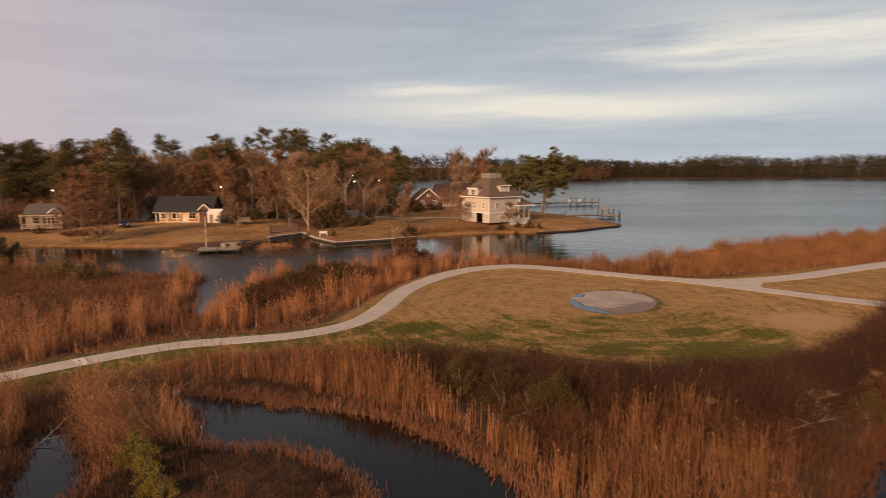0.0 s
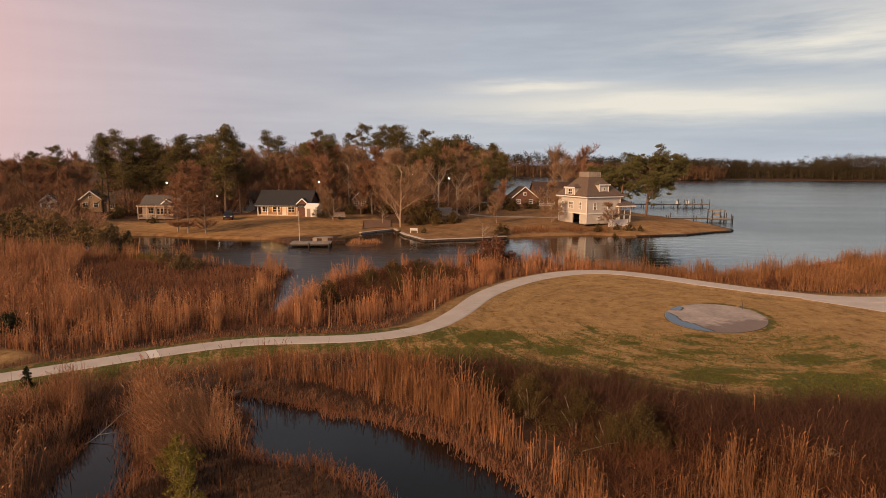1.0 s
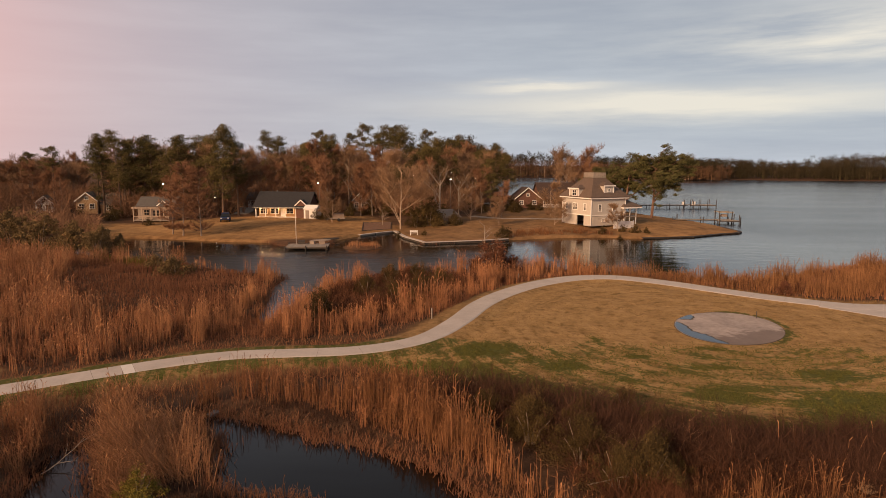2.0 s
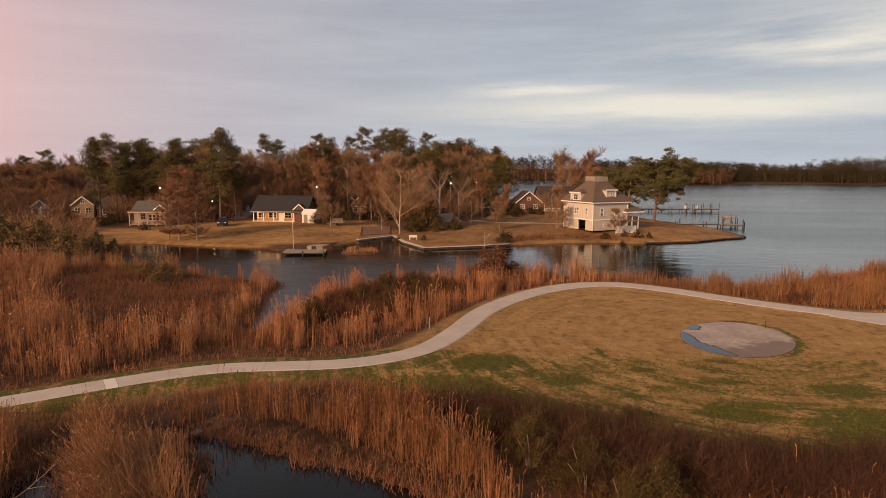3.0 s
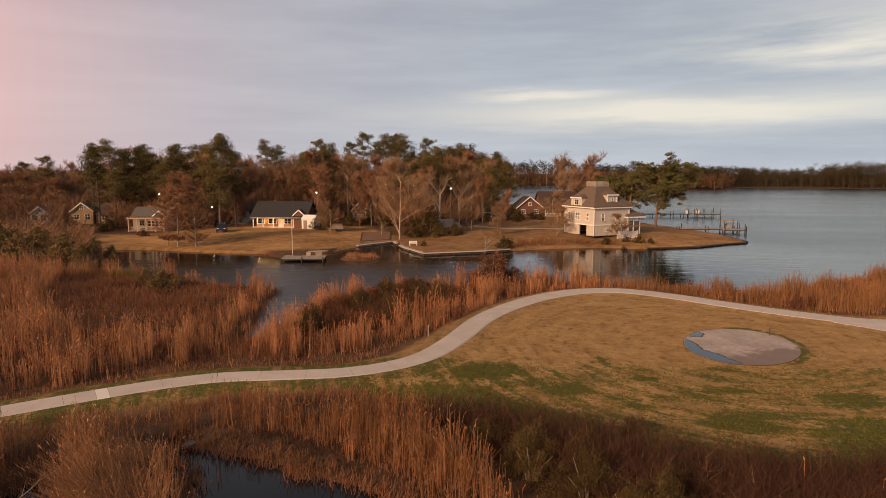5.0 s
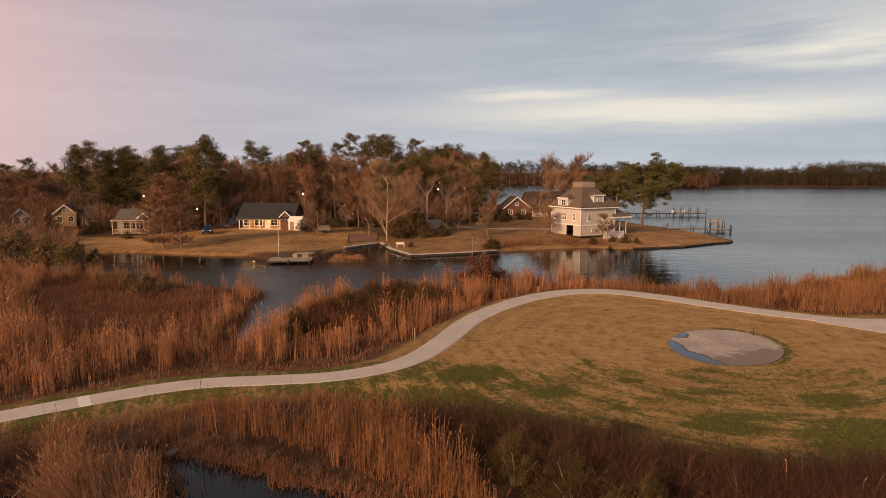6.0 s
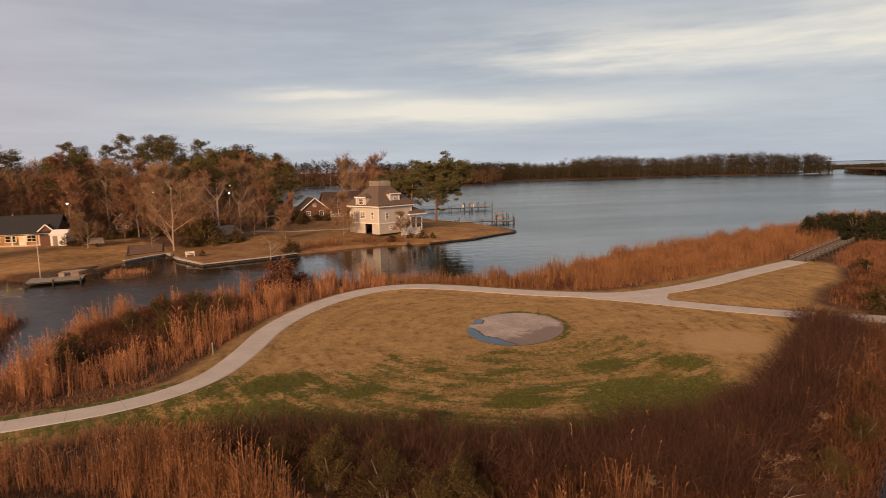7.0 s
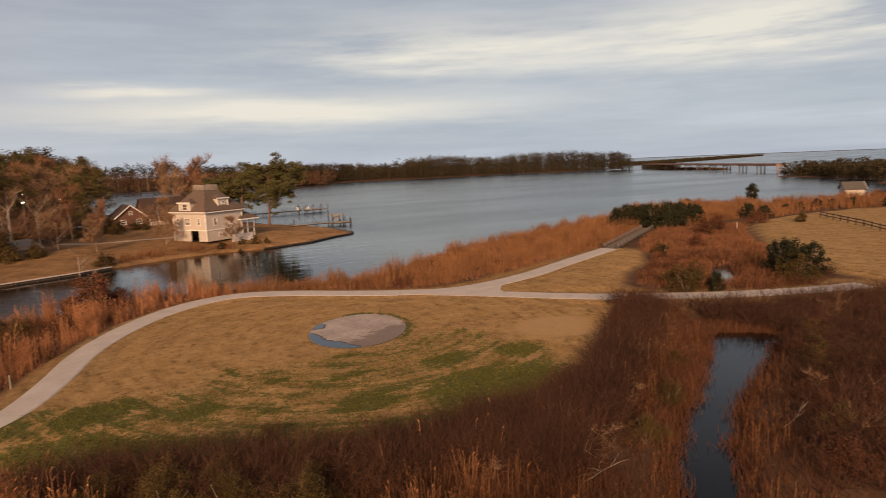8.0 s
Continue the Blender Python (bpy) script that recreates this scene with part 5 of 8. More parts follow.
def lawn_tufts(name, ring, per_m2, tall, wide, mat, label, seed, green):
    """Short tufts standing out of mown winter grass."""
    rng = np.random.default_rng(seed)
    lo, hi = ring.min(0), ring.max(0)
    n = int((hi - lo).prod() * per_m2)
    x, y = lo[0] + rng.random(n) * (hi[0] - lo[0]), lo[1] + rng.random(n) * (hi[1] - lo[1])
    d = depth_in(ring, x, y)
    c, s = math.cos(PAD_TURN), math.sin(PAD_TURN)
    u, v = x - PAD_MID[0], y - PAD_MID[1]
    on_pad = ((u * c + v * s) / (PAD_R[0] * 1.04)) ** 2 + ((v * c - u * s) / (PAD_R[1] * 1.04)) ** 2 < 1
    ok = (d > -0.3) & ~on_pad & (away(PATH, x, y) > 1.38) & (away(BRANCH, x, y) > 1.36)
    p = patchy(x, y, 1.5, seed + 1) * 0.5 + patchy(x, y, 4.0, seed + 2) * 0.5
    if green:
        g = green_share(x, y, d)
        ok &= rng.random(n) < np.clip((g - 0.28) * 2.0, 0, 1) * np.clip((p - 0.40 + 0.25 * g) / 0.2, 0, 1)
    else:
        ok &= rng.random(n) < np.clip((p - 0.42) / 0.2, 0.10, 1) * np.clip(1.6 - 2.0 * green_share(x, y, d), 0, 1)
        ok &= np.hypot(x - 28.1 * PLAN, y - 28.3 * PLAN) > 4.1
    x, y = x[ok], y[ok]
    m = len(x)
    q = np.stack([x, y, ground_height(x, y) - 0.01], 1)
    e = rng.normal(0, 0.55, (m, 3))
    e[:, 2] = 0.45 + 0.5 * rng.random(m)
    e /= np.linalg.norm(e, axis=1)[:, None]
    v, f = twig_cloud(q, e, tall * (0.5 + rng.random(m)), wide, rng)
    return tagged(new(name, fast_mesh(name, v, f, mat)), label, "grass", kind="stuff")


lawn_tufts("lawn_grass", LAWN, 34, 0.07, 0.030, DRY_GRASS, "dry tan tufts in the mown lawn", 70, False)
lawn_tufts("lawn_grass", LAWN, 150, 0.10, 0.034, GREEN_GRASS, "green tufts in the winter lawn", 71, True)
lawn_tufts("lawn_grass", LAWN_2, 18, 0.07, 0.035, DRY_GRASS, "dry tan tufts in the grass by the fork", 72, False)

WEST_BANK = plan((-110, 96), (-92, 88), (-76, 83), (-64, 84.5), (-56, 88), (-52, 93), (-56, 98), (-70, 99), (-90, 103), (-112, 108))
thicket("brush", WEST_BANK, 0.5, 3.0, LITTER, "tan leafless brush at the edge of the wood", 73, width=0.032)

SPIT_REEDS = smooth_line(plan((-10.8, 19.6), (-10.0, 21.8), (-9.2, 21.2), (-8.3, 19.0), (-7.6, 17.6), (-8.6, 17.0), (-10.0, 17.8)), 3, True)
reed_bed("reeds", SPIT_REEDS, 44, 2.1, 0.012, REED_PALE, "straw-coloured reeds on the tip of the pond spit", 74, lean=0.25)

UNDERFOOT = plan((-34, 10), (-20, 10.5), (-6, 8), (2, 6.6), (9, 6.4), (12, 3), (24, 4.5), (40, 4), (46, -6), (30, -16), (-10, -18), (-34, -8))
reed_bed("marsh_reeds", UNDERFOOT, 1.8, 1.9, 0.03, REED_BROWN, "rust-brown reeds on the marsh beside the channel", 75, gap=0.5, gap_scale=0.25)
reed_bed("marsh_grass", UNDERFOOT, 4, 0.8, 0.05, SEDGE, "low red-brown marsh grass beside the channel", 76, lean=0.5, plume=False)
VERGE_E = smooth_line(plan((20, 53), (23.4, 49.6), (27.4, 45.4), (32.4, 43.8), (39, 44.2), (47, 46.6), (47, 48.4), (39, 46.4), (32.4, 46.2), (27, 47.8), (23.2, 51.8)), 3, True)
reed_bed("dry_grass", VERGE_E, 14, 0.25, 0.022, DRY_GRASS, "dry olive-tan grass between footpath and shore reeds", 77, lean=0.7, plume=False)

BANK_REEDS = plan((-62, 71.5), (-50, 67.0), (-42, 65.6), (-37.6, 66.8), (-41, 69.4), (-52, 72), (-60, 75))
reed_bed("shore_reeds", BANK_REEDS, 16, 2.7, 0.026, REED_PALE, "pale reeds below the shrubs at the lagoon's end", 78, gap=0.5, gap_scale=0.3, clump=6, lean=0.15)

GAP_SCRUB = plan((4, 18.8), (7, 18.4), (11, 17.6), (14.4, 15.2), (17.0, 13.0), (14.4, 10.6), (11.4, 12.0), (10, 14.6), (8, 14.6), (6.6, 12.6), (4.6, 12.4))
thicket("thicket", GAP_SCRUB, 5.5, 1.4, TWIG_RUST, "rusty leafless brush between thicket and reeds", 79)
reed_bed("reeds", GAP_SCRUB, 5, 1.5, 0.013, REED_BROWN, "rust-brown reeds below the thicket", 80, gap=0.6, gap_scale=0.6)
thicket("thicket", SCRUB, 1.4, 1.9, TWIG_RUST, "rusty patches in the leafless thicket", 81, gap=0.9, keep=lambda x, y: depth_in(CHANNEL, x, y) < -1.4)
FRONT_REEDS = smooth_line(plan((3.2, 15.9), (4.6, 15.2), (6.4, 14.8), (8.4, 15.6), (10.2, 16.8), (12.6, 17.4), (11.8, 14.4), (6, 13.4), (3.8, 12.8), (3.0, 15.4)), 3, True)
reed_bed("reeds", FRONT_REEDS, 22, 1.9, 0.017, REED_DARK, "tall rust-brown dead reeds in front of the shrubs", 82, gap=0.6, gap_scale=0.7, lean=0.14, clump=6)

def make_spreading_pine(name, seed, height, label):
    """An old open-grown pine: a stout trunk that forks low into rising limbs, flat pads of needles at their ends."""
    rng = np.random.default_rng(seed)
    thing = empty(name, Matrix(), label, "tree")
    limbs, ends = branching(rng, height, 0.30, 0.62, 2, height * 0.020, (5, 7))
    wide = np.array([1.5, 1.5, 1.0])
    limbs = [([p * wide for p in pts] if level else pts, rad, level) for pts, rad, level in limbs]
    ends = [(p * wide, d, length, level) for p, d, length, level in ends]
    sh = Shape()
    for pts, rad, level in limbs:
        sh.tube(pts, rad, 8 if level == 0 else 5 if level == 1 else 4, cap=False)
    part("trunk", sh, BARK_RED, thing)
    cs, rs = [], []
    for p, d, length, level in ends:
        if p[2] < height * 0.26:
            continue
        for k in range(9 if level < 2 else 6):
            cs.append(p - d * length * 0.75 * rng.random() + rng.normal(0, 0.7, 3) * (1, 1, 0.7) - (0, 0, 0.35))
            rs.append(0.55 + 0.65 * rng.random())
    v, f = leaf_cloud(cs, rs, 150, 0.17, rng, 0.5)
    part("crown", fast_mesh("crown", v, f, NEEDLE_GREEN), NEEDLE_GREEN, thing)
    return thing


# ---- shrubs and trees ----
shrub = make_bush("shrub", 41, 1.9, 2.6, SHRUB, "olive-brown evergreen shrub in the thicket", 14000, 0.032)
plant(shrub, [(3.2, 20.6, 1.5), (4.8, 19.0, 1.4), (6.6, 17.2, 1.5), (3.2, 22.4, 1.1), (5.6, 17.0, 1.2), (7.4, 18.6, 1.2), (5.0, 20.8, 1.2), (-3.6, 44.0, 1.5), (-8.6, 40.6, 1.5), (-4.4, 50, 1.5), (-1.8, 47.4, 1.4), (-6.0, 46, 1.5), (-0.2, 50.4, 1.3), (-2.2, 43.2, 1.1), (-9.0, 38.6, 1.0), (7.6, 17.9, 0.8), (-1.6, 48, 1.1), (1.7, 22.6, 1.1), (7.8, 20.4, 1.1), (7.6, 23.2, 0.9), (2.8, 24.0, 0.9), (5.6, 21.6, 1.0), (-2.0, 52, 1.4), (-5.0, 56.6, 1.2), (27.6, 19.2, 0.7), (23.2, 16.4, 0.9), (19.2, 14.6, 0.9), (33.4, 27.2, 0.9), (30.2, 23.4, 0.9)], seed=2, group="olive shrubs")
lime = make_bush("shrub", 42, 1.7, 1.9, SHRUB_BRIGHT, "yellow-green shrub beside the pond", 6000, 0.04)
plant(lime, [(-9.7, 16.4, 1.05), (-9.0, 15.0, 1.1), (-8.2, 13.4, 0.9)], seed=3, group="yellow-green shrubs")
marsh_bush = make_bush("shrub", 43, 2.4, 4.2, BANK_OLIVE, "rounded olive shrub standing in the marsh", 3600, 0.11)
plant(marsh_bush, [(-25.3, 56.0, 1.15), (-28.5, 59.5, 0.9)], seed=4, group="marsh shrubs")
vine = make_bush("shrub", 44, 2.8, 3.4, VINE, "rust-red vine-covered bush on the lagoon bank", 5200, 0.10)
plant(vine, [(4.8, 56.6, 1.75), (3.2, 55.8, 1.0), (6.6, 57.0, 1.0), (28.2, 48.2, 0.62), (29.6, 48.8, 0.45), (41.0, 49.4, 0.5)], seed=5, group="vine bushes")
cedar = make_bush("cedar_tree", 45, 3.4, 3.4, CEDAR, "dark green cedar with a dense crown", 7000, 0.10, cone=0.25, category="tree")
plant(cedar, [(79.6, 61.4, 1.6), (77.6, 64.4, 1.5), (78.8, 63, 1.75), (80.6, 59.8, 1.65), (82.2, 58.8, 1.6), (84.2, 58.2, 1.65), (86.6, 58.2, 1.5), (89, 58.6, 1.5), (81.4, 61.8, 1.7), (84.6, 60.2, 1.7), (87.4, 60, 1.6), (54.4, 26.8, 1.55), (56.6, 26.0, 1.35), (55.6, 28.2, 1.4), (156, 86, 1.7), (101.0, 56.4, 1.2), (102.2, 54.2, 1.0), (120, 57, 0.7), (124, 56, 0.8), (128, 55, 0.7), (132, 53, 0.8), (117, 58, 0.6), (124, 83.2, 0.9), (-26.0, 32.2, 0.75), (36.6, 29.0, 0.5), (131, 47, 0.8), (46.6, 28.6, 0.7)], seed=6, group="cedars")
small_cedar = make_bush("cedar_tree", 46, 1.7, 0.9, CEDAR, "small upright cedar beside the footpath", 1500, 0.07, cone=0.7, stems=3, category="tree")
plant(small_cedar, [(-19.4, 23.4, 1.0), (45.3, 28.0, 1.3), (57.6, 41.4, 1.4)], seed=7, group="small cedars")
olive = make_bush("shrub", 47, 2.6, 3.2, SHRUB, "dark evergreen shrub among the brush", 6000, 0.08)
plant(olive, [(43.8, 29.4, 1.25), (45.4, 30.0, 1.2), (44.8, 31.4, 1.0), (53.2, 25.6, 1.3), (59.3, 43.0, 0.8), (96, 45.4, 0.9), (31.2, 14.0, 0.8), (36.6, 16.6, 0.8), (33.2, 14.8, 0.8), (24.8, 10.2, 0.8), (-1.8, 99.6, 2.6), (-4.0, 98.6, 1.5), (-19.6, 104, 1.7), (2.4, 98.5, 0.95), (14.8, 127, 1.5), (19.0, 128.6, 1.0), (26, 129, 0.9), (26.2, 88.2, 0.45), (29.6, 92.2, 0.7), (31.2, 91.6, 0.55), (28, 93, 0.6), (24.4, 91.2, 0.7), (9.6, 87.2, 0.75), (-46, 96, 0.7), (-54, 100, 0.9), (30, 106, 0.7), (-20.4, 110, 1.5), (-16.4, 111, 1.2), (-13.4, 114, 1.4), (-9.8, 112, 1.3), (-5.2, 111, 1.4), (-24, 113, 1.0), (3.0, 129, 1.9), (5.4, 127, 1.4), (12, 124, 1.5), (14.6, 121, 1.2), (16.2, 126, 1.0), (20.4, 127, 0.9), (8.6, 121, 1.1), (0.6, 111, 1.2), (8.8, 86.6, 0.9), (-6.2, 90.2, 0.5), (-2.4, 88.0, 0.45), (2.2, 100.6, 1.1), (-55.4, 104, 1.2), (-44, 104.6, 0.8), (-58, 98, 1.3)], seed=8, group="garden shrubs")
bank_shrub = make_bush("shrub", 49, 5.2, 5.0, BANK_OLIVE, "tall olive-green shrub on the lagoon's end", 6500, 0.13)
plant(bank_shrub, [(-40.6, 71.0, 1.15), (-44, 72.0, 1.25), (-48.5, 73, 1.5), (-53, 75, 1.6), (-58, 77, 1.6), (-63, 80, 1.6), (-68, 82, 1.5), (-38.8, 72.6, 0.8)], seed=10, group="bank shrubs")
west_brush = make_bush("shrub", 48, 3.6, 5.5, TWIG_RUST, "tangled brown leafless brush standing over dead grass", 5200, 0.12)
plant(west_brush, [(29, 12.8, 0.42), (26.4, 11.6, 0.45), (22.2, 9.0, 0.5), (38.8, 17.6, 0.4), (28.6, 10.6, 0.4), (33.8, 16.0, 0.36), (24.2, 8.6, 0.5), (-5.2, 50.2, 0.55), (-3.0, 53, 0.6), (-7.4, 46.4, 0.5), (76.6, 48.4, 0.95), (79.6, 48.8, 1.0), (48, 31.6, 0.6), (66, 43, 0.7), (92, 50, 0.8), (-62, 76, 1.2)], seed=9, group="bank brush")

PINE_LABEL = "tall loblolly pine with a ragged dark green crown"
pine_1 = make_pine("pine_tree", 3, 20, 0.38, 4.2, PINE_LABEL, needles=82, clumps=66)
pine_2 = make_pine("pine_tree", 8, 20, 0.20, 5.0, PINE_LABEL, needles=86, clumps=100)
pine_3 = make_pine("pine_tree", 14, 20, 0.62, 3.7, PINE_LABEL, needles=80, clumps=40, lopsided=0.5, clump=0.26)
plant(pine_2, [(-59.7, 109, 0.95), (-53.8, 112, 0.95), (-46.9, 110, 0.95), (-38.6, 108.6, 1.06), (-57, 113, 0.9), (-41.5, 112, 0.95), (13.2, 149.4, 0.95), (11.0, 133, 0.70), (7.6, 138, 0.72), (16.0, 147.4, 0.8), (9.4, 152, 0.85), (-29.5, 136.9, 0.92)], seed=11, group="pines")
plant(pine_1, [(-55.8, 107.2, 0.98), (-46.5, 117.7, 0.95), (-36.6, 111.0, 0.95), (-42.6, 115, 0.93), (-14.8, 157.3, 1.24), (-7.9, 151.8, 1.21), (5.3, 167.9, 1.12), (-38.4, 145, 1.02), (-51.3, 110.6, 0.85)], seed=12, group="pines")
plant(pine_3, [(-18.3, 148.9, 1.22), (-12.1, 163.6, 1.26), (-4.0, 160, 1.18), (-30.9, 162.1, 1.16), (2.4, 172, 1.06), (-70.2, 111.9, 0.80), (-77.7, 116.5, 0.74), (-22, 156, 1.1), (-62.5, 112, 0.88)], seed=13, group="pines")
shore_pine = make_spreading_pine("pine_tree", 21, 17.5, "broad spreading pine with a forked reddish trunk on the point")
plant(shore_pine, [(40.6, 117.0, 1.02), (39.6, 131.0, 0.86), (36.0, 137.0, 0.80)], seed=15, group="spreading pines")

BARE_LABEL = "leafless grey-brown hardwood tree in winter"
bare_1 = make_bare_tree("bare_tree", 5, 14, TWIG_GREY, BARK_GREY, label=BARE_LABEL)
bare_2 = make_bare_tree("bare_tree", 6, 14, TWIG_GREY, BARK_GREY, spread=0.45, fork=0.35, label=BARE_LABEL)
bare_3 = make_bare_tree("bare_tree", 7, 14, WOOD_RUST, BARK_GREY, 5200, spread=0.48, fork=0.2, label="leafless tree with fine rusty twigs")
pale = make_bare_tree("bare_tree", 9, 16.5, TWIG_GREY, BARK_TAN, 17000, spread=0.62, fork=0.04, label="pale leafless tree with many trunks forking from its foot", width=0.019, stout=0.010, kids=(4, 6))
plant(pale, [(-6.4, 96.8, 1.0), (9.4, 97.6, 0.36), (5.2, 104, 0.42), (18.6, 99, 0.36), (20.6, 114, 0.5), (-18.0, 101, 0.4), (27.4, 93.6, 0.34)], seed=15, group="pale bare trees")
stag = make_bare_tree("bare_tree", 19, 13.0, TWIG_GREY, DEADWOOD, 900, spread=0.60, fork=0.16, label="bleached open-limbed leafless tree in the garden", width=0.026, stout=0.017)
plant(stag, [(-0.2, 103.4, 0.98), (3.2, 106.4, 0.80)], seed=23, group="bleached bare trees")
dead = make_bare_tree("bare_tree", 10, 5.5, TWIG_GREY, DEADWOOD, 420, spread=0.7, fork=0.2, label="small bleached dead tree on the lagoon bank", width=0.012, levels=2, stout=0.014)
plant(dead, [(4.9, 58.4, 1.0), (8.0, 58.4, 0.6), (-9.6, 101, 0.8), (6.0, 82.9, 0.9)], seed=16, group="dead trees")
cypress = make_cypress("cypress_tree", 31, 13.5, 7.2, WOOD_RUST, "leafless bald cypress with a cone of fine russet twigs")
plant(cypress, [(-36.9, 86.9, 0.98), (-34.2, 86.6, 0.90), (-39.0, 88.4, 0.80), (-23.6, 117, 1.30), (-21.0, 121, 1.22), (-12.8, 121, 1.2), (6.4, 158, 1.40), (8.8, 163, 1.32), (4.6, 150, 1.1), (-14.6, 112, 0.9), (-62.0, 100, 0.8), (-69, 104, 0.9), (-74, 100, 0.9)], seed=24, group="bald cypresses")
snag = make_bare_tree("bare_tree", 12, 3.2, TWIG_GREY, BARK_GREY, 800, spread=0.85, fork=0.1, label="low greyish shrub with bowed leafless limbs", width=0.008, levels=2, stout=0.0045)
plant(snag, [(16.6, 14.6, 0.7), (12.4, 15.6, 0.55), (28.6, 12.6, 0.65), (21.6, 17.0, 0.6), (5.6, 17.6, 0.5)], seed=25, group="bleached shrubs")


def wood(seed, count, ring, avoid):
    rng = np.random.default_rng(seed)
    out = []
    lo, hi = ring.min(0), ring.max(0)
    while len(out) < count:
        x, y = lo + rng.random(2) * (hi - lo)
        if inside(ring, np.array([x]), np.array([y]))[0] and all(math.hypot(x - a, y - b) > r for a, b, r in avoid) and all(math.hypot(x - a, y - b) > 2.4 for a, b, s in out):
            out.append((x, y, 0.82 + 0.36 * rng.random()))
    return out


# the wood behind the houses, with clearings where they stand
WOOD = np.array([(-175, 118), (-96, 106), (-80, 121), (-64, 119), (-52, 104), (-44, 104), (-38, 116), (-20, 117), (-12, 113), (-5, 108), (1, 112), (9, 136), (13, 150), (15, 170), (17, 196), (-60, 190), (-180, 165)], float)
CLEARINGS = [(-28, 112, 9), (-64, 117, 6), (-40, 128, 8), (22, 136, 9), (-15.5, 125, 4)]
trees = [(x, y, s * (1 - 0.24 * min(1, max(0, (-x / y - 0.48) / 0.2)))) for x, y, s in wood(51, 270, WOOD, CLEARINGS)]
pines_here = [r for r in trees[200:270] if r[0] > -62]
bare_here = [r for r in trees[200:270] if r[0] <= -62]
plant(bare_1, [(-17.6, 118.7, 1.15), (-35.1, 121, 1.05), (29.0, 141, 0.95)] + trees[0:58], seed=17, group="wood behind the houses")
plant(bare_2, [(-14.5, 129.2, 1.1), (31, 153.5, 1.25), (-80, 104, 0.9)] + trees[58:116], seed=18, group="wood behind the houses")
plant(bare_3, [(-24.3, 124, 1.0), (-20.6, 113, 0.9), (36.9, 160.8, 1.25), (-76, 99, 0.85), (-82, 102, 1.0), (8, 118, 0.75), (11, 110, 0.55), (-72, 92, 0.8), (-79, 95, 0.85), (-88, 98, 0.95), (-95, 102, 1.0), (-66, 88, 0.7), (-76, 90, 0.7), (-91, 97, 0.8), (-104, 104, 1.0), (35.4, 150, 0.9), (40.5, 142, 0.7), (-27.5, 116.5, 0.9), (-31, 115, 0.8), (-12.5, 112, 0.85)] + trees[116:200] + bare_here, seed=19, group="wood behind the houses")
plant(copy_thing(pine_1, Matrix()), [(x, y, s * 0.92) for x, y, s in pines_here[:len(pines_here) // 2]], seed=20, group="wood behind the houses")
plant(copy_thing(pine_2, Matrix()), [(x, y, s * 0.85) for x, y, s in pines_here[len(pines_here) // 2:]], seed=22, group="wood behind the houses")


def far_woods(name, rows, tall, seed, label, per=1.0, leaf=1.25, mat=None, band=(0.10, 0.86), puff=0.12, trunks=True):
    """Woods along a distant shore: trunks and full crowns of many small clumps, an uneven skyline."""
    rng = np.random.default_rng(seed)
    V, F, n0 = [], [], 0
    for (x0, y0), (x1, y1), deep in rows:
        length = math.hypot(x1 - x0, y1 - y0)
        count = int(length * per)
        u, w = -0.06 + 1.12 * rng.random(count), rng.random(count) ** 1.3 * deep
        nx, ny = -(y1 - y0) / length, (x1 - x0) / length
        x, y = (x0 + (x1 - x0) * u + nx * w) * PLAN, (y0 + (y1 - y0) * u + ny * w) * PLAN
        h = tall * (0.80 + 0.20 * rng.random(count)) * (1 + 0.10 * np.sin(x * 0.05) + 0.06 * np.sin(x * 0.21))
        base = np.stack([x, y, np.maximum(ground_height(x, y), 0.0)], 1)
        if trunks:
            v, f = twig_cloud(base, np.tile([0.0, 0.0, 1.0], (count, 1)) + rng.normal(0, 0.03, (count, 3)), h * 0.75, 0.28, rng)
            V.append(v), F.append(f + n0)
            n0 += len(v)
        c = np.repeat(base, 8, 0)
        hh = np.repeat(h, 8)
        c[:, 2] += hh * (band[0] + (band[1] - band[0]) * rng.random(len(c)))
        c[:, :2] += rng.normal(0, 1.2, (len(c), 2))
        v, f = leaf_cloud(c, hh * puff, 11, leaf * 0.8, rng, 0.75)
        V.append(v), F.append(f + n0)
        n0 += len(v)
    return tagged(new(name, fast_mesh(name, np.concatenate(V), np.concatenate(F), mat or FAR_WOOD)), label, "woods", kind="stuff")


def far_trunks(rows, tall, seed, per):
    """Pale straight trunks at the edge of the far wood."""
    rng = np.random.default_rng(seed)
    sh = Shape()
    for (x0, y0), (x1, y1) in rows:
        for k in range(int(math.hypot(x1 - x0, y1 - y0) * per)):
            u = rng.random()
            x, y = (x0 + (x1 - x0) * u) * PLAN + rng.normal(0, 1.0), (y0 + (y1 - y0) * u) * PLAN + rng.random() * 6
            z = max(height_at(x, y), 0.0)
            h = tall * (0.55 + 0.45 * rng.random())
            lean = rng.normal(0, 0.03, 2) * h
            sh.tube([(x, y, z - 0.4), (x + lean[0] * 0.4, y + lean[1] * 0.4, z + h * 0.5), (x + lean[0], y + lean[1], z + h)], [0.20, 0.16, 0.06], 5, cap=False)
    tagged(part("far_trunks", sh, BARK_TAN), "pale bare trunks along the edge of the far woods", "tree trunks", kind="stuff")


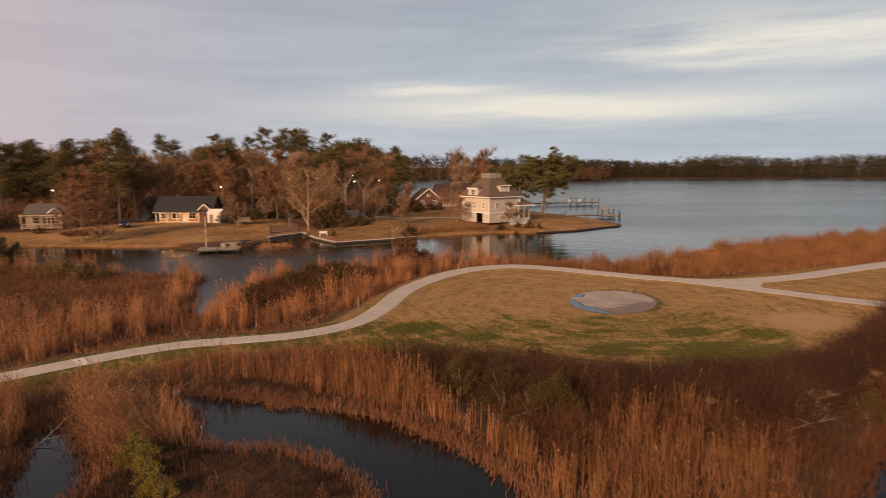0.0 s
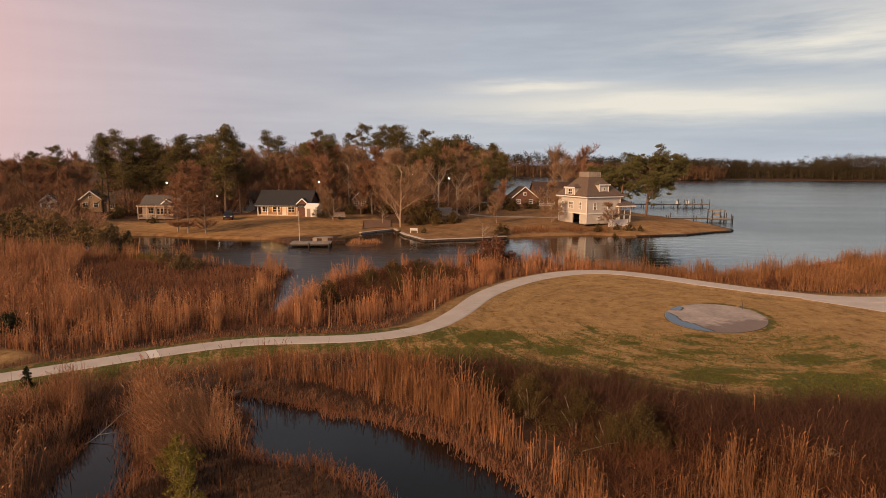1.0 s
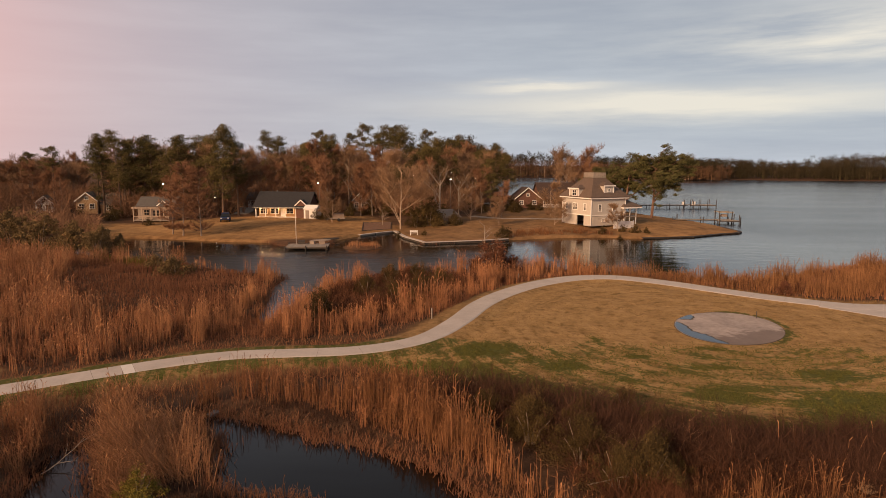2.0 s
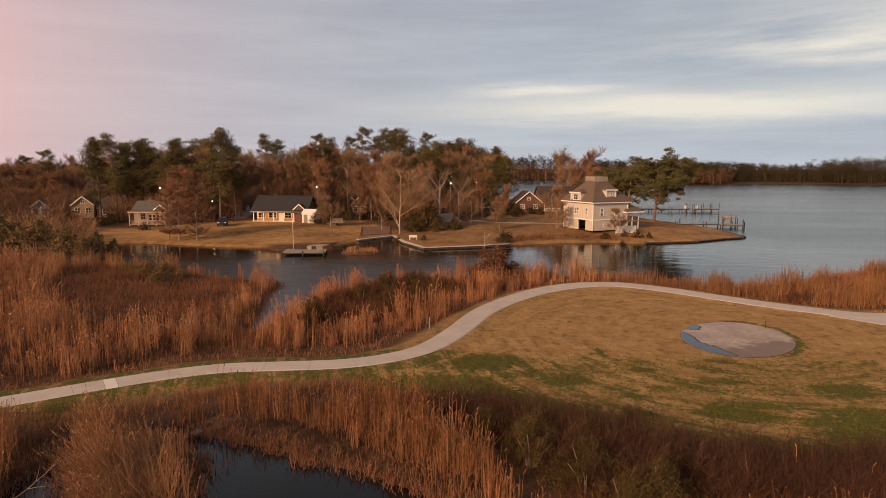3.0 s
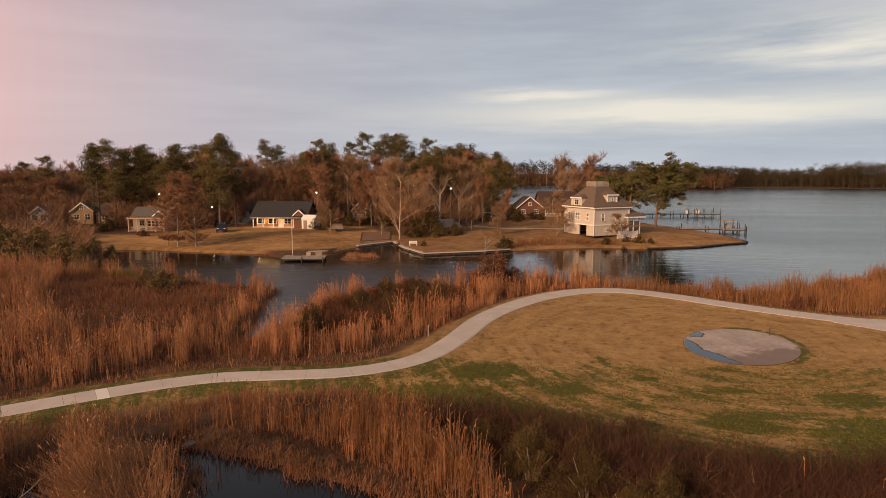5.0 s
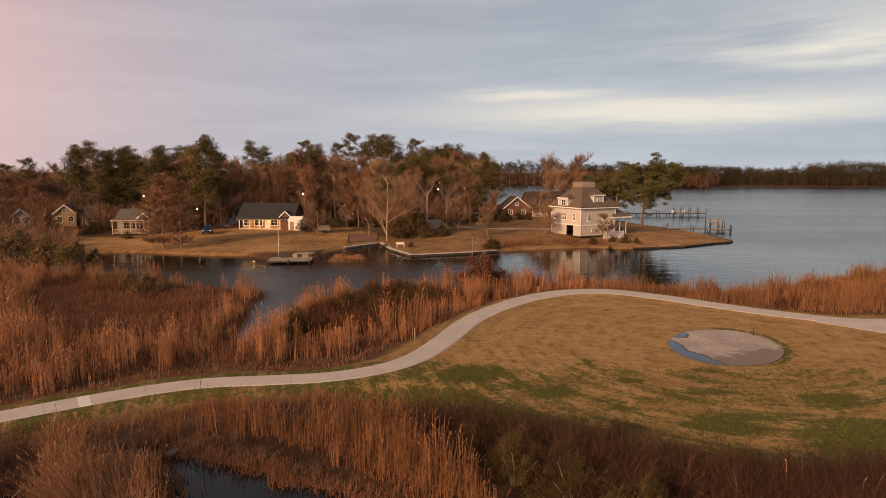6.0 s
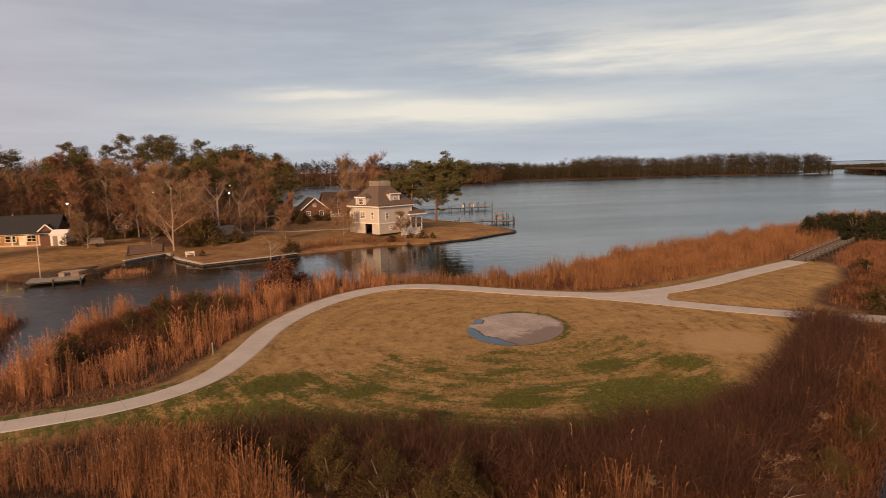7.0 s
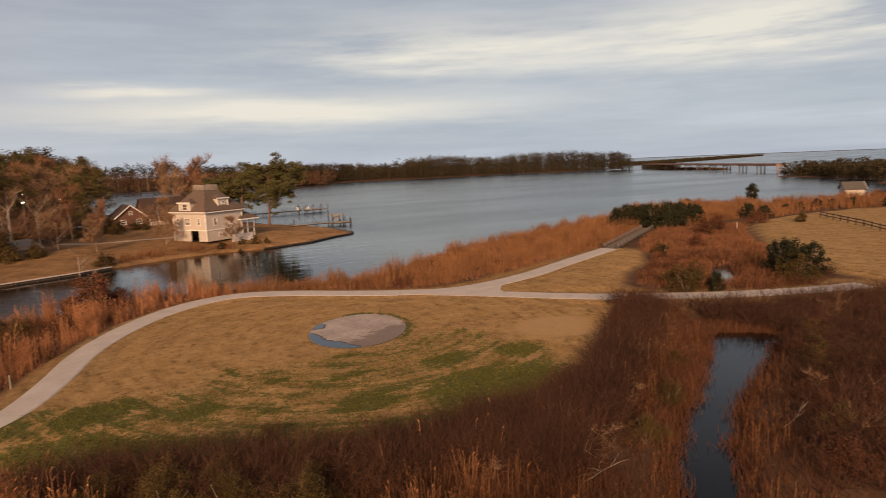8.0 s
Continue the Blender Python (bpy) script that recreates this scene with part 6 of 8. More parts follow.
FAR_LABEL = "distant brown and dark green winter woods on the far shore"
far_woods("far_woods", [((12, 240), (18, 300), 30), ((18, 300), (38, 472), 40), ((38, 473), (100, 473), 60)], 25.0, 61, FAR_LABEL, 4.0, 0.8, FAR_RUSSET, (0.08, 0.76))
far_woods("far_woods", [((12, 244), (18, 304), 30), ((18, 304), (38, 476), 40), ((38, 478), (100, 478), 60)], 28.5, 71, FAR_LABEL, 1.5, 0.8, FAR_DARK, (0.60, 0.92), 0.10)
far_trunks([((11, 250), (17, 300)), ((17, 300), (36, 466)), ((38, 475), (100, 475))], 20.0, 72, 0.30)
far_woods("far_woods", [((100, 473), (150, 433), 60), ((150, 433), (182, 411), 50)], 19.0, 67, FAR_LABEL, 5.0, 0.8, FAR_RUSSET, (0.08, 0.74))
far_woods("far_woods", [((100, 477), (150, 437), 60), ((150, 437), (182, 415), 50)], 22.0, 73, FAR_LABEL, 2.2, 0.8, FAR_DARK, (0.58, 0.90), 0.11)
far_trunks([((100, 475), (150, 435)), ((150, 435), (180, 413))], 13.0, 74, 0.22)
far_woods("far_woods", [((190, 448), (225, 458), 50), ((225, 458), (285, 433), 60)], 20.0, 62, FAR_LABEL, 6.5, 0.8, FAR_DARK)
far_woods("far_woods", [((285, 433), (350, 433), 50), ((350, 433), (402, 408), 50)], 24.0, 65, FAR_LABEL, 6.5, 0.8, FAR_DARK)
far_woods("far_woods", [((402, 408), (434, 374), 40), ((434, 374), (433, 358), 20)], 24.0, 66, FAR_LABEL, 6.5, 0.8, FAR_DARK)
far_woods("far_woods", [((282, 142), (266, 119), 30), ((266, 119), (241, 95), 34), ((241, 95), (224, 81), 34)], 9.0, 63, FAR_LABEL, 4.0, 0.7, FAR_DARK)
far_woods("far_islet", [((447, 342), (424, 302), 10)], 6.0, 68, "low wooded islet before the bridge", 3.0, 0.6, FAR_DARK)
far_woods("far_islet", [((424, 302), (384, 234), 6)], 2.2, 69, "low reedy shoal before the bridge", 3.0, 0.5)
far_woods("far_woods", [((700, 505), (1500, 805), 60)], 6.0, 64, FAR_LABEL, 1.6, 1.3, FAR_DARK)

# ---- buildings ----
SHINGLE_RUST = material("red_brown_shingle", (0.058, 0.036, 0.029), 0.95, spread=0.25, scale=2.5, bump=0.3, bump_scale=10)


def roof_gable(w, d, rise, over, thick=0.18, along="x"):
    """Gable roof slabs over a plan w by d whose corner is the origin, eaves at z = 0."""
    sh = Shape()
    a, b = (w, d) if along == "x" else (d, w)
    half = b / 2 + over
    drop = rise * over / (b / 2)
    for s in (-1, 1):
        y0, y1 = b / 2 + s * half, b / 2
        pts = [(-over, y0, -drop), (a + over, y0, -drop), (a + over, y1, rise), (-over, y1, rise)]
        top = [(x, y, z + thick) for x, y, z in pts]
        if along != "x":
            pts, top = [(y, x, z) for x, y, z in pts], [(y, x, z) for x, y, z in top]
        n = len(sh.v)
        sh.v += pts + top
        sh.f += [(n, n + 1, n + 2, n + 3), (n + 4, n + 7, n + 6, n + 5), (n, n + 4, n + 5, n + 1), (n + 1, n + 5, n + 6, n + 2), (n + 2, n + 6, n + 7, n + 3), (n + 3, n + 7, n + 4, n)]
    return sh


def gable_ends(thing, mat, w, d, rise, at, along="x", thick=0.12, label=""):
    """The two triangular wall ends under a gable roof."""
    a, b = (w, d) if along == "x" else (d, w)
    for x in (0.0, a - thick):
        sh = Shape()
        tri = [(x, 0, 0), (x, b, 0), (x, b / 2, rise)]
        tri2 = [(x + thick, p[1], p[2]) for p in tri]
        if along != "x":
            tri, tri2 = [(q[1], q[0], q[2]) for q in tri], [(q[1], q[0], q[2]) for q in tri2]
        sh.v = tri + tri2
        sh.f = [(0, 1, 2), (3, 5, 4), (0, 3, 4, 1), (1, 4, 5, 2), (2, 5, 3, 0)]
        part("gable", sh, mat, thing, label).location = at


def roof_hip(x0, x1, y0, y1, z, top, z_top):
    """Hip roof from an eaves rectangle to a flat top rectangle (x0, x1, y0, y1)."""
    sh = Shape()
    lo = [(x0, y0, z), (x1, y0, z), (x1, y1, z), (x0, y1, z)]
    edge = [(x, y, z + 0.16) for x, y, z in lo]
    a, b, c, d = top
    hi = [(a, c, z_top), (b, c, z_top), (b, d, z_top), (a, d, z_top)]
    sh.v = lo + edge + hi
    sh.f = [(3, 2, 1, 0), (8, 9, 10, 11)]
    for i in range(4):
        j = (i + 1) % 4
        sh.f += [(i, j, 4 + j, 4 + i), (4 + i, 4 + j, 8 + j, 8 + i)]
    return sh


def window(thing, m, u, v, w, h, bars=1, trim=None, name="window"):
    """A framed window proud of a wall whose outside is m's -y side: frame, sill and pane."""
    fr = Shape()
    t = 0.10
    for cx, cz, sx, sz in ((u - w / 2, v, t, h + t), (u + w / 2, v, t, h + t), (u, v + h / 2, w + t, t), (u, v, w, 0.06)):
        fr.box(cx, -0.03, cz, sx, 0.12, sz, m)
    for k in range(1, bars):
        fr.box(u - w / 2 + w * k / bars, -0.028, v, 0.05, 0.10, h, m)
    f = part(name, fr, trim or WHITE, thing)
    sill = Shape()
    sill.box(u, -0.06, v - h / 2, w + 0.24, 0.20, 0.09, m)
    part("sill", sill, trim or WHITE, f)
    pane = Shape()
    pane.box(u, -0.008, v, w, 0.03, h, m)
    part("pane", pane, DARK_GLASS, f, "dark window glass")
    return f


def box_part(name, thing, mat, cx, cy, cz, sx, sy, sz, label=""):
    sh = Shape()
    sh.box(cx, cy, cz, sx, sy, sz)
    return part(name, sh, mat, thing, label)


def lap_siding(w, h, m, step=0.24):
    """Horizontal boards, each tilted out at its foot."""
    sh = Shape()
    z = 0.0
    while z < h - 0.02:
        t = min(step, h - z)
        n = len(sh.v)
        for x in (0, w):
            for y, zz in ((-0.035, z), (-0.008, z + t), (0.02, z + t), (0.02, z)):
                sh.v.append(tuple(m @ Vector((x, y, zz))))
        sh.f += [(n, n + 4, n + 5, n + 1), (n, n + 3, n + 7, n + 4), (n + 1, n + 5, n + 6, n + 2), (n, n + 1, n + 2, n + 3), (n + 4, n + 7, n + 6, n + 5)]
        z += t
    return sh


FRONT = Matrix()


def build_lake_house():
    """Cream two-storey house on the point: hip roof with dormers and a railed roof deck, porch and open garage."""
    w, d, h = 9.0, 9.4, 5.8
    thing = empty("house", pose(30.8, 124.4, 1.35, 0, 0, 26), "cream clapboard house with brown hip roof and dormers on the point", "house")
    core = Shape()
    # walls with the garage opening left free on the side towards -x
    core.box(w / 2, d / 2, 4.0, w, d, 3.6)
    core.box(w / 2, 0.12, 1.1, w, 0.24, 2.2)
    core.box(w - 0.12, d / 2, 1.1, 0.24, d, 2.2)
    core.box(w / 2, d - 0.12, 1.1, w, 0.24, 2.2)
    core.box(0.12, 1.15, 1.1, 0.24, 2.3, 2.2)
    core.box(0.12, 7.0, 1.1, 0.24, 4.8, 2.2)
    wall = part("wall", core, SIDING, thing)
    part("cladding", lap_siding(w, 3.6, Matrix.Translation((0, 0, 2.2))), SIDING, wall)
    part("cladding", lap_siding(d, 3.6, Matrix.Translation((0, d, 2.2)) @ Matrix.Rotation(radians(-90), 4, "Z")), SIDING, wall)
    band = Shape()
    band.box(w / 2, -0.06, 2.2, w + 0.2, 0.14, 0.2)
    band.box(-0.06, d / 2, 2.2, 0.14, d + 0.2, 0.2)
    part("trim", band, WHITE, thing)
    eave = Shape()
    eave.box(w / 2, d / 2, h - 0.10, w + 1.1, d + 1.1, 0.22)
    part("eaves", eave, WHITE, thing)
    roof = part("roof", roof_hip(-0.6, w + 0.6, -0.6, d + 0.6, h + 0.02, (2.9, 6.1, 3.2, 6.2), h + 4.0), SHINGLE, thing)
    deck = Shape()
    for x in np.linspace(2.9, 6.1, 7):
        for y in (3.2, 6.2):
            deck.box(x, y, h + 4.55, 0.12, 0.12, 1.1)
    for z in np.linspace(0.15, 1.05, 6):
        for y in (3.2, 6.2):
            deck.box(4.5, y, h + 4.0 + z, 3.3, 0.06, 0.11)
        for x in (2.9, 6.1):
            deck.box(x, 4.7, h + 4.0 + z, 0.06, 3.0, 0.11)
    part("roof_deck_railing", deck, TIMBER, roof, "weathered brown slatted railing")
    # dormers
    for m, at in ((Matrix.Translation((w * 0.52, 0.25, h + 0.70)), "front"), (Matrix.Translation((-0.48, d * 0.54, h + 0.06)) @ Matrix.Rotation(radians(-90), 4, "Z"), "side")):
        dm = Shape()
        wide = 1.3 if at == "front" else 1.6
        dm.box(0, 1.2, 0.85, 2 * wide, 2.4, 1.7, m)
        dormer = part("dormer", dm, SIDING, thing)
        cap = Shape()
        e = wide + 0.22
        for x, y, z in ((-e, -0.22, 1.7), (e, -0.22, 1.7), (e, 3.2, 1.7), (-e, 3.2, 1.7), (-e, -0.22, 1.84), (e, -0.22, 1.84), (e, 3.2, 1.84), (-e, 3.2, 1.84), (0, 1.1, 2.5), (0, 3.2, 2.5)):
            cap.v.append(tuple(m @ Vector((x, y, z))))
        cap.f = [(3, 2, 1, 0), (0, 1, 5, 4), (1, 2, 6, 5), (3, 0, 4, 7), (4, 5, 8), (5, 6, 9, 8), (7, 4, 8, 9), (2, 3, 7, 9, 6)]
        part("dormer_roof", cap, SHINGLE, dormer)
        tr = Shape()
        tr.box(0, -0.26, 1.74, 2 * e + 0.06, 0.10, 0.24, m)
        for k in (-1, 1):
            tr.box(k * (wide - 0.06), -0.02, 0.85, 0.15, 0.10, 1.6, m)
        part("dormer_trim", tr, WHITE, dormer)
        window(thing, m, 0.0 if at == "front" else 0.1, 0.85, 0.55 if at == "front" else 1.3, 0.55 if at == "front" else 1.15, 1 if at == "front" else 2)
    for u, ww in ((2.2, 0.8), (6.0, 0.8)):
        window(thing, FRONT, u, 3.75, ww, 1.45)
    m = Matrix.Translation((0, d, 0)) @ Matrix.Rotation(radians(-90), 4, "Z")
    for u, ww, bars in ((1.4, 0.8, 1), (4.2, 1.5, 2), (7.4, 0.8, 1)):
        window(thing, m, u, 3.85, ww, 1.45, bars)
    # near-black floor colour stands in for the shade inside the open garage
    box_part("garage_floor", thing, DARK_GAP, w / 2, d / 2, 0.02, w - 0.5, d - 0.5, 0.04)
    for x, y in ((-0.03, -0.03), (w + 0.03, -0.03), (-0.03, d + 0.03)):
        box_part("corner_board", thing, WHITE, x, y, 2.85, 0.16, 0.16, 5.5)
    for u, ww, hh in ((7.6, 1.0, 1.2), (3.2, 0.7, 0.7)):
        window(thing, Matrix.Translation((0, -0.06, 0)), u, 1.2, ww, hh, 2)
    lattice = Shape()
    for k in range(26):
        lattice.box(0.5 + k * 0.32, -0.03, 1.0, 0.29, 0.05, 1.9)
    part("skirting", lattice, SIDING, thing, "cream board skirting round the ground floor")
    # side porch
    box_part("porch_deck", thing, TIMBER, 10.3, 1.6, 1.75, 3.6, 3.6, 0.18)
    for x, y in ((8.7, -0.1), (12.0, -0.1), (12.0, 3.3), (10.3, -0.1)):
        box_part("porch_post", thing, WHITE, x, y, 1.85, 0.16, 0.16, 3.7)
    rail = Shape()
    rail.box(10.35, -0.12, 2.7, 3.4, 0.08, 0.1)
    for k in range(14):
        rail.box(8.8 + k * 0.24, -0.12, 2.25, 0.05, 0.05, 0.9)
    part("porch_railing", rail, TIMBER_DARK, thing)
    part("porch_roof", roof_hip(7.9, 12.9, -0.9, 4.1, 3.70, (9.4, 10.9, 1.2, 1.9), 5.1), SHINGLE, thing)
    fascia = Shape()
    fascia.box(10.4, -0.88, 3.62, 5.0, 0.10, 0.26)
    fascia.box(7.92, 1.6, 3.62, 0.10, 4.9, 0.26)
    part("porch_fascia", fascia, WHITE, thing)
    fence = empty("fence", pose(35.6, 124.4, height_at(35.6, 124.4), 0, 0, 12), "white board fence panel beside the house", "fence")
    for k in range(13):
        box_part("board", fence, WHITE, 0.17 + k * 0.34, 0, 0.82, 0.31, 0.05, 1.5)
    for x in (0, 2.2, 4.4):
        box_part("post", fence, WHITE, x, 0.07, 0.85, 0.13, 0.13, 1.7)
    for z in (0.3, 1.35):
        box_part("rail", fence, WHITE, 2.2, 0.06, z, 4.4, 0.05, 0.12)


build_lake_house()


def build_ranch_house():
    """Long brick ranch house: charcoal roof, front porch on posts, brick gable and lit porch lamp."""
    w, d, h = 12.2, 9.0, 2.5
    X, Y = -32.6 * PLAN, 107.6 * PLAN
    thing = empty("house", pose(X, Y, height_at(X, Y) - 0.05, 0, 0, -5), "low brick ranch house with charcoal roof and lit front porch", "house")
    box_part("wall", thing, TAN_WALL, w / 2, d / 2 + 1.6, h / 2, w, d - 1.6, h)
    box_part("wall", thing, BRICK, w - 1.3, d / 2, h / 2 + 0.002, 2.6, d, h)
    gable_ends(thing, BRICK, w, d, 3.1, (0, 0, h))
    r = part("roof", roof_gable(w, d, 3.1, 0.5), SHINGLE_DARK, thing)
    r.location = (0, 0, h)
    # a small front gable over the entrance end
    gable_ends(thing, BRICK, 2.6, 3.0, 1.2, (w - 2.7, -0.2, h + 0.25), "y", label="brick front gable with white trim")
    gr = part("roof", roof_gable(2.6, 3.6, 1.2, 0.25, 0.14, "y"), SHINGLE_DARK, thing)
    gr.location = (w - 2.7, -0.1, h + 0.27)
    tr = Shape()
    for s in (-1, 1):
        m = Matrix.Translation((w - 1.4 + s * 0.72, -0.45, h + 0.92)) @ Matrix.Rotation(s * math.atan2(1.2, 1.3), 4, "Y")
        tr.box(0, 0, 0, 1.95, 0.08, 0.2, m)
    part("trim", tr, WHITE, thing)
    box_part("porch_floor", thing, CONCRETE, 4.8, 0.75, 0.08, 9.6, 1.7, 0.16)
    for x in (0.15, 2.4, 4.8, 7.1, 9.4):
        box_part("porch_post", thing, WHITE, x, 0.02, h / 2, 0.15, 0.15, h)
    box_part("fascia", thing, WHITE, w / 2, -0.44, h - 0.24, w + 0.8, 0.10, 0.24)
    m = Matrix.Translation((0, 1.6, 0))
    for u, ww in ((1.4, 1.6), (4.0, 1.8), (7.6, 1.6)):
        window(thing, m, u, 1.4, ww, 1.2, 2)
    door = box_part("door", thing, WHITE, 5.9, 1.56, 1.05, 0.95, 0.08, 2.1)
    sh = Shape()
    sh.tube([(0, 0, 0), (0, 0, 0.06)], [0.03, 0.03], 6)
    k = part("handle", sh, STEEL, door)
    k.matrix_basis = pose(6.25, 1.50, 1.0)
    for x in (0.7, 2.7, 4.9, 6.6, 8.8):
        s = Shape()
        s.tube([(x, 1.45, 2.05), (x, 1.45, 2.13), (x, 1.45, 2.27)], [0.05, 0.10, 0.06], 8)
        part("porch_lamp", s, PORCH_GLOW, thing, "glowing warm porch lamp")
    s = Shape()
    s.tube([(3.4, d / 2 + 1.0, h + 2.4), (3.4, d / 2 + 1.0, h + 3.5)], [0.16, 0.14], 8)
    part("vent_pipe", s, STEEL, thing)
    shed = empty("shed", pose(X + 11.6, Y - 2.4, height_at(X + 11.6, Y - 2.4) - 0.04, 0, 0, -18), "small white garden shed beside the ranch house", "shed")
    box_part("wall", shed, WHITE, 1.5, 1.3, 1.1, 3.0, 2.6, 2.2)
    gable_ends(shed, WHITE, 3.0, 2.6, 0.8, (0, 0, 2.2))
    rr = part("roof", roof_gable(3.0, 2.6, 0.8, 0.15, 0.08), WHITE, shed)
    rr.location = (0, 0, 2.2)
    box_part("door", shed, GREY_WALL, 0.9, -0.03, 0.95, 0.9, 0.06, 1.9)


build_ranch_house()


def frame_porch(thing, w, roof):
    """Open timber frame along a front, a glazed room at one end and a small gable in the roof over it."""
    for k in range(5):
        box_part("porch_post", thing, TRIM_TAN, 0.1 + (w - 0.2) * k / 4, -2.6, 1.4, 0.17, 0.17, 2.8)
    beam = Shape()
    beam.box(w / 2, -2.6, 2.86, w + 0.5, 0.14, 0.26)
    beam.box(w / 2, -0.1, 2.86, w + 0.5, 0.14, 0.26)
    for k in range(12):
        beam.box(0.1 + (w - 0.2) * k / 11, -1.3, 3.05, 0.09, 3.2, 0.14)
    part("porch_frame", beam, TRIM_TAN, thing, "weathered tan pergola beams")
    box_part("porch_floor", thing, TIMBER, w / 2, -1.35, 0.22, w, 2.7, 0.14)
    rail = Shape()
    rail.box(w / 2, -2.6, 1.05, w, 0.06, 0.09)
    for k in range(int(w / 0.24)):
        rail.box(0.15 + k * 0.24, -2.6, 0.68, 0.05, 0.05, 0.75)
    part("porch_railing", rail, TRIM_TAN, thing)
    x0 = w * 0.52
    box_part("sunroom", thing, GREY_WALL, x0 + w * 0.22, -1.25, 1.4, w * 0.42, 2.2, 2.6)
    for k in range(4):
        window(thing, Matrix.Translation((0, -2.36, 0)), x0 + w * (0.06 + 0.105 * k), 1.75, w * 0.085, 1.25, 1, TRIM_TAN)
    gable = Shape()
    gable.v = [(x0 + 0.4, -0.5, 3.15), (x0 + w * 0.40, -0.5, 3.15), (x0 + w * 0.20 + 0.2, -0.5, 4.2), (x0 + 0.4, 1.6, 3.3), (x0 + w * 0.40, 1.6, 3.3), (x0 + w * 0.20 + 0.2, 2.4, 4.2)]
    gable.f = [(0, 1, 2), (0, 2, 5, 3), (1, 4, 5, 2), (0, 3, 4, 1)]
    part("gable", gable, roof, thing)
    fas = Shape()
    run, up = w * 0.20 - 0.2, 1.05
    for s in (-1, 1):
        m = Matrix.Translation((x0 + w * 0.20 + 0.2 + s * run / 2, -0.55, 3.70)) @ Matrix.Rotation(s * math.atan2(up, run), 4, "Y")
        fas.box(0, 0, 0, math.hypot(run, up) + 0.2, 0.08, 0.2, m)
    part("trim", fas, WHITE, thing)


def build_cottage(x, y, turn, w, d, h, rise, wall, roof, label, porch=True, along="x", trim=None):
    X, Y = x * PLAN, y * PLAN
    thing = empty("house", pose(X, Y, height_at(X, Y) - 0.05, 0, 0, turn), label, "house")
    box_part("wall", thing, wall, w / 2, d / 2, h / 2, w, d, h)
    gable_ends(thing, wall, w, d, rise, (0, 0, h), along)
    r = part("roof", roof_gable(w, d, rise, 0.45, 0.16, along), roof, thing)
    r.location = (0, 0, h)
    n = max(2, int(w // 2.6))
    for k in range(n):
        window(thing, FRONT, w * (k + 0.5) / n, h * 0.58, 1.1, 1.2, 2, trim)
    if along != "x":
        window(thing, Matrix.Translation((0, 0, 0)), w / 2, h + rise * 0.35, 0.8, 0.8, 2, trim)
        fas = Shape()
        for s in (-1, 1):
            m = Matrix.Translation((w / 2 + s * (w / 4 + 0.1), -0.48, h + rise / 2 - 0.02)) @ Matrix.Rotation(s * math.atan2(rise, w / 2), 4, "Y")
            fas.box(0, 0, 0, math.hypot(w / 2 + 0.4, rise + 0.2), 0.07, 0.22, m)
        part("trim", fas, WHITE, thing)
    if porch == "frame":
        frame_porch(thing, w, roof)
    elif porch:
        pw = w * 0.8
        box_part("porch_floor", thing, TIMBER, pw / 2, -1.3, 0.25, pw, 2.6, 0.14)
        for k in range(5):
            box_part("porch_post", thing, trim or WHITE, 0.1 + (pw - 0.2) * k / 4, -2.5, 1.35, 0.14, 0.14, 2.4)
        rl = Shape()
        rl.box(pw / 2, -2.5, 1.1, pw, 0.07, 0.1)
        for k in range(int(pw / 0.25)):
            rl.box(0.15 + k * 0.25, -2.5, 0.72, 0.05, 0.05, 0.75)
        part("porch_railing", rl, trim or WHITE, thing)
        rf = Shape()
        rf.v = [(-0.3, -2.9, 2.55), (pw + 0.3, -2.9, 2.55), (pw + 0.3, 0.0, 3.0), (-0.3, 0.0, 3.0), (-0.3, -2.9, 2.7), (pw + 0.3, -2.9, 2.7), (pw + 0.3, 0.0, 3.15), (-0.3, 0.0, 3.15)]
        rf.f = [(3, 2, 1, 0), (4, 5, 6, 7), (0, 1, 5, 4), (1, 2, 6, 5), (2, 3, 7, 6), (3, 0, 4, 7)]
        part("porch_roof", rf, trim and roof or WHITE, thing)
    return thing


build_cottage(-50.2, 101.4, 4, 7.4, 6.5, 2.9, 1.9, GREY_WALL, SHINGLE_GREY, "brown-grey cottage with timber framed porch under pines", "frame", trim=TRIM_TAN)
build_cottage(-67.2, 113.2, 16, 4.6, 7, 3.2, 1.9, TAN_WALL, SHINGLE_GREY, "tan gabled cottage with grey roof in the wood", False, "y")
build_cottage(-63.6, 114.8, 10, 7.5, 5.5, 2.6, 2.2, TAN_WALL, SHINGLE_GREY, "low tan house wing with wide grey roof", False)
build_cottage(-75.2, 114.0, 22, 3.6, 5, 2.6, 1.6, WHITE, SHINGLE_GREY, "small white gabled outbuilding among bare trees", False, "y")
build_cottage(-47.8, 139, -6, 6.5, 7, 3.6, 1.8, WHITE, SHINGLE_GREY, "white gabled house far among the pines", False, "y")
build_cottage(-41.0, 131, -2, 9.0, 6, 2.5, 1.5, WHITE, SHINGLE_GREY, "low white house behind the ranch house", False)
build_cottage(-17.6, 123.6, 8, 3.8, 5, 2.8, 1.9, GREY_WALL, SHINGLE_GREY, "narrow grey gabled house behind the yard", False, "y")
build_cottage(16.4, 134.0, 6, 7.4, 7, 2.7, 3.0, BRICK, SHINGLE_RUST, "brick house with brown roof and white gable trim", False, "y")
build_cottage(22.2, 135.2, 6, 11.0, 10.0, 2.7, 4.2, BRICK, SHINGLE_RUST, "brick house wing with steep brown roof and porch", True, trim=WHITE)
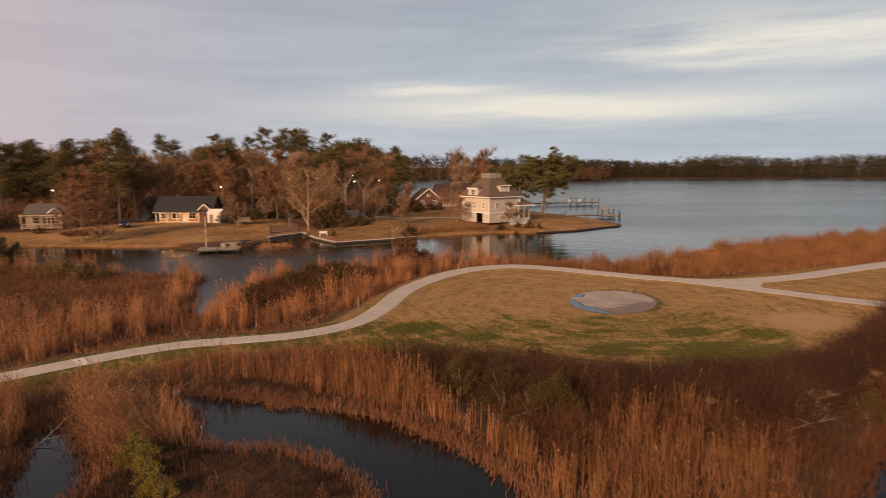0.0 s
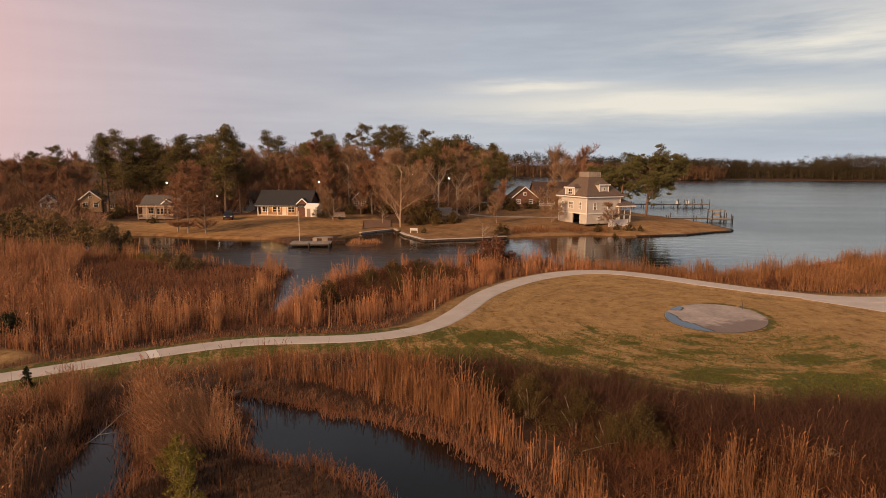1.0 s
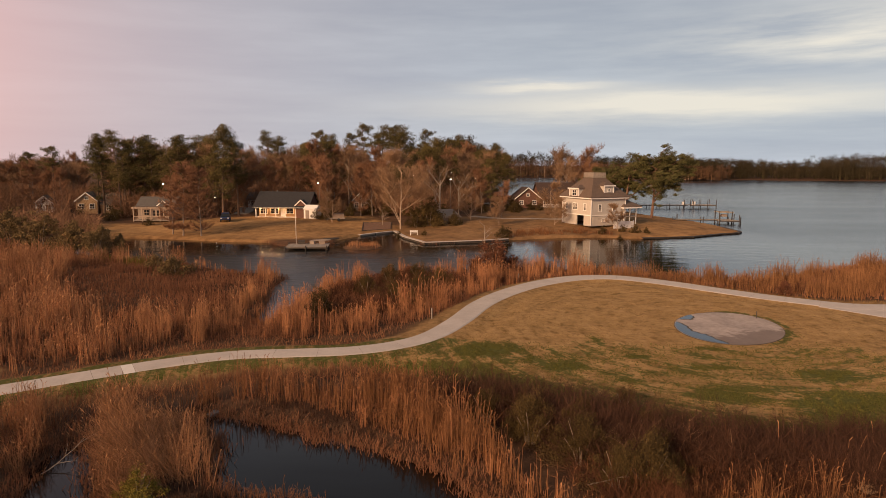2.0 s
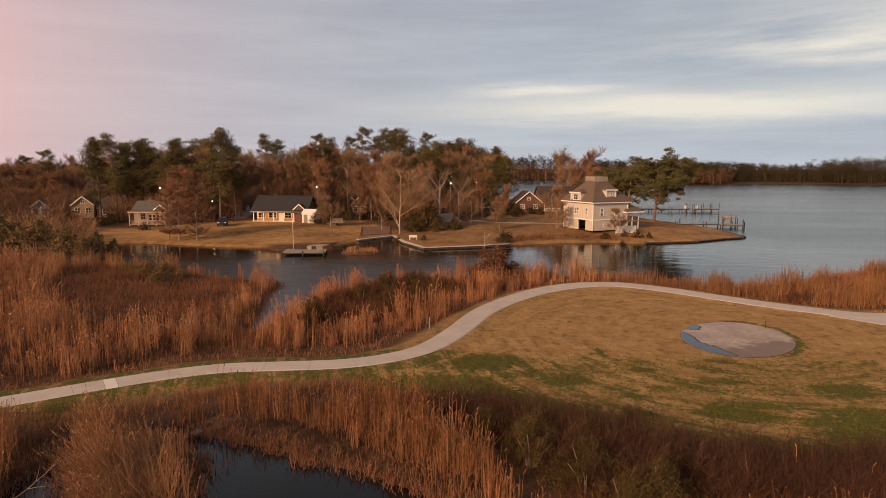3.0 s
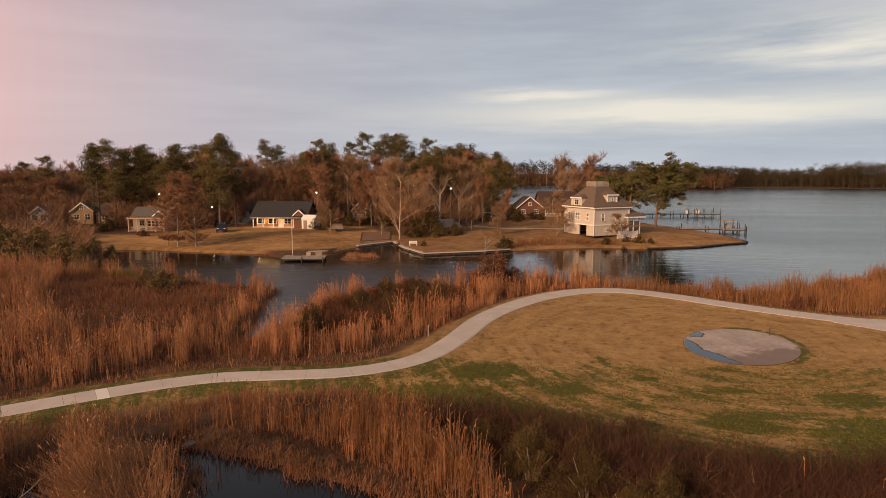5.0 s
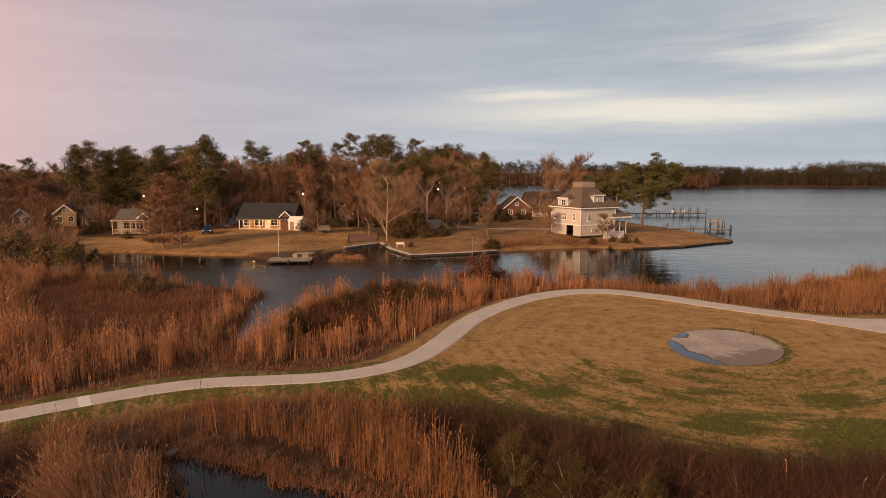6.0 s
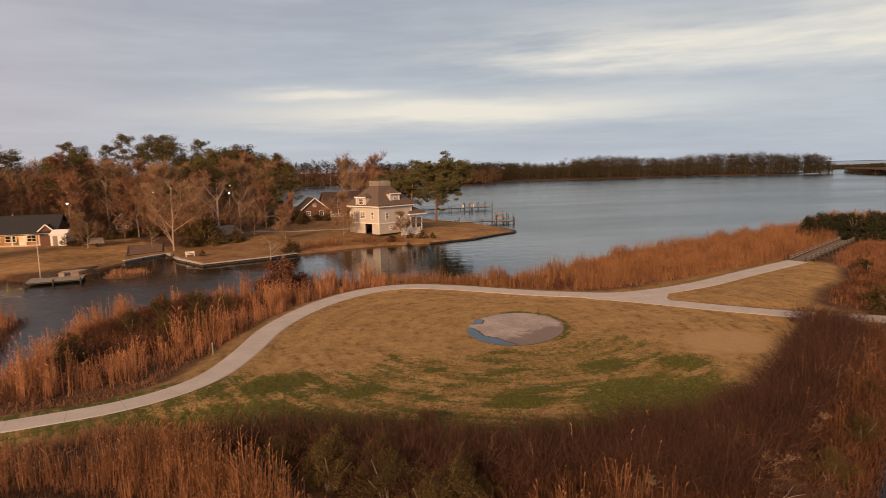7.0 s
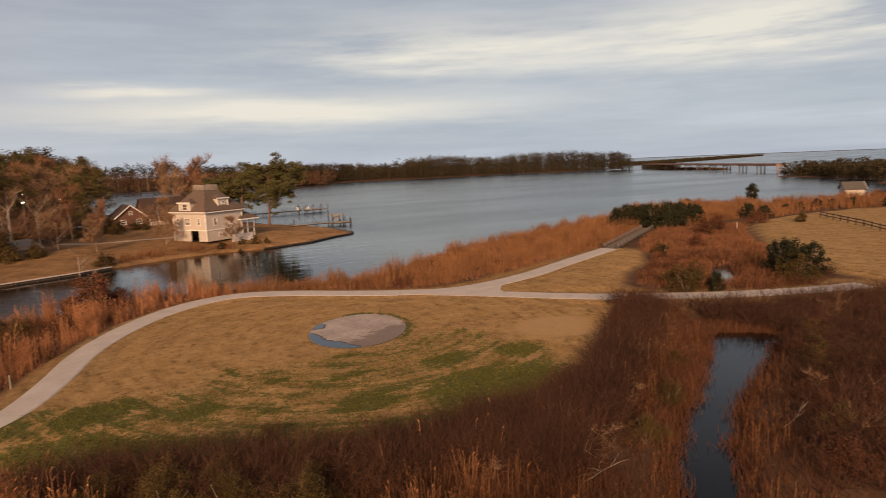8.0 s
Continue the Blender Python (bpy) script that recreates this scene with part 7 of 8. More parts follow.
build_cottage(155, 60, 40, 5.0, 5, 2.6, 1.7, SIDING, SHINGLE_GREY, "pale waterside house on the far point", False, "y")
build_cottage(152, 46.5, 30, 11, 8, 4.0, 2.6, BRICK, SHINGLE_GREY, "brick waterside house on the far point", False)

# grey boat shed by the seawall
X, Y = 0.4 * PLAN, 100.4 * PLAN
boat_shed = empty("boat_shed", pose(X, Y, height_at(X, Y) - 0.04, 0, 0, 25), "low grey boat shed with a sloping roof", "shed")
box_part("wall", boat_shed, GREY_WALL, 2.0, 1.8, 0.95, 4.0, 3.6, 1.9)
sh = Shape()
sh.v = [(-0.3, -0.4, 1.5), (4.3, -0.4, 1.5), (4.3, 4.0, 2.9), (-0.3, 4.0, 2.9), (-0.3, -0.4, 1.62), (4.3, -0.4, 1.62), (4.3, 4.0, 3.02), (-0.3, 4.0, 3.02)]
sh.f = [(3, 2, 1, 0), (4, 5, 6, 7), (0, 1, 5, 4), (1, 2, 6, 5), (2, 3, 7, 6), (3, 0, 4, 7)]
part("roof", sh, GREY_WALL, boat_shed)

# ---- waterside timber ----


def build_seawall(line, label, top, cap_mat, face_mat=None):
    """Timber bulkhead: sheet boards, piles and a cap, following a line."""
    thing = empty("seawall", Matrix(), label, "seawall", kind="structure")
    line = np.asarray(line)
    for (x0, y0), (x1, y1) in zip(line[:-1], line[1:]):
        n = max(1, int(math.hypot(x1 - x0, y1 - y0) / 2.4))
        for k in range(n):
            ax, ay = x0 + (x1 - x0) * k / n, y0 + (y1 - y0) * k / n
            bx, by = x0 + (x1 - x0) * (k + 1) / n, y0 + (y1 - y0) * (k + 1) / n
            ln, an = math.hypot(bx - ax, by - ay), math.atan2(by - ay, bx - ax)
            m = Matrix.Translation((ax, ay, 0)) @ Matrix.Rotation(an, 4, "Z")
            sh = Shape()
            sh.box(ln / 2, 0, top - 0.50, ln - 0.01, 0.10, 0.9, m)
            part("panel", sh, face_mat or TIMBER_DARK, thing)
            sh = Shape()
            sh.box(ln / 2, 0.15, top, ln - 0.02, 0.75, 0.09, m)
            part("cap", sh, cap_mat, thing)
            sh = Shape()
            sh.tube([m @ Vector((0, -0.14, -0.8)), m @ Vector((0, -0.14, top - 0.06))], [0.10, 0.10], 7)
            part("pile", sh, TIMBER_DARK, thing)
    return thing


build_seawall(plan((-7.3, 95.0), (-5.3, 87.4), (-2.2, 80.8), (5.9, 83.4), (9.6, 85.3)), "timber seawall with a pale cap round the garden", 0.38, CONCRETE)
build_seawall(plan((-12.0, 89.8), (-10.0, 92.4), (-7.5, 95.1)), "low pale stone edging along the inlet", 0.30, CONCRETE, GRAVEL)
build_seawall(plan((29.5, 88.0), (37.6, 89.9), (44, 94.0), (46.9, 95.2), (48.2, 97.0), (48.5, 104)), "low dark timber seawall round the point", 0.22, TIMBER_DARK)


def build_dock(x0, y0, x1, y1, wide, deck_z, label, rails=False, posts=2.4, tall=0.6, name="dock", every=1, mat=None):
    """Plank dock on piles from one point to another, in metres."""
    ln, an = math.hypot(x1 - x0, y1 - y0), math.atan2(y1 - y0, x1 - x0)
    thing = empty(name, Matrix.Translation((x0, y0, 0)) @ Matrix.Rotation(an, 4, "Z"), label, "dock" if name == "dock" else "boardwalk")
    me = Shape()
    me.box(0, 0, 0, 0.19, wide, 0.045)
    board = me.mesh("plank")
    board.materials.append(mat or TIMBER)
    n = int(ln / 0.21)
    step = ln / n
    if n <= 290:
        for k in range(n):
            ob = new("plank", board)
            ob.parent = thing
            ob.location = ((k + 0.5) * step, 0, deck_z)
    for s in (-1, 1):
        box_part("beam", thing, TIMBER_DARK, ln / 2, s * (wide / 2 - 0.12), deck_z - 0.13, ln, 0.09, 0.2)
    k = 0.0
    i = 0
    while k <= ln + 0.01:
        for s in (-1, 1):
            sh = Shape()
            up = tall * (1 if i % every == 0 else 0.05)
            sh.tube([(k, s * (wide / 2 + 0.02), -1.2), (k, s * (wide / 2 + 0.02), deck_z + up)], [0.11, 0.10], 7)
            part("pile", sh, TIMBER_DARK, thing)
        k += posts
        i += 1
    if rails:
        for s in (-1, 1):
            for z in (0.28, 0.56):
                box_part("rail", thing, TIMBER, ln / 2, s * (wide / 2 + 0.02), deck_z + z, ln, 0.05, 0.12)
    return thing


build_dock(54.0, 198.2, 80.4, 199.9, 2.0, 1.0, "long weathered plank dock on dark piles", posts=3.4, tall=0.75, every=3)
build_dock(80.6, 199.9, 89.4, 200.5, 4.6, 1.0, "wide plank dock head with tall dark piles", posts=2.9, tall=1.7)
build_dock(57.0, 148.5, 71.0, 148.0, 1.6, 0.8, "short weathered plank dock at the point", posts=3.4, tall=0.6, every=2)
build_dock(66.8, 146.6, 71.6, 146.4, 3.0, 0.75, "square weathered dock head with tall piles", posts=4.6, tall=1.4)
build_dock(-25.4, 99.3, -18.6, 99.9, 4.6, 0.50, "low grey plank dock on the lagoon bank", posts=3.3, tall=0.25)
build_dock(57.0 * PLAN, 48.4 * PLAN, 77.0 * PLAN, 58.2 * PLAN, 2.0, 0.80, "timber boardwalk with handrails through the reeds", rails=True, posts=2.4, tall=0.62, name="boardwalk", mat=TIMBER_BROWN)
boat_lift = empty("boat_lift", pose(69.5, 151.5, 0), "timber boat lift beside the dock", "boat lift")
for x in (0, 3.2):
    for y in (0, 2.4):
        sh = Shape()
        sh.tube([(x, y, -1.2), (x, y, 2.6)], [0.13, 0.11], 8)
        part("pile", sh, TIMBER_DARK, boat_lift)
for y in (0, 2.4):
    box_part("beam", boat_lift, TIMBER, 1.6, y, 2.3, 3.8, 0.14, 0.24)
sh = Shape()
sh.box(1.6, 1.2, 1.45, 1.4, 1.0, 0.6, taper=0.8)
part("motor_box", sh, GREY_WALL, boat_lift)
for k, (x, y, h) in enumerate(((72.0, 145.6, 1.6), (79.0, 198.0, 2.6), (82.0, 198.2, 2.4), (58.5, 150.4, 2.0))):
    sh = Shape()
    sh.tube([(x, y, -1.2), (x, y, h - 0.1), (x, y, h)], [0.14, 0.13, 0.05], 8)
    tagged(part("mooring_post", sh, TIMBER_DARK), "dark timber mooring post standing in the lake", "post", "mooring posts")
for x, y in ((79.5, 200.3), (83.0, 200.3)):
    cover = empty("piling_cover", pose(x, y, 1.02), "white box on the long dock", "dock box")
    box_part("box", cover, WHITE, 0, 0, 0.45, 0.7, 0.7, 0.9)
    box_part("lid", cover, WHITE, 0, 0, 0.95, 0.8, 0.8, 0.09)

# ---- small things ----


def post(x, y, h, r, mat, label, name="post", category="post", cap=True):
    X, Y = x * PLAN, y * PLAN
    sh = Shape()
    z = height_at(X, Y)
    sh.tube([(X, Y, z - 0.3), (X, Y, z + h - 0.06), (X, Y, z + h)], [r, r, r * 0.6], 8)
    return tagged(part(name, sh, mat), label, category)


post(21.0, 38.6, 0.7, 0.04, TIMBER_DARK, "short dark pipe beside the concrete pad", "pipe", "pipe")
post(-0.75, 39.0, 1.0, 0.06, TIMBER, "weathered wooden marker post by the footpath")
for x, y in ((6.1, 52.9), (7.0, 53.9)):
    post(x, y, 0.95, 0.07, TIMBER, "weathered wooden marker post by the footpath")
post(-19.0, 79.2, 5.2, 0.035, WHITE, "white flagpole beside the plank dock", "flagpole", "flagpole")
post(84.6, 48.8, 1.4, 0.05, WHITE, "white marker post at the edge of the field", "marker_post")


def lamp_post(x, y, h, turn, label="street lamp with a lit head among the trees"):
    X, Y = x * PLAN, y * PLAN
    thing = empty("street_lamp", pose(X, Y, height_at(X, Y), 0, 0, turn), label, "street lamp", "street lamps")
    sh = Shape()
    sh.tube([(0, 0, -0.3), (0, 0, h * 0.6), (0, 0, h)], [0.11, 0.09, 0.06], 8)
    part("pole", sh, BARK_GREY, thing)
    sh = Shape()
    sh.tube([(0, 0, h - 0.05), (0.5, 0, h + 0.25), (1.1, 0, h + 0.3)], [0.04, 0.04, 0.04], 6)
    part("arm", sh, STEEL, thing)
    sh = Shape()
    sh.tube([(1.0, 0, h + 0.32), (1.25, 0, h + 0.30), (1.55, 0, h + 0.26)], [0.08, 0.17, 0.06], 8)
    part("head", sh, STEEL, thing)
    sh = Shape()
    sh.tube([(1.27, 0, h + 0.20), (1.27, 0, h + 0.10), (1.27, 0, h - 0.02)], [0.12, 0.15, 0.07], 10)
    part("bulb", sh, LAMP_GLOW, thing, "glowing white lamp")


for x, y, h in ((1.9, 116, 8.5), (7.3, 126, 8.5), (2.4, 136, 9.7), (-10.5, 119, 9.2), (-5.2, 119, 9.2), (-22.1, 112, 7.6), (-47.8, 107, 7.4), (-41.2, 113, 4.1)):
    lamp_post(x, y, h, -90)


def build_car(x, y, turn):
    X, Y = x * PLAN, y * PLAN
    thing = empty("car", pose(X, Y, height_at(X, Y), 0, 0, turn), "dark blue sport utility car parked on the drive", "car")
    sh = Shape()
    prof = [(-2.3, 0.45), (-2.35, 0.85), (-2.25, 1.0), (2.1, 1.05), (2.3, 0.85), (2.3, 0.45)]
    n = len(prof)
    for k, wdt in ((0, 0.90), (1, 0.94), (2, 0.94), (3, 0.90)):
        yy = (-0.94, -0.90, 0.90, 0.94)[k]
        sh.v += [(px, yy, pz) for px, pz in prof]
    for k in range(3):
        for i in range(n):
            j = (i + 1) % n
            sh.f.append((k * n + i, k * n + j, (k + 1) * n + j, (k + 1) * n + i))
    sh.f += [tuple(range(n))[::-1], tuple(3 * n + i for i in range(n))]
    part("body", sh, CAR_BLUE, thing)
    cab = Shape()
    cab.box(0.35, 0, 1.38, 3.1, 1.72, 0.66, taper=0.82)
    c = part("cabin", cab, DARK_GLASS, thing)
    rf = Shape()
    rf.box(0.35, 0, 1.74, 2.6, 1.46, 0.08)
    part("roof", rf, CAR_BLUE, thing)
    for px in (-1.45, 1.4):
        for py in (-0.88, 0.88):
            w = Shape()
            w.tube([(px, py - 0.12, 0.36), (px, py + 0.12, 0.36)], [0.36, 0.36], 14)
            wheel = part("wheel", w, RUBBER, thing)
            rim = Shape()
            rim.tube([(px, py - 0.125, 0.36), (px, py + 0.125, 0.36)], [0.21, 0.21], 10)
            part("rim", rim, STEEL, wheel)
    for py in (-0.68, 0.68):
        hl = Shape()
        hl.box(-2.34, py, 0.82, 0.06, 0.34, 0.16)
        part("headlight", hl, WHITE, thing, "clear headlight")
    gr = Shape()
    gr.box(-2.36, 0, 0.68, 0.05, 0.9, 0.2)
    part("grille", gr, DARK_GAP, thing)
    return thing


build_car(-35.4, 100.4, 105)


def build_trailer(x, y, turn):
    X, Y = x * PLAN, y * PLAN
    thing = empty("trailer", pose(X, Y, height_at(X, Y), 0, 0, turn), "small covered utility trailer with a tan tarpaulin", "trailer")
    box_part("bed", thing, TIMBER, 0, 0, 0.62, 2.6, 1.5, 0.14)
    sh = Shape()
    sh.box(0, 0, 1.15, 2.5, 1.45, 0.95, taper=0.88)
    part("cover", sh, CANVAS, thing)
    for s in (-1, 1):
        w = Shape()
        w.tube([(0, s * 0.82 - 0.09, 0.33), (0, s * 0.82 + 0.09, 0.33)], [0.33, 0.33], 12)
        part("wheel", w, RUBBER, thing)
    sh = Shape()
    sh.tube([(-1.3, 0, 0.58), (-2.4, 0, 0.45), (-2.45, 0, 0.0)], [0.05, 0.05, 0.04], 6)
    part("drawbar", sh, STEEL, thing)


build_trailer(-17.2, 103.0, 10)


def build_bench(x, y, turn):
    X, Y = x * PLAN, y * PLAN
    thing = empty("bench", pose(X, Y, height_at(X, Y), 0, 0, turn), "white garden bench on the seawall lawn", "bench")
    for k in range(3):
        box_part("seat_slat", thing, WHITE, 0, -0.16 + 0.16 * k, 0.45, 1.5, 0.13, 0.04)
    for k in range(2):
        box_part("back_slat", thing, WHITE, 0, 0.27, 0.65 + 0.18 * k, 1.5, 0.04, 0.13)
    for sx in (-0.65, 0.65):
        for yy, hh in ((-0.2, 0.43), (0.27, 0.92)):
            box_part("leg", thing, WHITE, sx, yy, hh / 2, 0.07, 0.06, hh)


build_bench(-3.9, 88.4, 10)


def build_strip(name, line, half, mat, label, category, lift=0.05):
    """A drive of packed gravel laid over the ground, in plan units."""
    line = smooth_line(plan(*line), 10)
    sh = Shape()
    for i, p in enumerate(line):
        d = line[min(i + 1, len(line) - 1)] - line[max(i - 1, 0)]
        d /= np.hypot(*d)
        wob = 1 + 0.12 * math.sin(i * 1.7)
        for side in (-1, -0.5, 0, 0.5, 1):
            q = p + np.array([-d[1], d[0]]) * half * side * wob
            sh.v.append((q[0], q[1], height_at(*q) + lift - (0.07 if abs(side) == 1 else 0)))
    sh.f = [(5 * i + k, 5 * i + k + 1, 5 * i + k + 6, 5 * i + k + 5) for i in range(len(line) - 1) for k in range(4)]
    return tagged(part(name, sh, mat, smooth=True), label, category, kind="structure")


build_strip("road_1", ((6, 112), (10, 108.2), (15, 107), (20, 106.6), (23.4, 107.6)), 1.5, GRAVEL, "pale gravel drive leading to the house on the point", "drive")
build_strip("road_2", ((-37.6, 113.5), (-38.4, 120), (-40.4, 128), (-44, 134), (-50, 136)), 2.2, GRAVEL, "pale gravel drive behind the ranch house", "drive")


def build_bed(x0, y0, x1, y1, x2, y2, x3, y3):
    """A bed of dark mulch with timber edging."""
    ring = plan((x0, y0), (x1, y1), (x2, y2), (x3, y3))
    thing = empty("garden_bed", Matrix(), "bed of dark brown mulch with timber edging", "garden bed")
    sh = Shape()
    n = 12
    rng = np.random.default_rng(5)
    for i in range(n + 1):
        for j in range(n + 1):
            a, b = ring[0] + (ring[1] - ring[0]) * i / n, ring[3] + (ring[2] - ring[3]) * i / n
            q = a + (b - a) * j / n
            sh.v.append((q[0], q[1], height_at(*q) + 0.03 + 0.07 * rng.random()))
    sh.f = [(i * (n + 1) + j, (i + 1) * (n + 1) + j, (i + 1) * (n + 1) + j + 1, i * (n + 1) + j + 1) for i in range(n) for j in range(n)]
    part("mulch", sh, MULCH, thing)
    for k in range(4):
        a, b = ring[k], ring[(k + 1) % 4]
        za, zb = height_at(*a), height_at(*b)
        ln = math.hypot(*(b - a))
        m = Matrix.Translation((a[0], a[1], 0)) @ Matrix.Rotation(math.atan2(b[1] - a[1], b[0] - a[0]), 4, "Z") @ Matrix.Translation((0, 0, za)) @ Matrix.Rotation(-math.atan2(zb - za, ln), 4, "Y")
        sh = Shape()
        sh.box(ln / 2, 0, 0.0, ln, 0.12, 0.2, m)
        part("edging", sh, TIMBER_DARK, thing)


build_bed(-12.2, 94.0, -7.9, 96.6, -8.4, 104.0, -13.0, 102.6)


def build_guard_rail(x0, y0, x1, y1):
    """A white guard rail on short posts, in plan units."""
    a, b = plan((x0, y0), (x1, y1))
    ln = math.hypot(*(b - a))
    z = height_at(*((a + b) / 2))
    thing = empty("guard_rail", Matrix.Translation((a[0], a[1], z)) @ Matrix.Rotation(math.atan2(b[1] - a[1], b[0] - a[0]), 4, "Z"), "white guard rail along the road behind the gardens", "guard rail")
    for k in range(7):
        box_part("post", thing, WHITE, ln * k / 6, 0.06, 0.3, 0.14, 0.12, 0.9)
    sh = Shape()
    for zz, out in ((0.50, 0.0), (0.62, -0.05), (0.74, 0.0)):
        sh.box(ln / 2, out, zz, ln, 0.06, 0.14)
    part("rail", sh, WHITE, thing)


build_guard_rail(1.6, 139, 11.4, 142)


def build_crate(x, y, z, sx, sy, sz, turn, mat, label):
    """A dock box with a lid that stands proud."""
    thing = empty("dock_box", pose(x, y, z, 0, 0, turn), label, "box")
    box_part("box", thing, mat, 0, 0, sz / 2, sx, sy, sz)
    box_part("lid", thing, mat, 0, 0, sz + 0.03, sx + 0.08, sy + 0.08, 0.06)


build_crate(-23.4, 101.2, 0.52, 1.1, 0.6, 0.55, 8, TIMBER_DARK, "dark storage box on the lagoon dock")
build_crate(-21.6, 101.4, 0.52, 0.8, 0.6, 0.5, -12, GREY_WALL, "grey storage box on the lagoon dock")
build_crate(-20.0, 101.3, 0.52, 0.9, 0.55, 0.45, 20, CANVAS, "tan storage box on the lagoon dock")


def build_kayak(x, y, z, turn, mat, label):
    """An upturned kayak: a slim hull with a keel line and a cockpit rim."""
    thing = empty("kayak", pose(x, y, z, 0, 0, turn), label, "kayak")
    sh = Shape()
    rows, sides = 13, 8
    for i in range(rows):
        u = i / (rows - 1) * 2 - 1
        wide = 0.36 * (1 - abs(u) ** 2.4) + 0.01
        for k in range(sides + 1):
            a = math.pi * k / sides
            sh.v.append((u * 1.75, math.cos(a) * wide, math.sin(a) * 0.30 * (1 - 0.5 * abs(u) ** 3) + 0.06 * u * u))
    for i in range(rows - 1):
        for k in range(sides):
            p = i * (sides + 1) + k
            sh.f.append((p, p + sides + 1, p + sides + 2, p + 1))
    part("hull", sh, mat, thing, smooth=True)
    rim = Shape()
    rim.tube([(math.cos(a) * 0.42, math.sin(a) * 0.24, 0.02) for a in np.linspace(0, 6.28, 13)], [0.03] * 13, 5, cap=False)
    part("cockpit_rim", rim, RUBBER, thing)


build_kayak(-16.2 * PLAN, 81.6 * PLAN, height_at(-16.2 * PLAN, 81.6 * PLAN), 20, GREY_WALL, "grey upturned kayak on the bank by the dock")
build_kayak(-15.2 * PLAN, 83.4 * PLAN, height_at(-15.2 * PLAN, 83.4 * PLAN), 35, TIMBER_DARK, "dark upturned kayak on the bank by the dock")


def build_driftwood(x, y, turn, size, seed, label, lift=0.05):
    rng = np.random.default_rng(seed)
    X, Y = x * PLAN, y * PLAN
    sh = Shape()
    p = np.array([0.0, 0, 0.1])
    d = np.array([1.0, 0, 0.35])
    pts = [p.copy()]
    for k in range(6):
        d = d + rng.normal(0, 0.22, 3)
        p = p + d / np.linalg.norm(d) * size / 6
        pts.append(p.copy())
        if k in (1, 2, 3, 4):
            e = d + rng.normal(0, 0.6, 3)
            q = p + e / np.linalg.norm(e) * size * 0.35
            sh.tube([p, (p + q) / 2 + rng.normal(0, 0.04, 3), q], [0.016, 0.011, 0.004], 4, cap=False)
    sh.tube(pts, np.linspace(0.028, 0.006, 7), 5, cap=False)
    ob = tagged(part("branch", sh, DEADWOOD), label, "branch")
    ob.matrix_world = pose(X, Y, height_at(X, Y) + lift, 0, 0, turn)


build_driftwood(-14.2, 18.6, 40, 2.4, 71, "bleached fallen branch at the small pool")
build_driftwood(14.6, 13.8, 0, 2.6, 72, "pale dead branches fallen in the thicket")
build_driftwood(15.2, 14.4, -40, 1.6, 73, "pale dead branch in the thicket")
build_driftwood(4.6, 17.2, -20, 1.6, 74, "pale dead branch in the thicket")
build_driftwood(24.2, 12.0, -35, 1.8, 75, "pale dead branches on the channel bank")
build_driftwood(-13.2, 57.0, 120, 1.2, 76, "dead stick standing in the creek mouth")


def rock(x, y, size, seed, z=0.0):
    rng = np.random.default_rng(seed)
    bm = bmesh.new()
    bmesh.ops.create_icosphere(bm, subdivisions=2, radius=size)
    for v in bm.verts:
        v.co *= 0.75 + 0.45 * rng.random()
        v.co.z *= 0.6
    me = bpy.data.meshes.new("rock")
    bm.to_mesh(me)
    bm.free()
    me.materials.append(ROCK)
    ob = tagged(new("rock", me), "grey rock at the pond's edge", "rock")
    ob.location = (x * PLAN, y * PLAN, z)


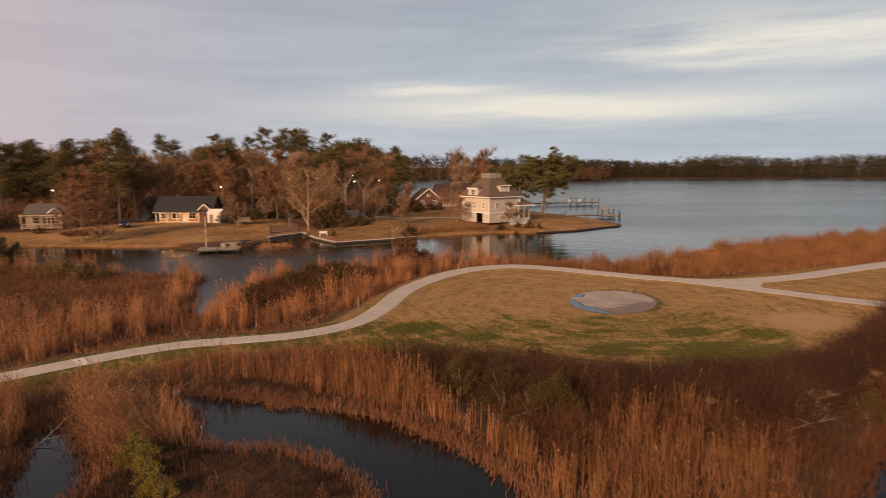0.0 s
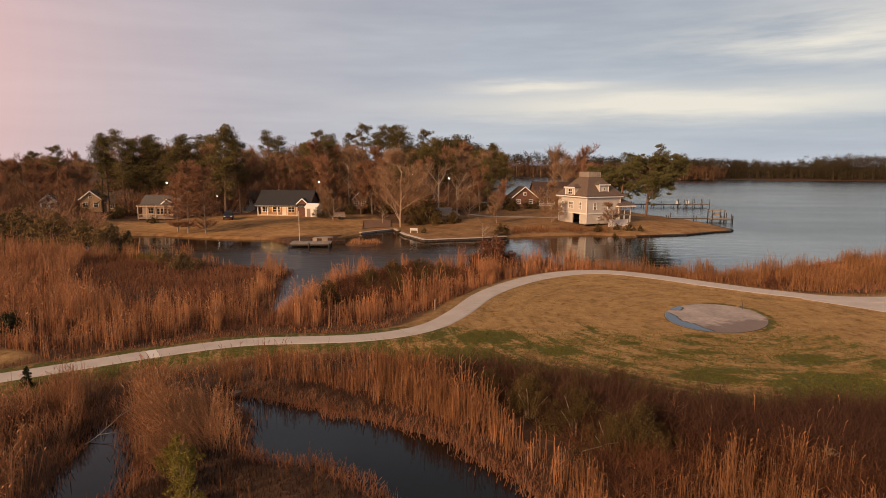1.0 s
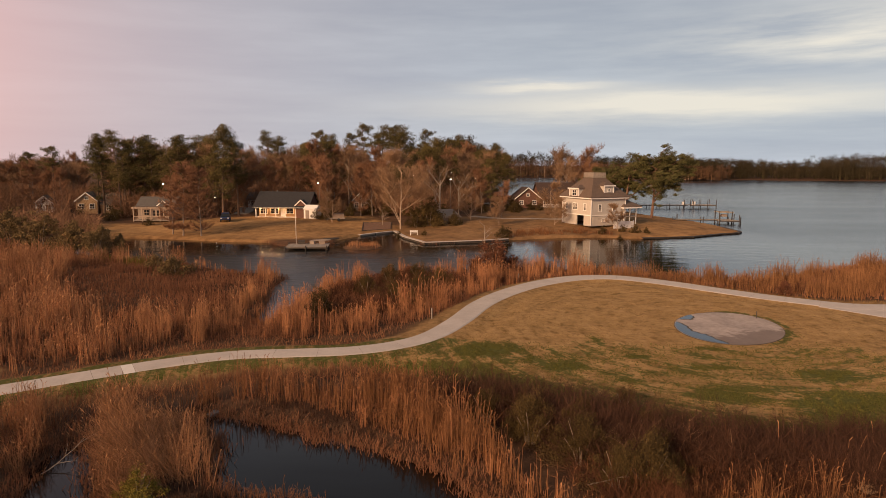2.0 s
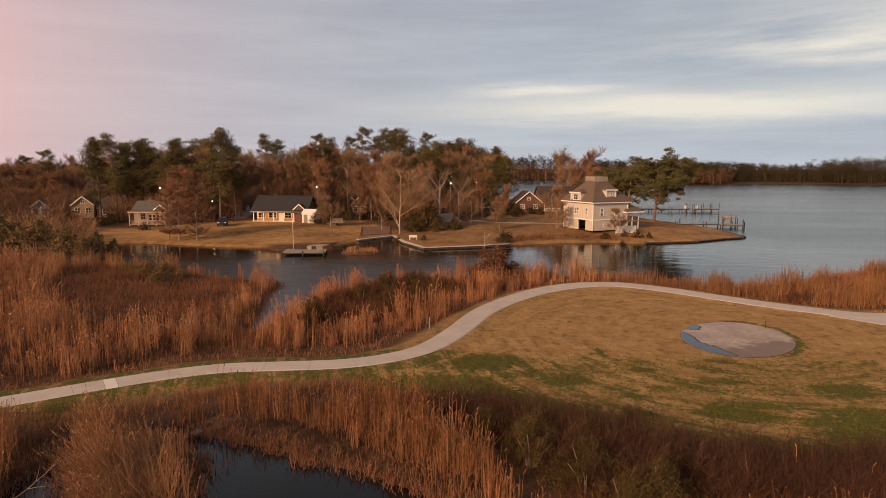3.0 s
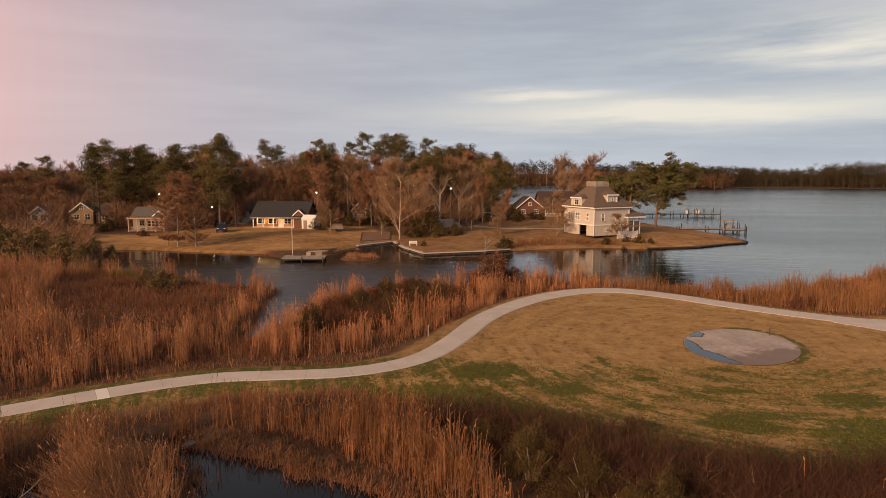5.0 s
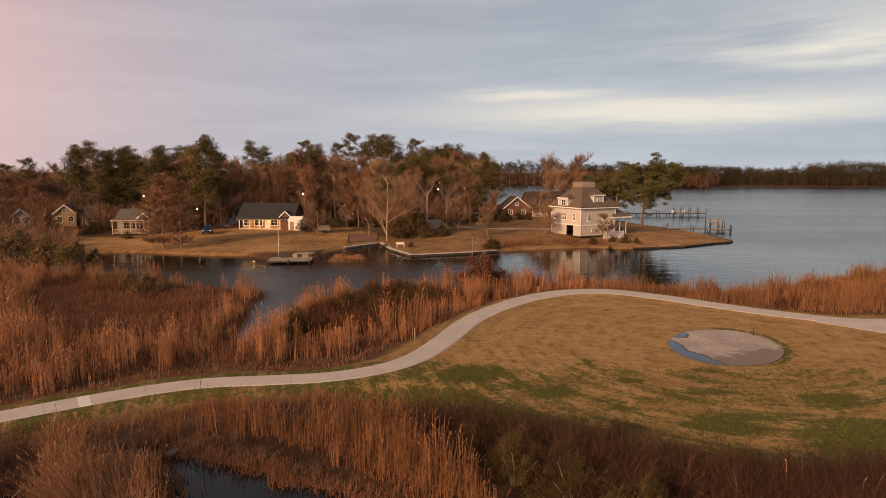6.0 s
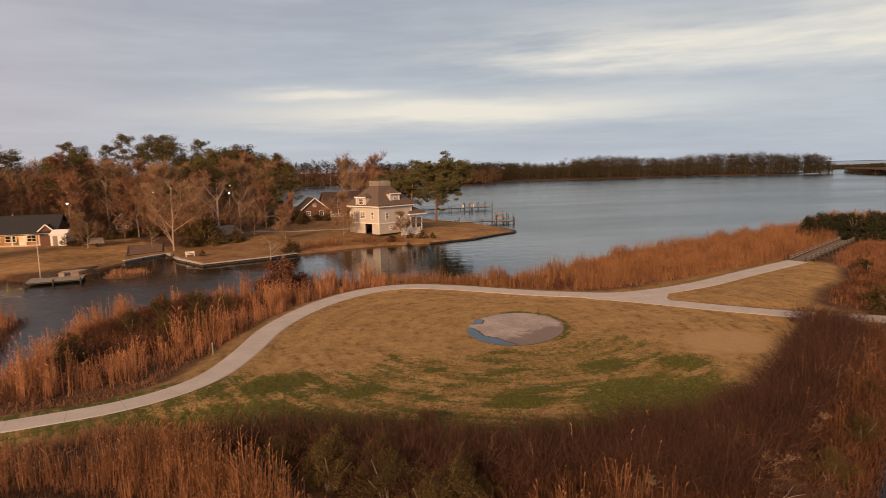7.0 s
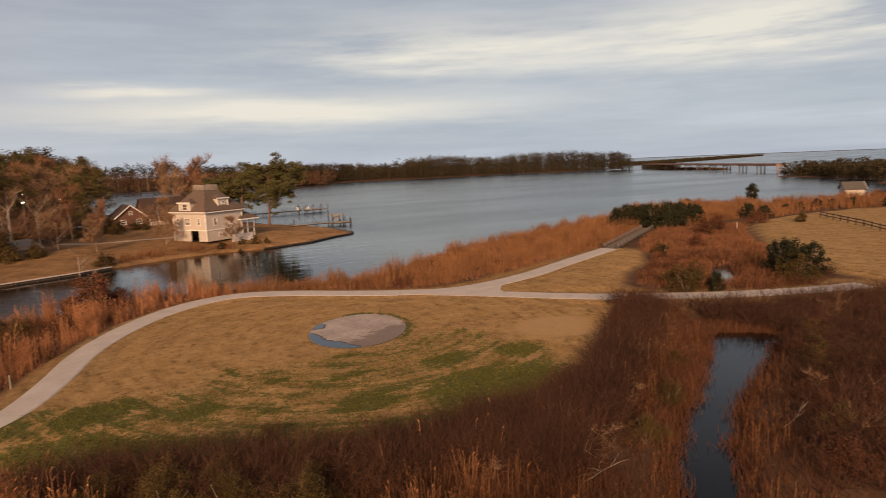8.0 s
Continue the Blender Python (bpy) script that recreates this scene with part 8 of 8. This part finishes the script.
rock(-10.0, 23.75, 0.30, 81, 0.1)
for k, (x, y) in enumerate(((33.6, 57.2), (34.8, 57.9), (36.2, 59.0), (32.2, 56.6), (37.4, 60.1))):
    rock(x, y, 0.5, 90 + k, 0.05)

# ---- distance: bridge, fence by the field ----


def build_bridge(a, b, deck, spans):
    (x0, y0), (x1, y1) = a, b
    ln, an = math.hypot(x1 - x0, y1 - y0), math.atan2(y1 - y0, x1 - x0)
    thing = empty("bridge", Matrix.Translation((x0, y0, 0)) @ Matrix.Rotation(an, 4, "Z"), "long low concrete road bridge over the lake's mouth", "bridge")
    box_part("deck", thing, BRIDGE, ln / 2, 0, deck, ln, 7, 1.1)
    for s in (-1, 1):
        box_part("parapet", thing, BRIDGE, ln / 2, s * 3.3, deck + 0.6, ln, 0.3, 0.6)
    for k in range(spans + 1):
        x = ln * k / spans
        box_part("pier_cap", thing, BRIDGE, x, 0, deck - 0.6, 1.2, 6.6, 0.6)
        for s in (-1, 0, 1):
            sh = Shape()
            sh.tube([(x, s * 2.6, -3), (x, s * 2.6, deck - 0.8)], [0.4, 0.4], 8)
            part("pier", sh, BRIDGE, thing)


build_bridge((606.0, 462.0), (420.0, 212.0), 5.0, 11)


def build_rail_fence(pts, label):
    thing = empty("fence", Matrix(), label, "fence")
    for (x0, y0), (x1, y1) in zip(pts[:-1], pts[1:]):
        n = max(1, int(math.hypot(x1 - x0, y1 - y0) / 3.0))
        for k in range(n + 1):
            x, y = x0 + (x1 - x0) * k / n, y0 + (y1 - y0) * k / n
            z = height_at(x, y)
            box_part("post", thing, TIMBER_DARK, x, y, z + 0.55, 0.14, 0.14, 1.3)
        ln, an = math.hypot(x1 - x0, y1 - y0), math.atan2(y1 - y0, x1 - x0)
        z = height_at((x0 + x1) / 2, (y0 + y1) / 2)
        for hgt in (0.5, 1.0):
            sh = Shape()
            sh.box(ln / 2, 0, 0, ln, 0.06, 0.16, Matrix.Translation((x0, y0, z + hgt)) @ Matrix.Rotation(an, 4, "Z"))
            part("rail", sh, TIMBER_DARK, thing)


build_rail_fence(plan((104, 46.4), (94, 36.4), (84, 28.0)), "dark timber rail fence along the field")
